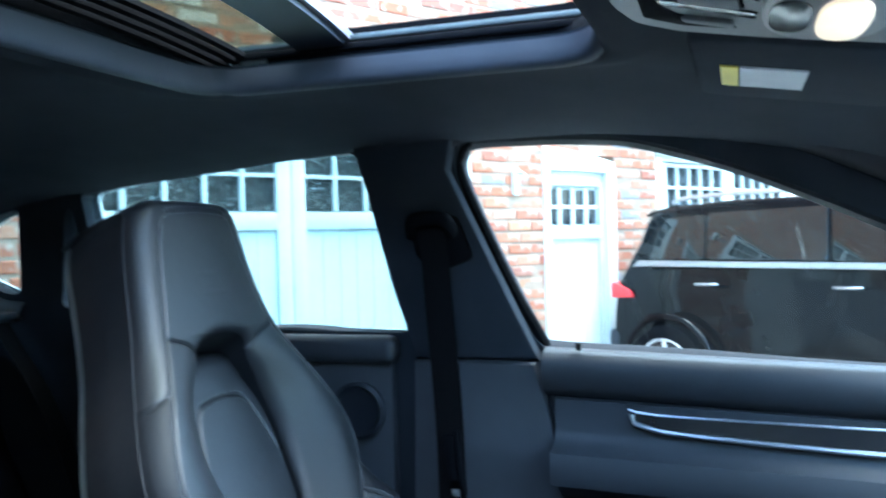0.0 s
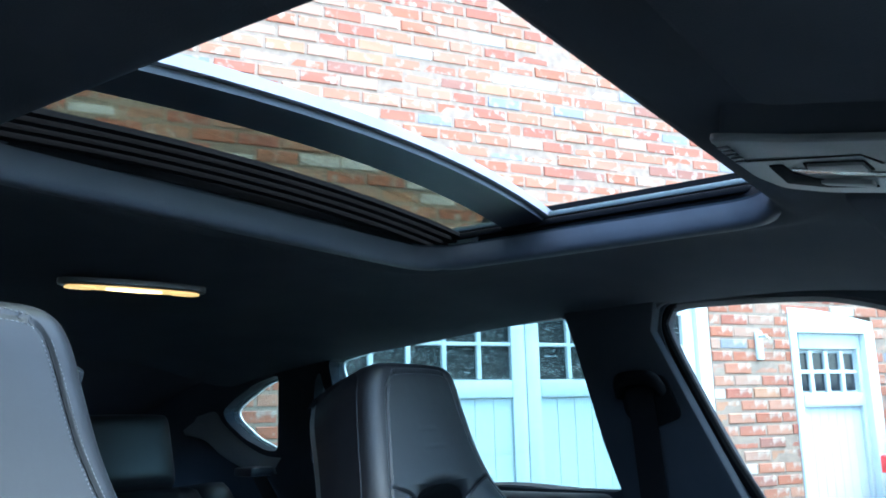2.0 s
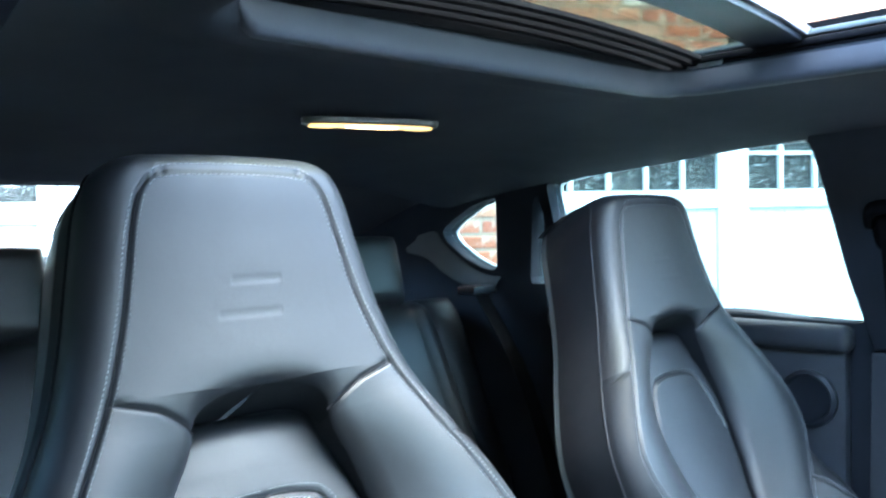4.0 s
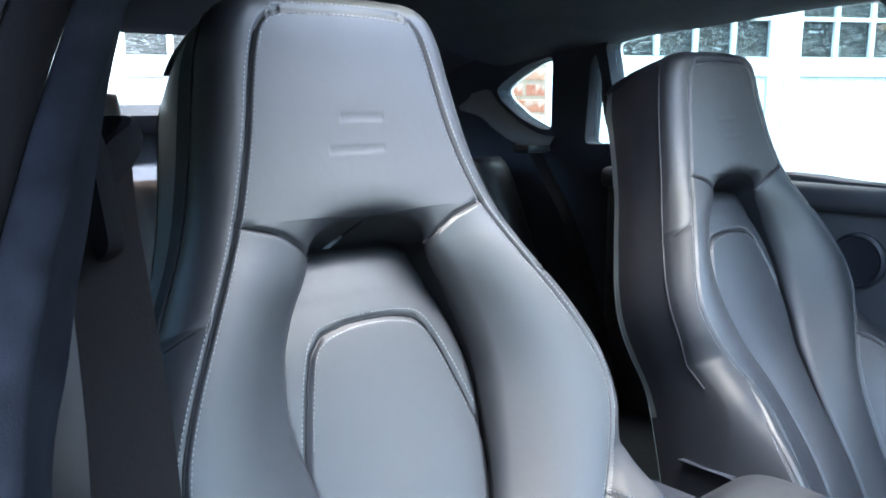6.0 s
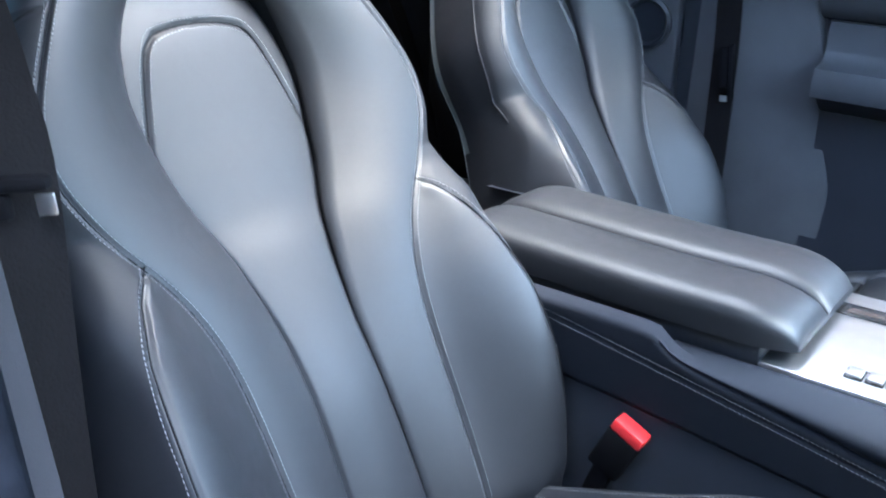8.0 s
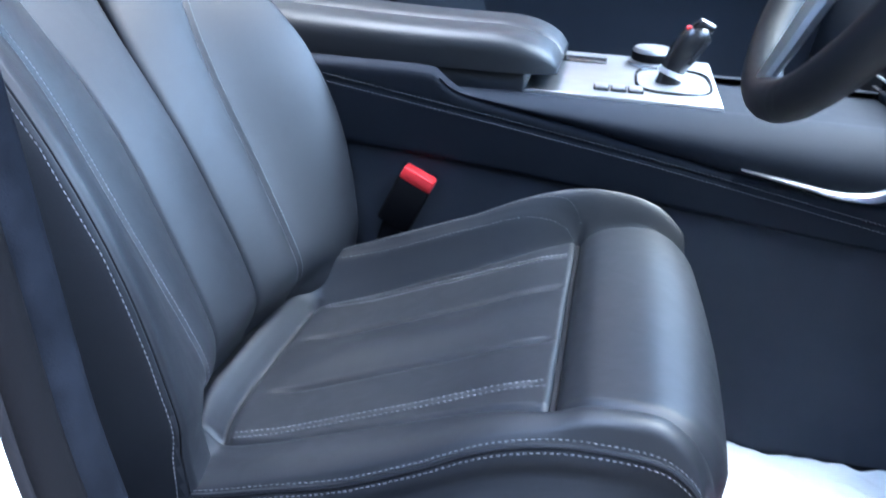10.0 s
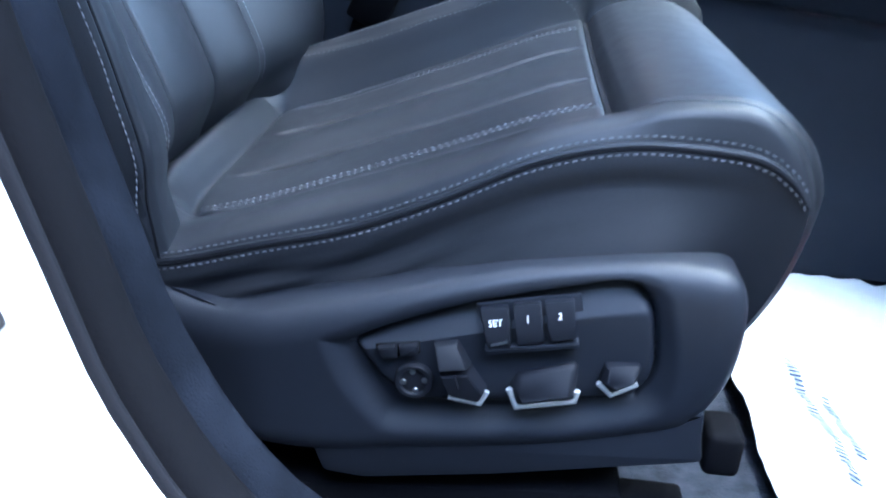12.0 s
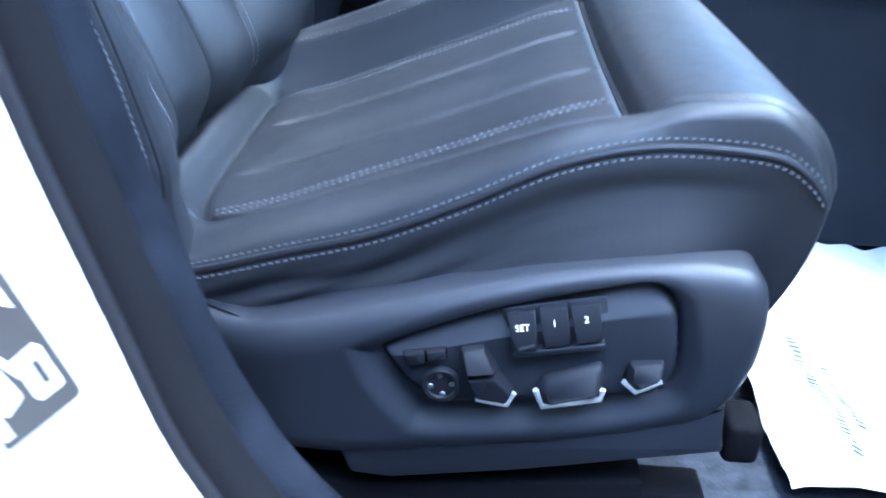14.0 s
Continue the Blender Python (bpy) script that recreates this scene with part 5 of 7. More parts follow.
def build_shield(seat, flip):
    """Plastic side valance with its switch panel, on the door side of the cushion."""
    rim = loop_points(SHIELD, 280)
    c = np.array([0.345, 0.590])
    rs = np.linspace(0.02, 1, 130)
    Q = c + rs[:, None, None] * (rim - c)[None]
    px, pz = Q[..., 0], Q[..., 1]
    dish = inside_by(px, pz, loop_points(DISH, 80))
    pad = inside_by(px, pz, loop_points(PAD, 80))
    edge = inside_by(px, pz, rim[::3])
    y = 0.014 * (1 - np.sqrt(np.maximum(0, 1 - np.clip(1 - edge / 0.019, 0, 1) ** 2)))
    scoop = 0.0085 * ease((dish + 0.003) / 0.020)
    inset = np.where(pad > 0, 0.0030 + 0.62 * np.maximum(pz - pad_slope(px), 0) + 0.003 * np.exp(-pad / 0.0022), y + scoop)
    y = inset + 0.0045 * np.exp(-((pad / 0.0011) ** 2))
    y += 0.030 * ease((0.24 - px) / 0.11)
    V = np.stack([px, (SHIELD_Y + y) * flip, pz], -1)
    back = V[-1].copy()
    back[:, 1] = (SHIELD_Y + 0.05) * flip
    V = np.concatenate([V, back[None]], 0)
    n = V.shape[1]
    mid = len(V.reshape(-1, 3))
    pts = np.concatenate([V.reshape(-1, 3), [[c[0], float(V[0, :, 1].mean()), c[1]]]])
    faces = [(i * n + j, i * n + (j + 1) % n, (i + 1) * n + (j + 1) % n, (i + 1) * n + j) for i in range(V.shape[0] - 1) for j in range(n)]
    faces += [(mid, (j + 1) % n, j) for j in range(n)]
    if flip < 0:
        faces = [f[::-1] for f in faces]
    shield = mesh_part("side_valance", pts, faces, PLASTIC, seat, "moulded black plastic side valance with power seat switches", angle=60)
    face = (SHIELD_Y + 0.0030) * flip
    lay = Matrix(((1, 0, 0, 0), (0, 0, -flip, face), (0, 1, 0, 0), (0, 0, 0, 1)))

    def key(name, pts, thick, mat, bevel=0.0012, up=0.0, label="", parent=shield):
        return plate(name, round_outline(pts, 0.0015, 3), thick, mat, parent, lay @ Matrix.Translation((0, 0, up)), bevel, label)

    def gem(name, base, crown, h0, h1, mat, label="", parent=shield):
        """A lever cap: a base outline drawn up to a smaller faceted crown, one height for each crown corner."""
        n = len(base)
        bm = bmesh.new()
        rings = []
        for pts, hs in ((base, [-0.006] * n), (base, [h0] * n), (crown, h1)):
            rings.append([bm.verts.new(lay @ Vector((p[0], p[1], h))) for p, h in zip(pts, hs)])
        for lo, hi in zip(rings, rings[1:]):
            for i in range(n):
                bm.faces.new((lo[i], lo[(i + 1) % n], hi[(i + 1) % n], hi[i]))
        bm.faces.new(rings[-1])
        bmesh.ops.bevel(bm, geom=[q for q in bm.edges], offset=0.0006, segments=2, affect="EDGES")
        return part(name, bm, mat, parent, label, angle=50)

    key("memory_button_frame", [(0.3550, 0.6275), (0.4110, 0.6395), (0.4140, 0.6265), (0.4128, 0.6105), (0.3640, 0.6005)], 0.0012, PLASTIC, 0.0008, up=-0.0035)
    key("memory_button_ledge", [(0.3615, 0.6040), (0.4128, 0.6142), (0.4125, 0.6105), (0.3640, 0.6005)], 0.0075, PLASTIC, 0.0012, up=-0.0010)
    for word, (tl, tr, br, bl) in (("SET", ((0.3578, 0.6255), (0.3728, 0.6288), (0.3764, 0.6075), (0.3638, 0.6045))),
                                   ("1", ((0.3751, 0.6300), (0.3899, 0.6331), (0.3938, 0.6120), (0.3796, 0.6088))),
                                   ("2", ((0.3917, 0.6336), (0.4074, 0.6370), (0.4106, 0.6158), (0.3968, 0.6126)))):
        mid_l = (tl[0] * 0.42 + bl[0] * 0.58, tl[1] * 0.42 + bl[1] * 0.58)
        mid_r = (tr[0] * 0.42 + br[0] * 0.58, tr[1] * 0.42 + br[1] * 0.58)
        bm = bmesh.new()
        lo = [bm.verts.new(lay @ Vector((*p, -0.008))) for p in (tl, mid_l, bl, br, mid_r, tr)]
        hi = [bm.verts.new(lay @ Vector((*p, h))) for p, h in ((tl, 0.0005), (mid_l, 0.0070), (bl, 0.0068), (br, 0.0068), (mid_r, 0.0070), (tr, 0.0005))]
        for i in range(6):
            bm.faces.new((lo[i], lo[(i + 1) % 6], hi[(i + 1) % 6], hi[i]))
        bm.faces.new((hi[0], hi[1], hi[4], hi[5]))
        bm.faces.new((hi[1], hi[2], hi[3], hi[4]))
        bmesh.ops.bevel(bm, geom=bm.edges[:], offset=0.0007, segments=2, affect="EDGES")
        b = part("memory_button", bm, BUTTON, shield, "black memory button marked " + word, angle=40)
        cu = bpy.data.curves.new("word", "FONT")
        cu.body, cu.size, cu.align_x, cu.align_y, cu.extrude = word, 0.0051, "CENTER", "CENTER", 0.0002
        tmp = new("word", cu)
        me = bpy.data.meshes.new_from_object(tmp.evaluated_get(bpy.context.evaluated_depsgraph_get()))
        bpy.data.objects.remove(tmp)
        me.materials.clear()
        me.materials.append(WHITE_PRINT)
        cx, cz = (tl[0] + tr[0] + mid_l[0] + mid_r[0]) / 4, (tl[1] + tr[1] + mid_l[1] + mid_r[1]) / 4
        me.transform(lay @ Matrix.Translation((cx, cz - 0.0012, 0.0047)) @ pose(0, 0, 0, 0, 0, 11) @ Matrix.Rotation(radians(-29), 4, "X"))
        new("button_marking", me).parent = b
        if word == "SET":
            key("button_slot", [(bl[0] + 0.0012, bl[1] + 0.0036), (br[0] - 0.0022, br[1] + 0.0040), (br[0] - 0.0020, br[1] + 0.0026), (bl[0] + 0.0014, bl[1] + 0.0022)], 0.0006, ALU, 0.0, up=0.0068, parent=b)
    # lumbar wheel
    at = lay @ Matrix.Translation((0.3238, 0.5765, 0))
    bm = bmesh.new()
    lathe(bm, [(0.0112, -0.004), (0.0112, 0.0030), (0.0104, 0.0042), (0.0085, 0.0040), (0.0075, 0.0028), (0.001, 0.0026)], at, 32)
    dial = part("lumbar_dial", bm, BUTTON, shield)
    for q in (10, 100, 190, 280):
        bm = bmesh.new()
        lathe(bm, [(0.0019, 0), (0.0016, 0.0006), (0.0003, 0.0008)], at @ Matrix.Translation((0.0062 * math.cos(radians(q)), 0.0062 * math.sin(radians(q)), 0.0027)), 12)
        part("dial_dot", bm, ALU, dial)
    key("rocker_recess", [(0.3005, 0.5972), (0.3262, 0.6020), (0.3266, 0.5938), (0.3050, 0.5880)], 0.0006, PLASTIC_GLOSS, 0.0002)
    for pts in ([(0.3018, 0.5966), (0.3128, 0.5986), (0.3142, 0.5912), (0.3056, 0.5892)], [(0.3142, 0.5988), (0.3252, 0.6008), (0.3254, 0.5944), (0.3156, 0.5916)]):
        key("rocker_button", pts, 0.0042, BUTTON, 0.0012)
    # backrest, cushion and thigh levers, each with a bright lower edge
    lever = gem("backrest_lever", [(0.3338, 0.6025), (0.3375, 0.5878), (0.3556, 0.5908), (0.3470, 0.6053)], [(0.3352, 0.6008), (0.3385, 0.5905), (0.3530, 0.5930), (0.3462, 0.6035)], 0.003, [0.006, 0.0125, 0.0125, 0.006], BUTTON)
    gem("lever_lower", [(0.3376, 0.5874), (0.3440, 0.5706), (0.3621, 0.5682), (0.3654, 0.5767), (0.3553, 0.5905)], [(0.3392, 0.5866), (0.3446, 0.5740), (0.3605, 0.5715), (0.3630, 0.5770), (0.3540, 0.5890)], 0.003,
        [0.0115, 0.0105, 0.0100, 0.0100, 0.0115], BUTTON, parent=lever)
    key("lever_gap", [(0.3466, 0.5885), (0.3476, 0.5887), (0.3502, 0.5800), (0.3492, 0.5798)], 0.0006, PLASTIC_GLOSS, 0.0, up=0.0108, parent=lever)
    tube("chrome_edge", [lay @ Vector(p) for p in ((0.3440, 0.5704, 0.005), (0.3530, 0.5690, 0.005), (0.3621, 0.5678, 0.005), (0.3655, 0.5762, 0.005))], 0.0018, CHROME, lever, 8, label="bright chrome edge")
    lever = gem("cushion_lever", [(0.3822, 0.5888), (0.3778, 0.5800), (0.3822, 0.5691), (0.4146, 0.5771), (0.4144, 0.5965), (0.4118, 0.5988)], [(0.3850, 0.5880), (0.3838, 0.5800), (0.3862, 0.5765), (0.4096, 0.5840), (0.4108, 0.5950), (0.4096, 0.5962)], 0.004,
                [0.007, 0.013, 0.0145, 0.0145, 0.008, 0.007], BUTTON)
    tube("chrome_edge", [lay @ Vector(p) for p in ((0.3776, 0.5800, 0.0055), (0.3822, 0.5688, 0.0055), (0.3985, 0.5728, 0.0055), (0.4146, 0.5768, 0.0055), (0.4150, 0.5830, 0.0055))], 0.0021, CHROME, lever, 8, label="bright chrome edge")
    lever = gem("thigh_lever", [(0.4288, 0.6005), (0.4261, 0.5896), (0.4335, 0.5830), (0.4467, 0.5917), (0.4479, 0.6005), (0.4466, 0.6025)], [(0.4312, 0.5996), (0.4306, 0.5930), (0.4346, 0.5898), (0.4436, 0.5950), (0.4452, 0.5995), (0.4444, 0.6005)], 0.004,
                [0.007, 0.011, 0.0125, 0.012, 0.008, 0.007], BUTTON)
    tube("chrome_edge", [lay @ Vector(p) for p in ((0.4258, 0.5896, 0.005), (0.4335, 0.5827, 0.005), (0.4400, 0.5868, 0.005), (0.4468, 0.5914, 0.005))], 0.0018, CHROME, lever, 8, label="bright chrome edge")
    plate("valance_lip", round_outline(LIP, 0.004, 3), 0.02, PLASTIC, seat, Matrix(((1, 0, 0, 0), (0, 0, -flip, (SHIELD_Y + 0.024) * flip), (0, 1, 0, 0), (0, 0, 0, 1))), 0.003, "scuffed lower plastic lip")
    # rails
    out = SHIELD_Y + 0.012
    for y0 in (out, 0.20):
        bm = bmesh.new()
        add_box(bm, (0.36, y0 * flip, 0.522), (0.27, 0.02, 0.03), 0.004, Matrix.Rotation(radians(-7), 3, "Y"))
        if y0 > 0:
            part("seat_rail_cover", bm, PLASTIC, seat)
        else:
            bm.free()
        bm = bmesh.new()
        add_box(bm, (0.275, (y0 + 0.02) * flip, 0.470), (0.36, 0.035, 0.03), 0.003, Matrix.Rotation(radians(-5), 3, "Y"))
        part("seat_rail", bm, RUBBER, seat, "black slide rail cover")
        box("rail_end_cap", (0.505, y0 * flip + 0.010 * flip, 0.541), (0.022, 0.030, 0.029), RUBBER, seat, 0.005, segs=3)
        box("seat_leg", (0.15, (y0 + 0.02) * flip, 0.46), (0.05, 0.03, 0.08), RUBBER, seat, 0.004)
        box("seat_leg", (0.47, (y0 + 0.02) * flip, 0.455), (0.05, 0.03, 0.07), RUBBER, seat, 0.004)
    box("seat_pan", (0.30, 0, 0.555), (0.40, 0.40, 0.05), PLASTIC, seat, 0.01, rot=Matrix.Rotation(radians(-9), 3, "Y"))
    # inner valance
    plate("inner_valance", [(0.06, 0.60), (0.20, 0.61), (0.30, 0.64), (0.45, 0.66), (0.50, 0.64), (0.49, 0.56), (0.2, 0.52), (0.06, 0.54)], 0.02, PLASTIC, seat,
          Matrix(((1, 0, 0, 0), (0, 0, flip, 0.225 * flip), (0, 1, 0, 0), (0, 0, 0, 1))), 0.005)


def build_seat(label, at, flip):
    seat = thing("front_seat", label, "car seat", "front seats")
    build_backrest(seat, flip)
    build_cushion(seat, flip)
    build_shield(seat, flip)
    # recliner cover between cushion and back
    for sgn in (-1, 1):
        bm = bmesh.new()
        lathe(bm, [(0.05, 0), (0.05, 0.012), (0.042, 0.02), (0.005, 0.022)], Matrix.Translation((0.070, sgn * 0.200, 0.60)) @ pose(0, 0, 0, 90 * sgn, 0, 0), 24)
        part("recliner_cover", bm, PLASTIC, seat)
    # buckle on its stalk, console side
    st = box("buckle_stalk", (0.192, 0.243 * flip, 0.650), (0.026, 0.012, 0.10), RUBBER, seat, 0.004, rot=Matrix.Rotation(radians(18), 3, "Y"))
    bk = box("belt_buckle", (0.214, 0.243 * flip, 0.708), (0.042, 0.024, 0.060), RUBBER, seat, 0.004, rot=Matrix.Rotation(radians(25), 3, "Y"))
    box("release_button", (0.2295, 0.243 * flip, 0.741), (0.041, 0.023, 0.016), RED, bk, 0.003, "red release button", rot=Matrix.Rotation(radians(25), 3, "Y"))
    seat.location = at
    return seat


build_seat("black leather sports driver seat with integrated headrest and pale stitching", (0, -0.41, 0), 1)
build_seat("black leather sports passenger seat beside the centre armrest", (-0.13, 0.418, -0.02), -1)

# ---------------------------------------------------------------- centre console and armrest
console = thing("centre_console", "dark leather-trimmed centre console with stitched side", "console")
prof = [(-0.25, 0.83), (0.20, 0.835), (0.245, 0.838), (0.40, 0.836), (0.60, 0.832), (0.85, 0.83), (0.85, 0.43), (-0.25, 0.43)]
plate("console_body", prof[::-1], 0.26, CONSOLE_HIDE, console, Matrix.Translation((0, 0.13, 0)) @ XZ, 0.01)
FOOT_PANEL = material("matt_black_panel", (0.030, 0.034, 0.044), 0.85, bump=0.3, bump_scale=900, spec=0.12)
band_top = table((-0.2, 0.868), (0.15, 0.868), (0.235, 0.866), (0.25, 0.856), (0.279, 0.842), (0.404, 0.819), (0.531, 0.794), (0.593, 0.783), (0.742, 0.764), (0.95, 0.752))
band_low = table((-0.2, 0.79), (0.154, 0.769), (0.367, 0.751), (0.60, 0.726), (0.95, 0.69))
sewn_at = table((-0.2, 0.895), (0.154, 0.842), (0.427, 0.799), (0.585, 0.771), (0.75, 0.740), (0.95, 0.705))


def side_sheet(name, xs, rows_at, mat, sgn, label="", angle=60):
    """A skin along the console: at each x a row of (distance out, height)."""
    V, Fs, m = [], [], 0
    for x in xs:
        r = rows_at(x)
        m = len(r)
        V += [(x, sgn * y, z) for y, z in r]
    for i in range(len(xs) - 1):
        for k in range(m - 1):
            q = i * m + k
            f = (q, q + 1, q + m + 1, q + m)
            Fs.append(f if sgn < 0 else f[::-1])
    return mesh_part(name, V, Fs, mat, console, label, angle=angle)


def band_rows(x):
    t, l, w = float(band_top(x)), float(band_low(x)), float(sewn_at(x))
    rows = [(0.140, t + 0.002), (0.1565, t - 0.0005), (0.1605, t - 0.004)]
    for k in range(1, 24):
        z = t - 0.004 + (l + 0.004 - t + 0.004) * k / 24
        rows.append((0.1615 - 0.0022 * math.exp(-(((z - w) / 0.0022) ** 2)) - 0.004 * (k / 24) ** 2, z))
    return rows + [(0.1560, l + 0.002), (0.148, l)]


def knee_rows(x):
    t = float(band_top(x))
    edge = 0.8435 - 0.004 * float(ease(np.array((x - 0.60) / 0.3)))
    swell = 0.012 * math.sin(min(1.0, (x - 0.245) / 0.35) * math.pi / 2)
    rows = [(0.112, edge - 0.002)]
    for k in range(13):
        q = k / 12
        rows.append((0.118 + 0.042 * math.sin(q * math.pi / 2) ** 0.8 + swell * math.sin(q * math.pi), edge + (t + 0.001 - edge) * q ** 1.25))
    return rows + [(0.152, t - 0.001)]


for sgn in (-1, 1):
    side_sheet("side_pad", np.linspace(-0.2, 0.95, 90), band_rows, CONSOLE_HIDE, sgn, "stitched leather side pad")
    side_sheet("knee_pad", np.linspace(0.247, 0.95, 60), knee_rows, CONSOLE_HIDE, sgn, "padded dark knee piece")
    side_sheet("lower_panel", np.linspace(-0.3, 1.0, 30), lambda x: [(0.149, float(band_low(x)) + 0.004), (0.1495, float(band_low(x)) - 0.004), (0.147, 0.60), (0.146, 0.43)], FOOT_PANEL, sgn, "matt black lower console panel")
    for dz in (-0.0042, 0.0042):
        stitches("stitching", [(np.array((x, sgn * 0.1616, float(sewn_at(x)) + dz)), np.array((0, sgn, 0.0))) for x in np.linspace(0.03, 0.93, 260)], console)
armrest = thing("armrest", "padded leather lidded armrest between the seats", "armrest")
for sgn in (-1, 1):
    V, Fs = [], []
    xs = np.linspace(-0.10, 0.374, 50)
    m = 22
    for x in xs:
        e = np.clip((x - 0.29) / 0.085, 0, 1)
        e2 = np.clip((-0.02 - x) / 0.08, 0, 1)
        drop = 0.038 * (1 - math.sqrt(1 - e * e)) + 0.05 * (1 - math.sqrt(max(0, 1 - e2 * e2)))
        for k in range(m):
            t = k / (m - 1)
            ang = t * math.pi
            yy = 0.0585 - 0.0585 * math.copysign(abs(math.cos(ang)) ** 0.45, math.cos(ang)) + 0.0015
            zz = 0.864 + (0.044 - drop) * (math.sin(ang) ** 0.42) + 0.010 * ease(np.array((0.25 - x) / 0.4))
            V.append((x, sgn * yy * (1 - 0.16 * float(np.clip((x - 0.31) / 0.064, 0, 1)) ** 2), float(zz)))
    for i in range(len(xs) - 1):
        for k in range(m - 1):
            a = i * m + k
            f = (a, a + m, a + m + 1, a + 1)
            Fs.append(f if sgn > 0 else f[::-1])
    Fs += [tuple(range(m))[::-1], tuple((len(xs) - 1) * m + i for i in range(m))]
    mesh_part("armrest_lid", V, Fs, LEATHER, armrest, "padded leather lid half", angle=50)
    ln = [(np.array((x, sgn * 0.112, 0.864 + 0.036 + 0.010 * float(ease(np.array((0.25 - x) / 0.4))) - 0.006)), np.array((0, sgn * 0.6, 1))) for x in np.linspace(0.0, 0.30, 100)]
    stitches("stitching", ln, armrest)
    tube("seam", [p + np.array((0, sgn * 0.003, -0.0035)) for p, q in ln[::4]], 0.0011, SEAM, armrest, 5)
box("armrest_base", (0.12, 0, 0.848), (0.44, 0.222, 0.034), PLASTIC, armrest, 0.01)
PLATE_METAL = material("satin_silver_plate", (0.40, 0.41, 0.43), 0.42, metal=1.0, vary=0.06, scale=40)
plate_turn = Matrix.Rotation(radians(3.4), 3, "X")


def on_plate(x, y, lift=0.0):
    """A place on the trim plate, which leans towards the driver."""
    return tuple(Vector((0, 0, 0.848)) + plate_turn @ Vector((x, y, 0.006 + lift)))


box("trim_plate", on_plate(0.452, 0, -0.006), (0.228, 0.226, 0.012), PLATE_METAL, console, 0.004, "satin silver trim plate", rot=plate_turn)
box("coin_slot", on_plate(0.396, 0.062, 0.0005), (0.066, 0.030, 0.003), PLASTIC_GLOSS, console, 0.001, "dark open slot", rot=plate_turn)
for j in range(3):
    key = box("console_button", on_plate(0.427 + j * 0.020, -0.080, 0.001), (0.0185, 0.022, 0.003), PLASTIC_GLOSS, console, 0.001, rot=plate_turn)
    box("key_cap", on_plate(0.427 + j * 0.020, -0.080, 0.0030), (0.0155, 0.018, 0.004), PLATE_METAL, key, 0.0015, rot=plate_turn)
well = bmesh.new()
ring = [Vector(on_plate(0.512 + 0.045 * math.copysign(abs(math.cos(q)) ** 0.6, math.cos(q)), -0.018 + 0.062 * math.copysign(abs(math.sin(q)) ** 0.6, math.sin(q)), 0.001)) for q in np.linspace(0, 2 * math.pi, 49)]
add_tube(well, ring, 0.0022, 6)
part("selector_surround", well, PLASTIC_GLOSS, console, "dark rim round the gear selector")
bm = bmesh.new()
lathe(bm, [(0.030, 0), (0.031, 0.004), (0.026, 0.005), (0.026, 0.018), (0.0235, 0.022), (0.010, 0.022), (0.001, 0.0215)], Matrix.Translation(on_plate(0.487, 0.072)) @ plate_turn.to_4x4(), 40)
dial = part("control_dial", bm, PLATE_METAL, console, "ridged metal control dial")
bm = bmesh.new()
lathe(bm, [(0.0262, 0.006), (0.0268, 0.007), (0.0268, 0.016), (0.0262, 0.017)], Matrix.Translation(on_plate(0.487, 0.072)) @ plate_turn.to_4x4(), 40)
part("dial_grip", bm, RUBBER, dial, "dark grip ring")
lever = thing("gear_selector", "black gear selector with chrome collar and red button", "gear lever")
tube("stem", smooth_line([(0.505, -0.02, 0.845), (0.512, -0.02, 0.875), (0.53, -0.02, 0.905), (0.545, -0.02, 0.915)], 12), [0.017, 0.016, 0.015, 0.015, 0.016, 0.017, 0.018, 0.018, 0.018, 0.017, 0.015, 0.010], PLASTIC_GLOSS, lever, 14)
tube("cap", [(0.528, -0.02, 0.915), (0.536, -0.02, 0.924), (0.550, -0.02, 0.920)], [0.008, 0.0095, 0.006], PLASTIC_GLOSS, lever, 12)
tube("collar", [(0.5085, -0.02, 0.862), (0.5105, -0.02, 0.868)], 0.0178, CHROME, lever, 18, label="thin chrome collar")
box("unlock_button", (0.522, -0.02, 0.919), (0.008, 0.010, 0.006), RED, lever, 0.002)

# knee trim with bright strip along the console
strip_top = table((0.588, 0.7925), (0.647, 0.7845), (0.68, 0.7795), (0.705, 0.7785), (0.729, 0.783), (0.757, 0.799), (0.80, 0.832))
strip_low = table((0.588, 0.7905), (0.648, 0.7785), (0.68, 0.7720), (0.705, 0.7690), (0.732, 0.7705), (0.757, 0.784), (0.80, 0.815))
for sgn in (-1, 1):
    trim = thing("console_trim_strip", "satin silver tapering trim strip on the console side", "trim", "console trim strips")
    V = []
    for x in np.linspace(0.588, 0.80, 40):
        t, l = float(strip_top(x)), float(strip_low(x))
        V += [(x, sgn * 0.150, t - 0.001), (x, sgn * 0.1690, t), (x, sgn * 0.1715, t * 0.8 + l * 0.2), (x, sgn * 0.1700, t * 0.35 + l * 0.65), (x, sgn * 0.1665, l), (x, sgn * 0.150, l + 0.001)]
    Fs = [(i * 6 + k, i * 6 + k + 1, i * 6 + k + 7, i * 6 + k + 6) for i in range(39) for k in range(5)]
    mesh_part("strip", V, Fs if sgn < 0 else [f[::-1] for f in Fs], ALU, trim, angle=40)

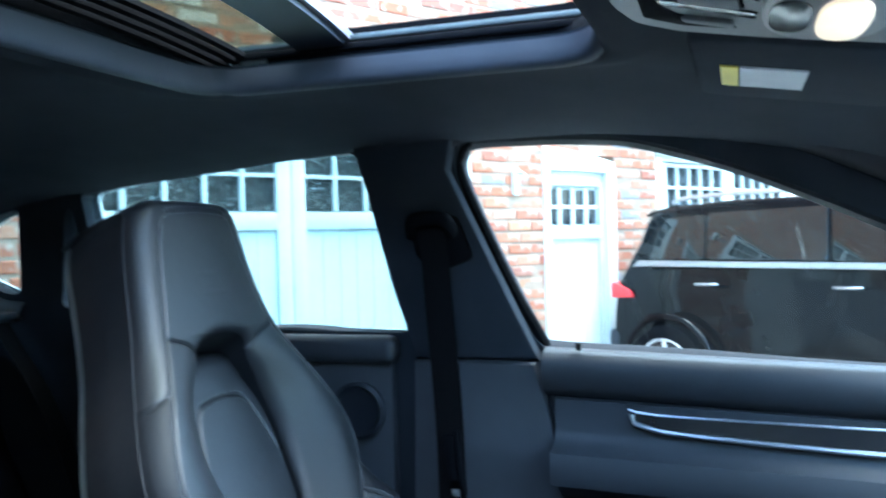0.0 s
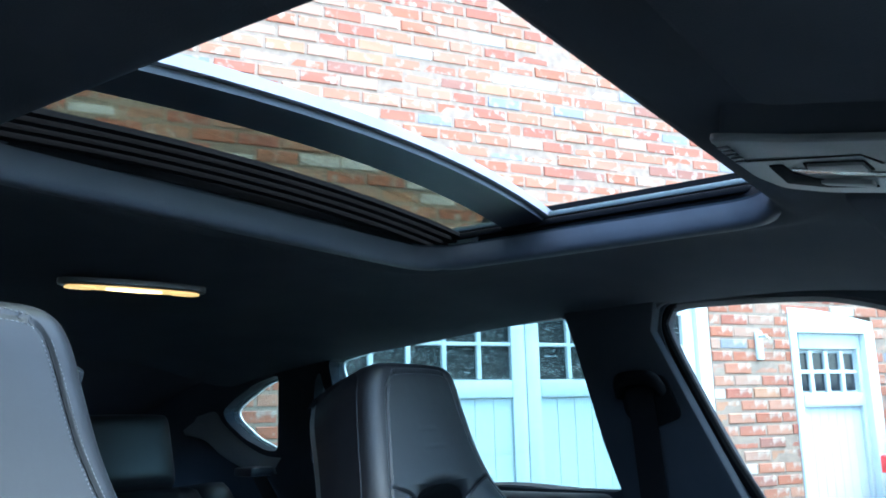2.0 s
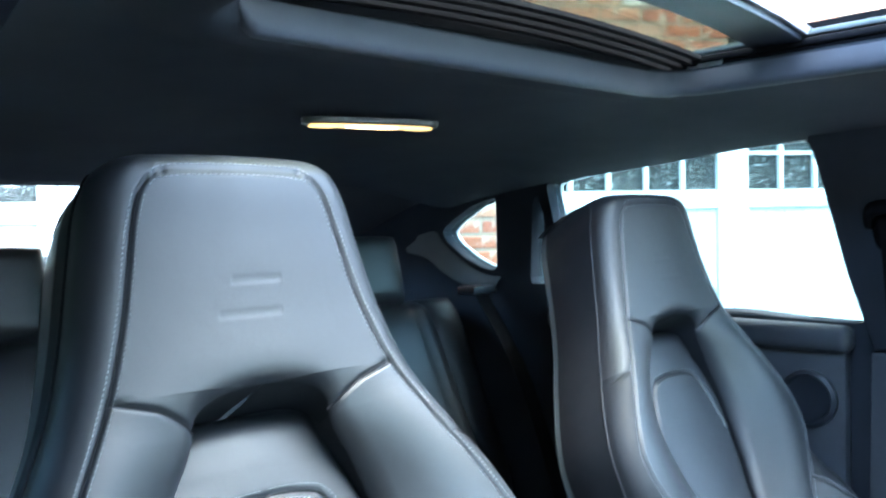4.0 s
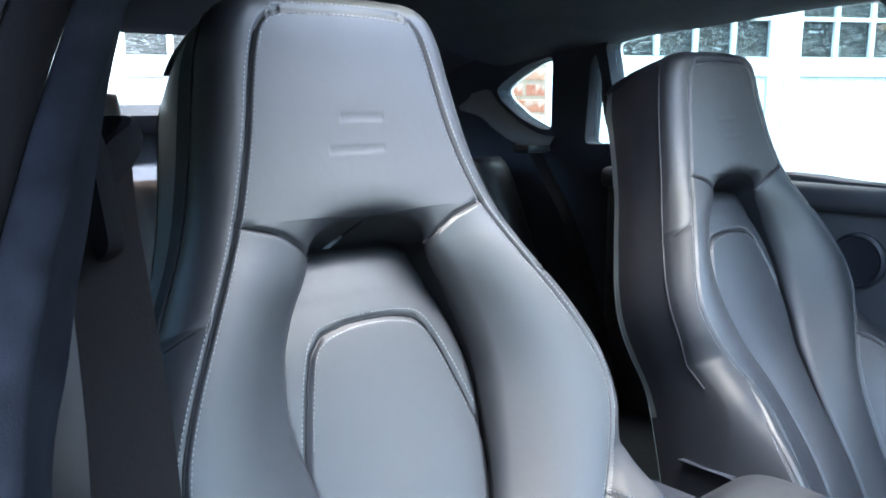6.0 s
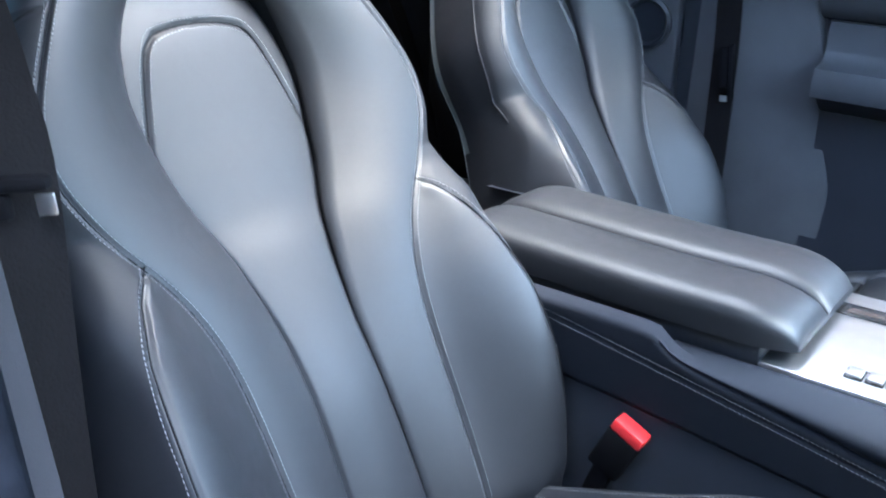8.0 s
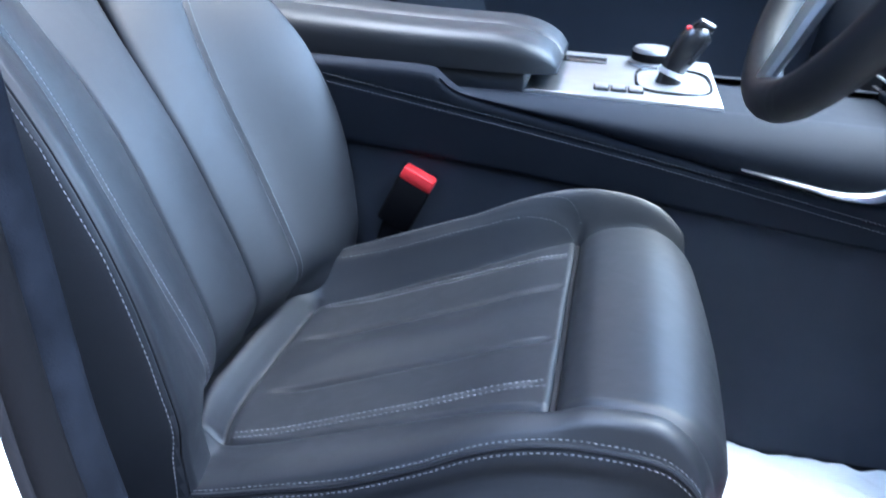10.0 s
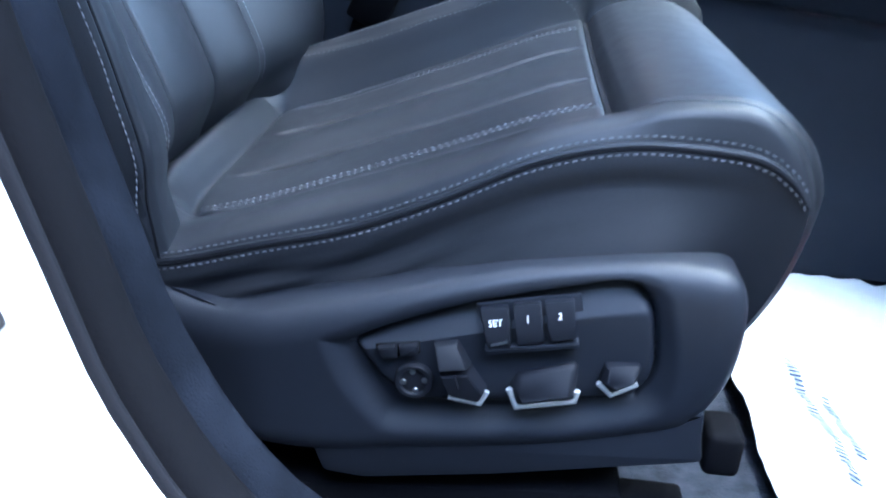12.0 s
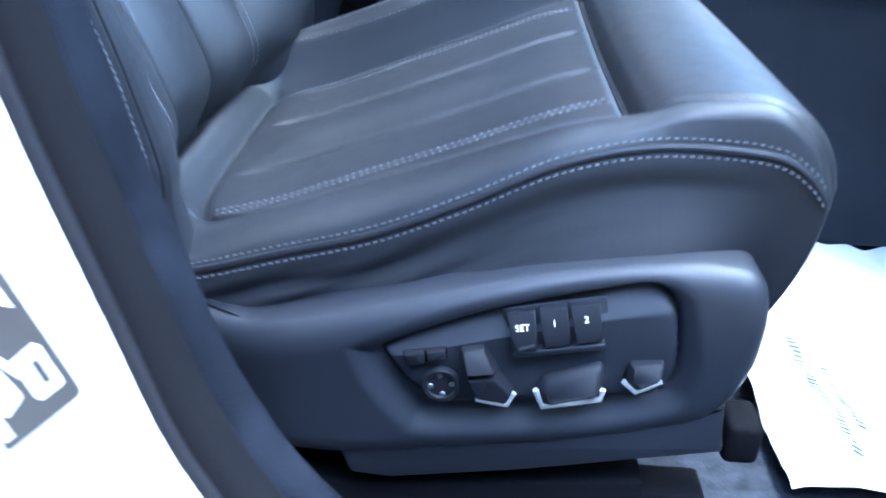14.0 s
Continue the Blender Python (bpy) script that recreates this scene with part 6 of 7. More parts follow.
dash = thing("dashboard", "dark dashboard with instrument hood", "dashboard", kind="structure")
prof = [(0.86, 0.62), (0.82, 0.80), (0.84, 0.93), (0.90, 1.02), (1.02, 1.06), (1.35, 1.06), (1.35, 0.55), (1.0, 0.52)]
plate("dashboard_body", prof[::-1], 1.54, PLASTIC, dash, Matrix.Translation((0, 0.77, 0)) @ XZ, 0.02)

stack = thing("climate_panel", "black climate control panel with silver-edged keys", "control panel")
stack_turn = Matrix.Rotation(radians(-8), 3, "Y")
box("panel_body", (0.815, 0.02, 0.865), (0.03, 0.30, 0.115), PLASTIC_GLOSS, stack, 0.006, rot=stack_turn)
for r in range(3):
    for k in range(7):
        y, z = -0.10 + k * 0.040, 0.832 + r * 0.033
        cap = box("key", (0.797 + 0.14 * (z - 0.865), y, z), (0.008, 0.034, 0.022), PLASTIC, stack, 0.002, rot=stack_turn)
        box("key_edge", (0.7925 + 0.14 * (z - 0.865), y, z - 0.009), (0.004, 0.030, 0.0035), CHROME, cap, 0.001, "bright edge", rot=stack_turn)

hood = []
for y in np.linspace(-0.21, 0.21, 22):
    k = math.sqrt(max(0.0, 1 - (y / 0.215) ** 2))
    hood.append([(0.855 + 0.03 * (1 - k), y - 0.41, 1.00), (0.835 + 0.03 * (1 - k), y - 0.41, 1.035 + 0.075 * k), (0.90, y - 0.41, 1.045 + 0.085 * k), (1.02, y - 0.41, 1.055 + 0.06 * k), (1.16, y - 0.41, 1.055)])
mesh_part("instrument_hood", [v for r in hood for v in r], [(i * 5 + j, i * 5 + j + 1, i * 5 + j + 6, i * 5 + j + 5) for i in range(21) for j in range(4)], PLASTIC, dash, "padded hood over the instruments")
ws_m = Matrix.Translation((1.34, 0, 1.03)) @ Matrix(((0, -0.80, 0.60, 0), (1, 0, 0, 0), (0, 0.60, 0.80, 0), (0, 0, 0, 1)))
screen = plate("window_9", [(-0.76, 0.0), (0.76, 0.0), (0.66, 0.80), (-0.66, 0.80)], 0.005, GLASS_CLEAR, None, ws_m)
tagged(screen, "sloping windscreen pane of the car", "window", kind="structure")

wheel = thing("steering_wheel", "black leather steering wheel with silver spokes", "steering wheel")
wc = Matrix.Translation((0.634, -0.41, 1.086)) @ pose(0, 0, 0, 0, -65, 0)
rim = [wc @ Vector((0.185 * math.cos(a), 0.185 * math.sin(a), 0)) for a in np.linspace(0, 2 * math.pi, 65)]
tube("rim", rim, 0.0165, LEATHER_DULL, wheel, 14, up=(0.9, 0, 0.42))
bm = bmesh.new()
lathe(bm, [(0.075, -0.03), (0.085, 0.0), (0.075, 0.025), (0.04, 0.035), (0.002, 0.036)], wc, 28)
part("hub", bm, PLASTIC, wheel)
for a in (0, 180, 262, 278):
    p0, p1 = (wc @ Vector((r * math.cos(radians(a)), r * math.sin(radians(a)), 0.008)) for r in (0.07, 0.178))
    tube("spoke", [p0, p1], [0.02, 0.012], ALU, wheel, 10, 0.5, up=(0.9, 0, 0.42))
tube("column", [(0.67, -0.41, 1.070), (0.95, -0.41, 0.94)], 0.045, PLASTIC, wheel, 16)

# ---------------------------------------------------------------- passenger door and pillars
door = thing("door_panel", "dark leather car door lining with silver trim strip", "car door")


def lining(name, x0, x1, rows, mat, label=""):
    """A moulded band along the door: rows of (height at rear, height at front, distance in from the shell)."""
    V, Fs = [], []
    xs = np.linspace(x0, x1, 40)
    m = len(rows)
    for x in xs:
        t = (x - x0) / (x1 - x0)
        for z0, z1, d in rows:
            V.append((x, Y_IN - d, z0 + (z1 - z0) * t))
    Fs = [(i * m + k, i * m + k + 1, i * m + m + k + 1, i * m + m + k) for i in range(len(xs) - 1) for k in range(m - 1)]
    return mesh_part(name, V, Fs, mat, door, label, angle=50)


lining("upper_pad", 0.105, 1.02, [(1.190, 1.150, -0.01), (1.192, 1.152, 0.02), (1.186, 1.146, 0.042), (1.165, 1.125, 0.055), (1.13, 1.09, 0.050), (1.115, 1.075, 0.03)], DOOR_HIDE, "padded leather upper door trim")
lining("middle_panel", 0.125, 1.02, [(1.112, 1.078, 0.03), (1.11, 1.074, 0.042), (1.06, 1.03, 0.045), (1.04, 1.01, 0.055), (1.03, 1.00, 0.09), (1.00, 0.97, 0.10), (0.98, 0.95, 0.095)], DOOR_HIDE)
lining("lower_panel", 0.135, 1.02, [(0.98, 0.95, 0.095), (0.95, 0.92, 0.05), (0.80, 0.78, 0.04), (0.60, 0.60, 0.05), (0.45, 0.45, 0.06)], PLASTIC)
top = smooth_line([(0.245, 0.730, 1.098), (0.30, 0.728, 1.090), (0.6, 0.728, 1.082), (1.0, 0.728, 1.072)], 30)
low = smooth_line([(0.25, 0.728, 1.090), (0.29, 0.726, 1.066), (0.6, 0.724, 1.046), (1.0, 0.724, 1.030)], 30)
V = [tuple(p) for p in top] + [tuple(p) for p in low]
mesh_part("decor_panel", V, [(i, i + 1, 31 + i, 30 + i) for i in range(29)], PLASTIC_GLOSS, door, "dark patterned decor panel")
tube("silver_strip", low, 0.0045, ALU, door, 8, label="bright silver trim strip")
tube("silver_strip", top, 0.0018, ALU, door, 6)
box("lock_pin", (0.165, 0.745, 1.196), (0.010, 0.010, 0.014), PLASTIC_GLOSS, door, 0.003)

rear_door = thing("rear_door_panel", "dark rear door lining with loudspeaker", "car door")
box("door_lining", (-0.50, 0.765, 0.88), (0.66, 0.03, 0.64), DOOR_HIDE, rear_door, 0.012)
box("upper_pad", (-0.50, 0.755, 1.185), (0.68, 0.05, 0.05), DOOR_HIDE, rear_door, 0.018, segs=3)
bm = bmesh.new()
lathe(bm, [(0.052, 0), (0.052, 0.008), (0.045, 0.012), (0.040, 0.006), (0.001, 0.004)], Matrix.Translation((-0.235, 0.748, 1.075)) @ pose(0, 0, 0, 90, 0, 0), 32)
part("loudspeaker_ring", bm, PLASTIC, rear_door, "round loudspeaker grille")


def b_pillar(flip, front_off=0.0):
    p = thing("b_pillar", "dark padded door pillar trim with seat belt guide", "pillar")
    up = [(-0.24, 1.55), (-0.05, 1.555), (-0.06, 1.50), (0.02, 1.33), (0.098, 1.17), (-0.125, 1.17), (-0.17, 1.30), (-0.215, 1.47)]
    lo = [(-0.125, 1.168), (0.092, 1.168), (0.155, 0.93), (0.175, 0.80), (0.19, 0.55), (0.0, 0.45), (-0.14, 0.45)]
    if flip < 0:
        up = [(-0.24, 1.55), (-0.08, 1.555), (-0.09, 1.50), (-0.04, 1.33), (0.04, 1.17), (-0.125, 1.17), (-0.17, 1.30), (-0.215, 1.47)]
        lo = [(-0.125, 1.168), (0.045, 1.168), (0.09, 0.93), (0.11, 0.80), (0.12, 0.55), (0.0, 0.45), (-0.14, 0.45)]
    m = Matrix.Translation((0, flip * (Y_IN + 0.005), 0)) @ (XZ if flip > 0 else XZ @ Matrix.Diagonal((1, 1, -1, 1)))
    plate("upper_trim", up[::-1], 0.035, HEADLINER, p, m, 0.01)
    plate("lower_trim", lo[::-1], 0.05, PILLAR_GREY if flip > 0 else TRIM_GREY, p, m, 0.012, "grey moulded lower pillar trim")
    if flip < 0:
        return p
    seal = smooth_line([(0.30, 1.552), (0.05, 1.566), (-0.025, 1.556), (-0.048, 1.53), (-0.052, 1.50), (-0.01, 1.40), (0.05, 1.275), (0.100, 1.185), (0.16, 1.03), (0.212, 0.876), (0.236, 0.78), (0.252, 0.70)], 60)
    tube("door_seal", [(x, flip * 0.795, z) for x, z in seal], 0.011, RUBBER, p, 10, up=(0, 1, 0))
    tube("door_seal_inner", [(x - 0.022, flip * 0.770, z - 0.004) for x, z in seal[14:]], 0.008, TRIM_GREY, p, 8, up=(0, 1, 0))
    return p


b_pillar(1)
b_pillar(-1)


def seat_belt(flip, path, tongue, turn, label, face=(0, 1, 0), spin=0):
    belt = thing("seat_belt", label, "seat belt", "front seat belts")
    gx, gy, gz = path[0]
    plate("guide_surround", round_outline([(gx - 0.045, gz + 0.012), (gx + 0.045, gz + 0.022), (gx + 0.075, gz - 0.055), (gx + 0.02, gz - 0.075), (gx - 0.03, gz - 0.055)], 0.015, 4)[::-1], 0.012, RUBBER, belt,
          Matrix.Translation((0, gy + flip * 0.020, 0)) @ (XZ if flip > 0 else XZ @ Matrix.Diagonal((1, 1, -1, 1))), 0.004)
    tube("guide_loop", smooth_line([(gx - 0.040, gy + flip * 0.012, gz - 0.012), (gx - 0.030, gy - flip * 0.012, gz + 0.010), (gx, gy - flip * 0.016, gz + 0.016), (gx + 0.030, gy - flip * 0.012, gz + 0.012),
                                    (gx + 0.040, gy + flip * 0.012, gz - 0.010)], 20), 0.010, RUBBER, belt, 10, 1.3)
    V, Fs = [], []
    pts = smooth_line(path, 40)
    for i, p in enumerate(pts):
        dd = pts[min(i + 1, 39)] - pts[max(i - 1, 0)]
        side = np.cross(dd, face)
        side /= max(1e-6, np.linalg.norm(side))
        side = -side if side[0] < 0 else side
        for w, o in ((-0.0238, 0.0), (0.0, -0.0008), (0.0238, 0.0), (0.0238, 0.0014), (-0.0238, 0.0014)):
            q = p + side * w + np.array(face) * (o + 0.002 * math.sin(w * 60))
            V.append(tuple(q))
    for i in range(39):
        for j in range(5):
            Fs.append((i * 5 + j, i * 5 + (j + 1) % 5, i * 5 + 5 + (j + 1) % 5, i * 5 + 5 + j))
    mesh_part("webbing", V, Fs, BELT, belt, "black woven webbing", angle=30)
    r = Matrix.Rotation(radians(spin), 3, "Z") @ Matrix.Rotation(radians(turn), 3, "Y")
    at = Vector(tongue)
    t = box("belt_tongue", at, (0.110, 0.014, 0.010), RUBBER, belt, 0.004, rot=r)
    box("tongue_body", at + r @ Vector((-0.010, 0, -0.014)), (0.078, 0.010, 0.018), RUBBER, t, 0.004, rot=r)
    box("metal_plate", at + r @ Vector((0.050, -0.001, -0.014)), (0.012, 0.003, 0.014), STEEL, t, 0.001, rot=r)
    return belt


seat_belt(1, [(-0.087, 0.736, 1.400), (-0.075, 0.724, 1.335), (-0.065, 0.722, 1.20), (-0.056, 0.722, 1.06), (-0.053, 0.722, 0.90), (-0.05, 0.722, 0.55)], (-0.035, 0.712, 1.000), 84, "black seat belt hanging by the passenger pillar")
seat_belt(-1, [(-0.165, -0.650, 1.335), (-0.143, -0.657, 1.298), (-0.085, -0.672, 1.243), (-0.02, -0.690, 1.18), (0.04, -0.712, 1.12), (0.075, -0.735, 0.95), (0.09, -0.745, 0.55)], (0.036, -0.746, 1.124), -4,
          "black seat belt hanging by the driver pillar", (0.95, -0.10, 0.30), 43)

# ---------------------------------------------------------------- overhead console, visor, mirror side
over = thing("overhead_console", "grey overhead console with reading lights and switches", "overhead console")
GREY_PLASTIC = material("light_grey_plastic", (0.075, 0.079, 0.082), 0.5, bump=0.2, bump_scale=800)
SILVER_PLASTIC = material("silver_grey_plastic", (0.18, 0.18, 0.185), 0.4, bump=0.1, bump_scale=900)
dn = Matrix.Translation((0.318, 0, 1.578)) @ pose(0, 0, 0, 0, 8.4, 0) @ Matrix.Diagonal((1, 1, -1, 1))
lower = dn @ Matrix.Translation((0, 0, 0.018))
SHELL_EDGE = [(0.011, -0.110), (0.009, -0.050), (0.011, 0.027), (0.023, 0.079), (0.058, 0.104), (0.122, 0.114), (0.275, 0.116), (0.275, -0.080), (0.134, -0.081), (0.072, -0.090)]
plate("console_shell", round_outline(SHELL_EDGE, 0.012, 5), 0.006, GREY_PLASTIC, over, dn @ Matrix.Translation((0, 0, 0.012)), 0.0025, "grey moulded shell", segs=3)
plate("console_collar", round_outline([(0.143 + (x - 0.143) * 0.96, 0.01 + (y - 0.01) * 0.96) for x, y in SHELL_EDGE], 0.012, 5), 0.025, HEADLINER, over, dn @ Matrix.Translation((0, 0, -0.0128)), 0.0, "dark fabric collar above the shell")
for k in range(5):
    plate("vent_rib", [(0.012, -0.086 + 0.012 * k), (0.021, -0.090 + 0.012 * k), (0.022, -0.085 + 0.012 * k), (0.013, -0.081 + 0.012 * k)], 0.0015, PLASTIC, over, lower)
plate("recess_line", [(0.018, -0.038), (0.018, -0.034), (0.109, -0.040), (0.109, -0.043)], 0.0008, RUBBER, over, lower, label="dark moulded line")
plate("recess_line", [(0.109, -0.043), (0.109, -0.040), (0.119, -0.010), (0.122, -0.011)], 0.0008, RUBBER, over, lower)
plate("switch_recess", round_outline([(0.034, -0.019), (0.046, -0.021), (0.048, 0.010), (0.060, 0.036), (0.105, 0.072), (0.106, 0.079), (0.063, 0.074), (0.033, 0.052)], 0.004, 3), 0.0012, RUBBER, over, lower, 0.0004, "dark switch recess")
plate("switch_gap", round_outline([(0.050, -0.007), (0.122, 0.024), (0.120, 0.044), (0.049, 0.008)], 0.003, 3), 0.0010, PLASTIC_GLOSS, over, lower, 0.0003)
plate("switch_frame", round_outline([(0.062, -0.024), (0.109, -0.024), (0.112, 0.013), (0.061, -0.004)], 0.004, 3), 0.0008, RUBBER, over, lower, 0.0003)
plate("rocker_switch", round_outline([(0.065, -0.021), (0.107, -0.021), (0.109, 0.009), (0.064, -0.006)], 0.003, 3), 0.0035, GREY_PLASTIC, over, lower, 0.001)
plate("rocker_switch", round_outline([(0.063, 0.040), (0.104, 0.052), (0.105, 0.068), (0.066, 0.052)], 0.004, 3), 0.0040, GREY_PLASTIC, over, lower, 0.001)
plate("lens_bezel", oval(0.168, 0.004, 0.044, 0.080, 2.6), 0.007, SILVER_PLASTIC, over, lower, 0.003, "silver grey bezel round the lens")
plate("dark_lens", oval(0.144, 0.006, 0.015, 0.046, 2.6), 0.0015, PLASTIC_GLOSS, over, lower @ Matrix.Translation((0, 0, 0.007)), 0.0005, "dark unlit lens")
LAMP_WHITE = material("lit_reading_lens", (0.9, 0.85, 0.75), 0.3)
LAMP_WHITE.node_tree.nodes["Principled BSDF"].inputs["Emission Color"].default_value = (1.0, 0.66, 0.38, 1)
LAMP_WHITE.node_tree.nodes["Principled BSDF"].inputs["Emission Strength"].default_value = 0.09
plate("reading_lens", oval(0.180, 0.008, 0.018, 0.060, 2.6), 0.003, LAMP_WHITE, over, lower @ Matrix.Translation((0, 0, 0.007)), 0.001, "warm lit reading lens")


def sun_visor(y0, label):
    visor = thing("sun_visor", label, "sun visor", "sun visors")
    vm = Matrix.Translation((0.485, y0, 1.546)) @ pose(0, 0, 0, 0, 9, 0)
    plate("visor_flap", round_outline([(-0.11, -0.165), (0.11, -0.165), (0.11, 0.165), (-0.11, 0.165)], 0.03, 5), 0.018, HEADLINER, visor, vm @ Matrix.Translation((0, 0, 0.009)) @ Matrix.Diagonal((1, 1, -1, 1)), 0.007, segs=3)
    return visor, vm


visor, vm = sun_visor(0.31, "dark sun visor with a small warning label")
for dx, w, mat in ((-0.0715, 0.018, material("yellow_print", (0.75, 0.62, 0.08), 0.6)), (-0.028, 0.066, material("pale_label", (0.5, 0.5, 0.52), 0.6))):
    bm = bmesh.new()
    add_box(bm, (dx, 0.008, -0.0105), (w, 0.113, 0.002))
    bmesh.ops.transform(bm, matrix=vm, verts=bm.verts)
    part("warning_label", bm, mat, visor, "pale printed warning label")
sun_visor(-0.335, "plain dark sun visor folded up over the driver place")

# ---------------------------------------------------------------- rear bench
bench = thing("rear_bench", "black leather rear bench with outer headrests", "rear seat")
def pad(name, x0, y0, z0, wide, high, thick, lean_deg, mat, grooves=(), crown=0.02, n=(28, 34)):
    """A stuffed pad standing on (x0, y0, z0), leaning back, with sewn grooves across its width."""
    rows, cols = n
    V, Fs = [], []
    r = Matrix.Rotation(radians(-lean_deg), 3, "Y")
    for side_x in (1, -1):
        for i in range(rows):
            v = i / (rows - 1)
            for j in range(cols):
                u = -1 + 2 * j / (cols - 1)
                fall = (max(0, 1 - abs(u) ** 6) ** 0.5) * (max(0, 1 - abs(2 * v - 1) ** 8) ** 0.5)
                t = thick / 2 * fall + (crown * (1 - u * u) * fall if side_x > 0 else 0)
                for gu in grooves:
                    t -= 0.010 * math.exp(-(((u - gu) * wide / 2) / 0.006) ** 2) * fall * (side_x > 0)
                p = r @ Vector((side_x * t, 0, v * high))
                V.append((x0 + p.x, y0 + u * wide / 2, z0 + p.z))
    for s0 in (0, 1):
        for i in range(rows - 1):
            for j in range(cols - 1):
                k = s0 * rows * cols + i * cols + j
                f = (k, k + 1, k + cols + 1, k + cols)
                Fs.append(f if s0 == 0 else f[::-1])
    return mesh_part(name, V, Fs, mat, bench, angle=60)


for y0, w, gr in ((-0.40, 0.46, (-0.62, 0.62)), (0.0, 0.32, ()), (0.40, 0.46, (-0.62, 0.62))):
    pad("bench_back", -0.88, y0, 0.66, w, 0.62, 0.14, 27, LEATHER_REAR, gr)
    box("bench_cushion", (-0.60, y0, 0.62), (0.52, w, 0.17), LEATHER_REAR, bench, 0.05, segs=4)
for sgn in (-1, 1):
    pad("shoulder_bolster", -0.98, sgn * 0.665, 0.70, 0.14, 0.56, 0.15, 24, LEATHER_REAR, (), 0.02)
    pad("rear_headrest", -1.115, sgn * 0.40, 1.215, 0.27, 0.165, 0.095, 14, LEATHER_REAR, (), 0.012)
    for yy in (-0.05, 0.05):
        tube("headrest_rod", [(-1.12, sgn * 0.40 + yy, 1.16), (-1.125, sgn * 0.40 + yy, 1.26)], 0.006, STEEL, bench, 8)
QTRIM = material("pale_grey_trim", (0.11, 0.115, 0.12), 0.7, bump=0.3, bump_scale=500, spec=0.2)
for sgn in (-1, 1):
    qt = thing("quarter_trim", "pale grey moulded ledge under the small quarter window", "trim", kind="structure")
    top = smooth_line([(-1.33, 1.375), (-1.26, 1.385), (-1.225, 1.352), (-1.15, 1.305), (-1.08, 1.277), (-1.02, 1.270)], 30)
    low = smooth_line([(-1.36, 1.340), (-1.28, 1.325), (-1.22, 1.290), (-1.15, 1.262), (-1.08, 1.250), (-1.02, 1.246)], 30)
    V = [(p[0], sgn * (Y_IN - 0.002), p[1]) for p in top] + [(p[0], sgn * (Y_IN - 0.012), p[1] * 0.6 + q[1] * 0.4) for p, q in zip(top, low)] + [(p[0], sgn * (Y_IN - 0.022), p[1]) for p in low] + [(p[0], sgn * (Y_IN - 0.016), p[1] - 0.012) for p in low]
    mesh_part("ledge", V, [(k * 30 + i, k * 30 + i + 1, k * 30 + 31 + i, k * 30 + 30 + i) for k in range(3) for i in range(29)], QTRIM, qt, angle=70)
    rb = thing("rear_seat_belt", "black rear seat belt hanging beside the bench", "seat belt", "rear seat belts")
    bp = smooth_line([(-1.02, sgn * 0.70, 1.235), (-0.90, sgn * 0.712, 1.05), (-0.80, sgn * 0.715, 0.80), (-0.76, sgn * 0.715, 0.62)], 20)
    V = []
    for p in bp:
        V += [(p[0] + 0.006, p[1] - sgn * 0.024, p[2] + 0.002), (p[0] + 0.008, p[1], p[2]), (p[0] + 0.004, p[1] + sgn * 0.024, p[2])]
    mesh_part("webbing", V, [(i * 3 + j, i * 3 + j + 1, i * 3 + j + 4, i * 3 + j + 3) for i in range(19) for j in range(2)], BELT, rb)
    box("belt_guide", (-1.03, sgn * 0.70, 1.243), (0.06, 0.075, 0.02), PLASTIC, rb, 0.006)
shelf = box("parcel_shelf", (-1.55, 0, 1.17), (0.75, 1.5, 0.03), CARPET, None, 0.008)
tagged(shelf, "black carpeted parcel shelf behind the bench", "shelf", kind="structure")

# ---------------------------------------------------------------- opened driver door
open_door = thing("driver_door", "opened car door with dark lining and white outer skin", "car door")
open_door.matrix_world = pose(1.09, -0.86, 0, 0, 0, 66)
skin_line = [(-0.02, 0.50), (-0.06, 1.02), (-0.34, 1.20), (-0.62, 1.40), (-0.88, 1.52), (-1.08, 1.55), (-1.16, 1.40), (-1.04, 1.17), (-0.92, 0.80), (-0.84, 0.56), (-0.70, 0.50)]
pane_line = [(-0.16, 1.16), (-0.40, 1.28), (-0.64, 1.44), (-0.88, 1.50), (-1.06, 1.51), (-1.11, 1.40), (-1.02, 1.18), (-0.60, 1.155)]
sheet_with_holes("door_lining", skin_line, [round_outline(pane_line, 0.02, 3)], 0.06, LEATHER_DULL, open_door, Matrix.Translation((0, -0.03, 0)) @ side_m)
sheet_with_holes("door_skin", skin_line, [round_outline(pane_line, 0.02, 3)], 0.008, WHITE_CAR, open_door, Matrix.Translation((0, -0.042, 0)) @ side_m)
dp = plate("window_pane", round_outline(pane_line, 0.02, 3), 0.004, GLASS_CLEAR, open_door, Matrix.Translation((0, -0.005, 0)) @ side_m)
dp.visible_shadow = False
box("door_armrest", (-0.52, 0.058, 0.93), (0.62, 0.06, 0.06), LEATHER_DULL, open_door, 0.02, segs=3)

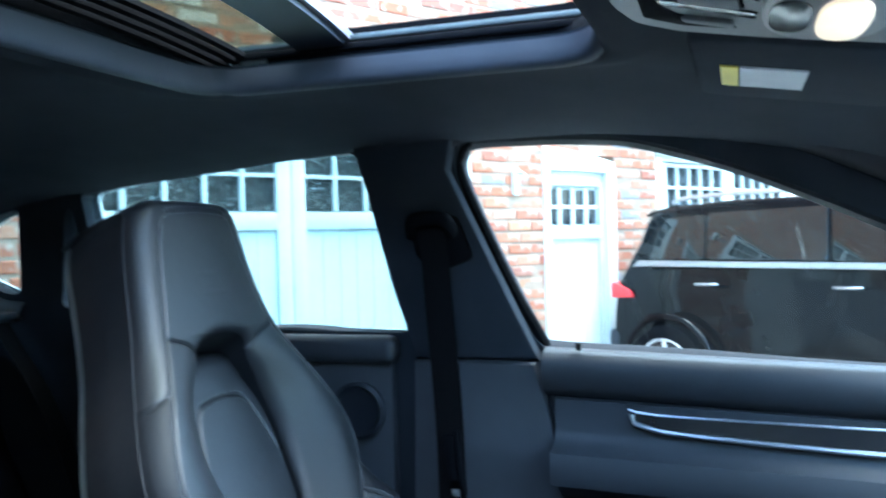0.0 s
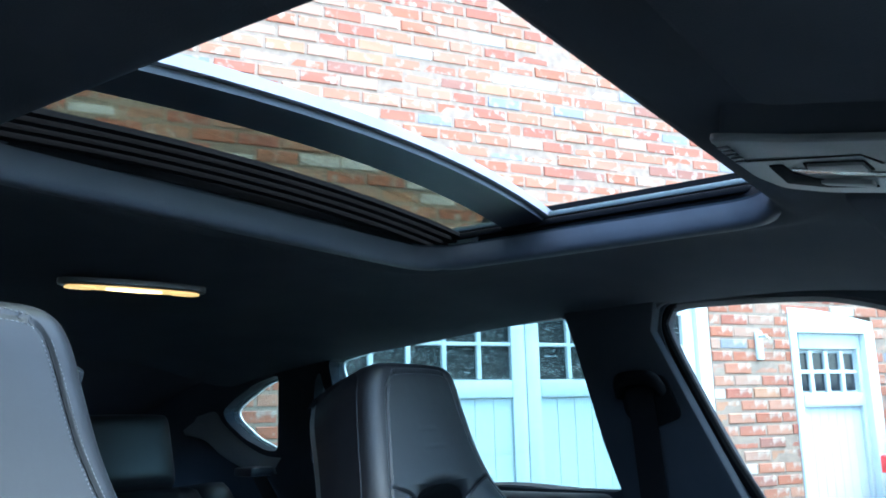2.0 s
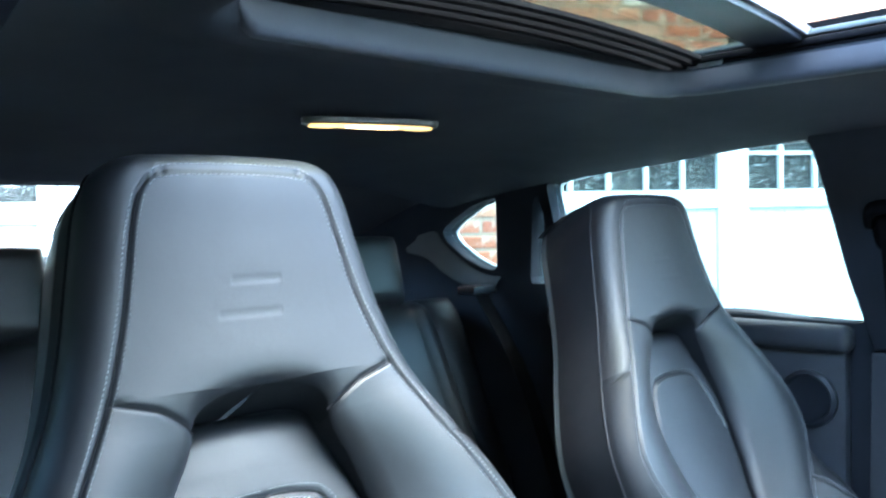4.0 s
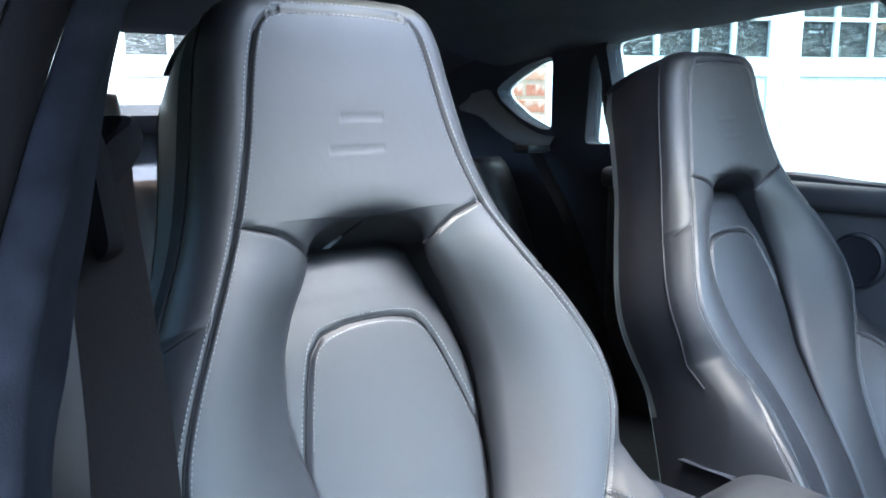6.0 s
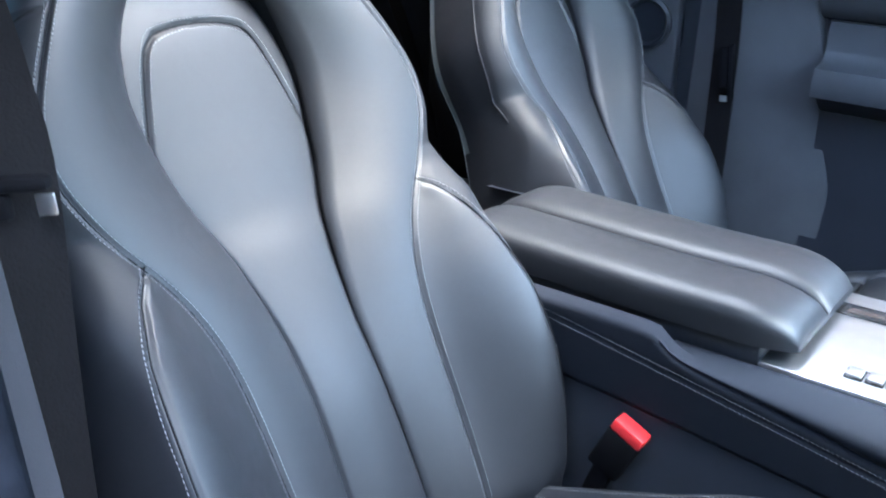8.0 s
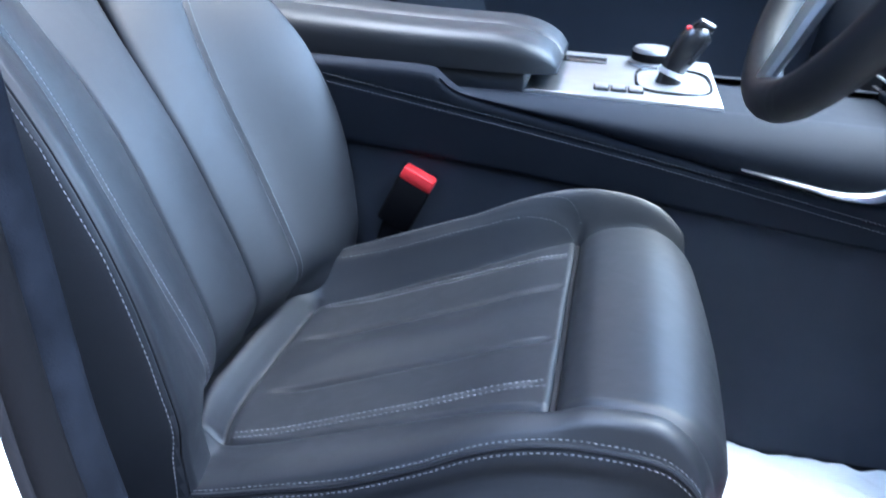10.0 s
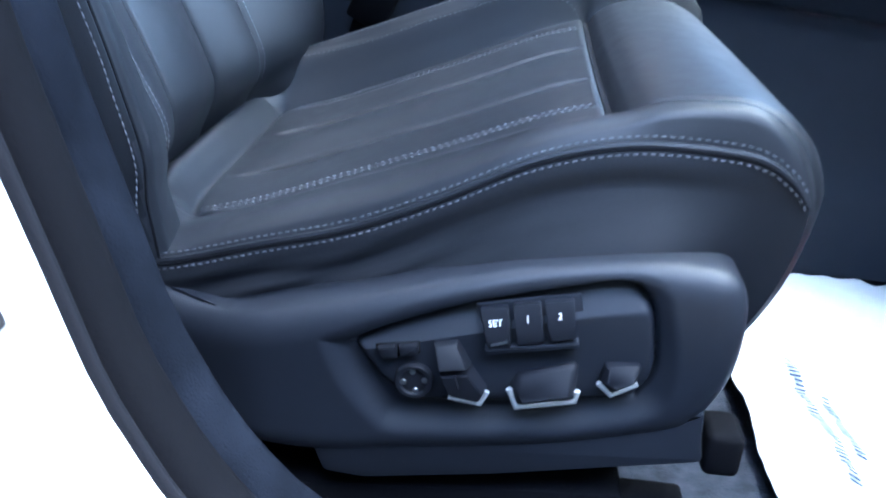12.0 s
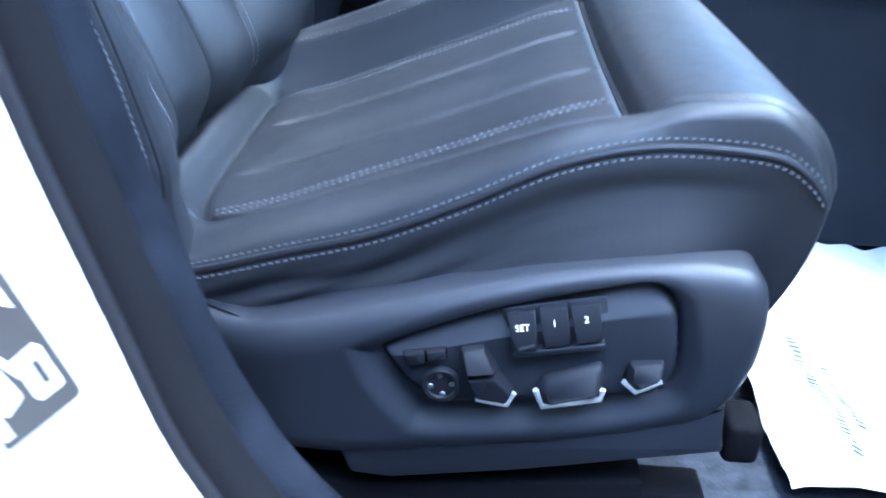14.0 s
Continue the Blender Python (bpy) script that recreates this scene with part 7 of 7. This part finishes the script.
# ---------------------------------------------------------------- sill, jamb label, paper mat
sill = thing("door_sill", "white painted door jamb with black rubber seals", "door sill", kind="structure")
line3 = smooth_line([(0.45, -0.690, 1.49), (0.25, -0.676, 1.525), (0.10, -0.673, 1.50), (0.045, -0.688, 1.455), (0.03, -0.717, 1.38), (0.06, -0.751, 1.31), (0.10, -0.778, 1.25),
                     (0.14, -0.794, 1.16), (0.168, -0.799, 1.06), (0.193, -0.80, 0.917), (0.205, -0.80, 0.845), (0.214, -0.80, 0.797), (0.234, -0.80, 0.725), (0.244, -0.80, 0.69),
                     (0.255, -0.80, 0.665), (0.272, -0.80, 0.635), (0.303, -0.80, 0.602), (0.37, -0.80, 0.565), (0.48, -0.80, 0.548), (0.70, -0.80, 0.54), (1.05, -0.80, 0.54)], 130)
line = line3[:, [0, 2]]


def jamb(name, bands, mat, label=""):
    """A moulding swept along the edge of the doorway: offsets across the car and behind the edge."""
    V, m = [], len(bands)
    last = len(line) - 1
    for i, p in enumerate(line):
        d = line[min(i + 1, last)] - line[max(i - 1, 0)]
        n = np.array([d[1], -d[0]]) / np.linalg.norm(d)
        for y, dd in bands:
            V.append((p[0] + n[0] * dd, y + line3[i, 1] + 0.80, p[1] + n[1] * dd))
    Fs = [(i * m + k, i * m + k + 1, i * m + m + k + 1, i * m + m + k) for i in range(last) for k in range(m - 1)]
    return mesh_part(name, V, Fs, mat, sill, label, angle=60)


jamb("inner_felt", [(-0.772, 0.060), (-0.786, 0.030), (-0.793, 0.012), (-0.795, 0.004), (-0.798, 0.0005), (-0.803, -0.001), (-0.811, -0.0005), (-0.817, 0.0008), (-0.820, 0.004)], FELT, "grey felt door opening edge")
jamb("rubber_seal", [(-0.8195, 0.006), (-0.821, 0.002), (-0.826, -0.001), (-0.833, -0.003), (-0.840, -0.003), (-0.846, 0.0), (-0.848, 0.006)], RUBBER, "black rubber door seal")
jamb("plastic_strip", [(-0.8475, 0.007), (-0.848, 0.003), (-0.849, 0.002), (-0.851, 0.0025), (-0.852, 0.004), (-0.853, 0.008)], TRIM_DARK, "dark plastic jamb strip")
jamb("painted_jamb", [(-0.8525, 0.006), (-0.858, 0.008), (-0.864, 0.014), (-0.867, 0.03), (-0.869, 0.09), (-0.885, 0.16), (-0.93, 0.26)], WHITE_CAR, "white painted jamb")
lab = thing("warning_sticker", "black warning sticker with white symbols on the jamb", "sticker")
O, U, Vv = Vector((0.2255, -0.8700, 0.7180)), Vector((-0.0275, 0, -0.0250)), Vector((-0.0220, 0, 0.0520))
nrm = U.cross(Vv).normalized()
if nrm.y > 0:
    nrm = -nrm


def sticker(name, pts, h, mat, label=""):
    bm = bmesh.new()
    lo = [bm.verts.new(O + U * u + Vv * v + nrm * h) for u, v in pts]
    f = bm.faces.new(lo)
    g = bmesh.ops.extrude_face_region(bm, geom=[f])
    bmesh.ops.translate(bm, verts=[v for v in g["geom"] if isinstance(v, bmesh.types.BMVert)], vec=nrm * 0.0004)
    return part(name, bm, mat, lab, label, smooth=False)


sticker("black_field", round_outline([(0, 0), (1, 0), (1, 0.95), (0, 0.95)], 0.05, 3), 0.0, LABEL_BLACK)
sticker("black_field", round_outline([(0, 1.0), (1, 1.0), (1, 1.9), (0, 1.9)], 0.05, 3), 0.0, LABEL_BLACK)
W5 = 0.0005
sticker("triangle_symbol", [(0.10, 0.60), (0.34, 0.72), (0.12, 0.86)], W5, WHITE_PRINT)
sticker("triangle_fill", [(0.14, 0.66), (0.27, 0.725), (0.15, 0.80)], 2 * W5, LABEL_BLACK)
sticker("book_symbol", round_outline([(0.10, 0.12), (0.40, 0.12), (0.40, 0.38), (0.10, 0.38)], 0.03, 2), W5, WHITE_PRINT)
sticker("book_fill", [(0.16, 0.17), (0.25, 0.17), (0.25, 0.32), (0.16, 0.32)], 2 * W5, LABEL_BLACK)
sticker("cross_bar", [(0.38, 0.30), (0.42, 0.27), (0.82, 0.82), (0.78, 0.85)], W5, WHITE_PRINT)
sticker("cross_bar", [(0.78, 0.27), (0.82, 0.30), (0.42, 0.85), (0.38, 0.82)], W5, WHITE_PRINT)
sticker("seat_symbol", round_outline([(0.46, 0.70), (0.66, 0.62), (0.70, 0.72), (0.50, 0.84)], 0.04, 3), W5, WHITE_PRINT)
sticker("seat_symbol", round_outline([(0.52, 0.20), (0.80, 0.16), (0.84, 0.34), (0.58, 0.44)], 0.05, 3), W5, WHITE_PRINT)
sticker("square_symbol", [(0.84, 0.06), (0.96, 0.06), (0.96, 0.20), (0.84, 0.20)], W5, WHITE_PRINT)
for r in range(4):
    for k in range(5):
        sticker("print_bar", [(0.08 + k * 0.18, 1.08 + r * 0.12), (0.21 + k * 0.18, 1.08 + r * 0.12), (0.21 + k * 0.18, 1.15 + r * 0.12), (0.08 + k * 0.18, 1.15 + r * 0.12)], W5, WHITE_PRINT)

mat_ob = thing("paper_floor_mat", "crumpled white paper floor mat with red and grey print", "floor mat")
V, Fs = [], []
for i in range(101):
    for j in range(101):
        u, v = i / 100, j / 100
        V.append((0.585 + 0.42 * u, -0.57 + 0.42 * v, 0.432 + 0.012 * noise.noise((u * 5, v * 5, 0)) + 0.10 * ease(np.array((u - 0.6) / 0.4)) * 0.3 + 0.004 * noise.noise((u * 19, v * 19, 3))))
Fs = [(i * 101 + j, (i + 1) * 101 + j, (i + 1) * 101 + j + 1, i * 101 + j + 1) for i in range(100) for j in range(100)]
mesh_part("paper_sheet", V, Fs, PAPER, mat_ob)


def paper_z(x, y):
    u, v = (x - 0.585) / 0.42, (y + 0.57) / 0.42
    return 0.432 + 0.012 * noise.noise((u * 5, v * 5, 0)) + 0.03 * float(ease(np.array((u - 0.6) / 0.4))) + 0.004 * noise.noise((u * 19, v * 19, 3))


def print_on_paper(name, pts, mat):
    """A flat printed shape that follows the sheet."""
    (x0, y0), (x1, y1), (x2, y2), (x3, y3) = pts
    V, Fs = [], []
    n = 8
    for i in range(n + 1):
        for j in range(n + 1):
            u, v = i / n, j / n
            x = (x0 * (1 - u) + x1 * u) * (1 - v) + (x3 * (1 - u) + x2 * u) * v
            y = (y0 * (1 - u) + y1 * u) * (1 - v) + (y3 * (1 - u) + y2 * u) * v
            V.append((x, y, paper_z(x, y) + 0.0022))
    Fs = [(i * (n + 1) + j, (i + 1) * (n + 1) + j, (i + 1) * (n + 1) + j + 1, i * (n + 1) + j + 1) for i in range(n) for j in range(n)]
    mesh_part(name, V, Fs, mat, mat_ob)


INK = material("dark_blue_ink", (0.035, 0.055, 0.12), 0.6)
for x, y, count, tall, step in ((0.636, -0.353, 17, 0.0095, 0.0104), (0.656, -0.406, 9, 0.0080, 0.0100)):
    for k in range(count):
        ya, xa = y - k * step, x + k * step * 0.05
        low = 0.0 if k % 3 else 0.003
        for q, wide in ((0.0, 0.0027), (0.0050, 0.0027)):
            print_on_paper("print_bar", [(xa + low, ya - q), (xa + low, ya - q - wide), (xa + tall, ya - q - wide - 0.004), (xa + tall, ya - q - 0.004)], INK)
print_on_paper("red_block", [(0.745, -0.372), (0.775, -0.52), (0.798, -0.518), (0.768, -0.370)], RED_PRINT)
print_on_paper("red_block", [(0.776, -0.372), (0.806, -0.52), (0.93, -0.50), (0.90, -0.365)], RED_PRINT)

# ---------------------------------------------------------------- parked car
suv = thing("parked_car", "black estate car parked beside the garages", "car")
suv.matrix_world = pose(-0.625, 6.46, 0, 0, 0, -33) @ Matrix.Scale(0.955, 4)
side = [(0.05, 0.36), (0.0, 0.60), (0.02, 0.80), (0.05, 0.99), (0.13, 1.12), (0.30, 1.42), (0.36, 1.60), (0.50, 1.665), (1.1, 1.705), (1.9, 1.70), (2.5, 1.58), (3.15, 1.14), (4.3, 1.0), (4.55, 0.78), (4.5, 0.36)]
body = plate("body", round_outline(side, 0.05, 3)[::-1], 1.85, BLACK_CAR, suv, Matrix.Translation((0, 1.85, 0)) @ XZ, 0.05, segs=3)
bmb = bmesh.new()
bmb.from_mesh(body.data)
bmesh.ops.bevel(bmb, geom=[e for e in bmb.edges if all(abs(v.co.y - 1.85) < 1e-4 for v in e.verts)], offset=0.05, segments=3, affect="EDGES")


def lean(v):
    """Sides lean in above the waist and tuck in towards the tail."""
    k = 1 - max(0, v.z - 1.10) * 0.30
    v.y = 0.925 + (v.y - 0.925) * k * (1 - 0.10 * max(0, 0.5 - v.x) / 0.5)


for v in bmb.verts:
    lean(v.co)
bmb.to_mesh(body.data)
bmb.free()
for pts in ([(0.44, 1.25), (0.98, 1.25), (0.94, 1.60), (0.56, 1.58)], [(0.995, 1.25), (1.97, 1.24), (1.92, 1.625), (0.955, 1.61)], [(2.00, 1.24), (2.85, 1.225), (2.42, 1.55), (1.95, 1.62)]):
    w = plate("side_window", round_outline(pts, 0.03, 3)[::-1], 0.012, DARK_GLASS, suv, Matrix.Translation((0, 0.006, 0)) @ XZ, 0.003)
    for v in w.data.vertices:
        lean(v.co)
rw = plate("rear_window", [(0.145, 1.135), (0.31, 1.435), (0.345, 1.56), (0.325, 1.56), (0.285, 1.435), (0.12, 1.13)], 1.45, DARK_GLASS, suv, Matrix.Translation((-0.008, 1.65, 0)) @ XZ)
plate("roof_spoiler", round_outline([(0.30, 1.60), (0.34, 1.645), (0.62, 1.700), (0.62, 1.66)], 0.01, 2)[::-1], 1.45, BLACK_CAR, suv, Matrix.Translation((0, 1.65, 0)) @ XZ, 0.02)
plate("waist_strip", [(0.32, 1.190), (0.38, 1.242), (3.0, 1.222), (3.0, 1.182), (0.48, 1.196)][::-1], 0.02, PLATE_METAL, suv, Matrix.Translation((0, 0.004, 0)) @ XZ, 0.004, "satin metal waist strip")
tube("roof_rail", smooth_line([(0.62, 0.16, 1.70), (0.72, 0.155, 1.735), (1.3, 0.15, 1.75), (2.0, 0.15, 1.735), (2.1, 0.16, 1.70)], 20), 0.016, ALU, suv, 8)
for x0 in (0.64, 3.45):
    bm = bmesh.new()
    lathe(bm, [(0.20, -0.01), (0.30, -0.03), (0.355, -0.02), (0.365, 0.02), (0.365, 0.20), (0.30, 0.22)], Matrix.Translation((x0, 0.0, 0.365)) @ pose(0, 0, 0, -90, 0, 0), 32)
    ty = part("tyre", bm, RUBBER, suv)
    bm = bmesh.new()
    lathe(bm, [(0.255, -0.038), (0.25, -0.042), (0.235, -0.030), (0.232, 0.01), (0.06, 0.012), (0.06, -0.025), (0.002, -0.03)], Matrix.Translation((x0, 0.0, 0.365)) @ pose(0, 0, 0, -90, 0, 0), 32)
    part("rim", bm, PLASTIC_GLOSS, ty)
    tube("rim_lip", [(x0 + 0.247 * math.cos(t), -0.040, 0.365 + 0.247 * math.sin(t)) for t in np.linspace(0, 2 * math.pi, 49)], 0.010, ALU, ty, 8, up=(0, 1, 0))
    for k in range(5):
        a = radians(90 + 72 * k)
        tube("spoke", [(x0 + 0.05 * math.cos(a), -0.03, 0.365 + 0.05 * math.sin(a)), (x0 + 0.245 * math.cos(a), -0.036, 0.365 + 0.245 * math.sin(a))], [0.03, 0.022], ALU, ty, 8, 0.5, up=(0, 1, 0))
    arch = [(x0 + 0.43 * math.cos(t), -0.004, 0.365 + 0.43 * math.sin(t)) for t in np.linspace(0, math.pi, 24)]
    tube("wheel_arch", arch, 0.030, BLACK_CAR, suv, 8, 0.6, up=(0, 1, 0))
for x0 in (0.93, 2.03):
    h = tube("door_handle", smooth_line([(x0, 0.0, 1.055), (x0 + 0.03, -0.035, 1.06), (x0 + 0.15, -0.038, 1.062), (x0 + 0.19, 0.0, 1.062)], 14), 0.013, PLATE_METAL, suv, 8, 0.8)
tl = plate("tail_light", round_outline([(0.03, 0.92), (0.05, 1.06), (0.24, 0.99), (0.26, 0.93)], 0.02, 3)[::-1], 0.03, RED, suv, Matrix.Translation((0, 0.075, 0)) @ XZ, 0.01)
box("tail_light", (0.03, 0.25, 0.99), (0.05, 0.36, 0.13), RED, suv, 0.02)
box("rear_bumper", (0.03, 0.92, 0.52), (0.14, 1.70, 0.26), PLASTIC, suv, 0.05, segs=3)
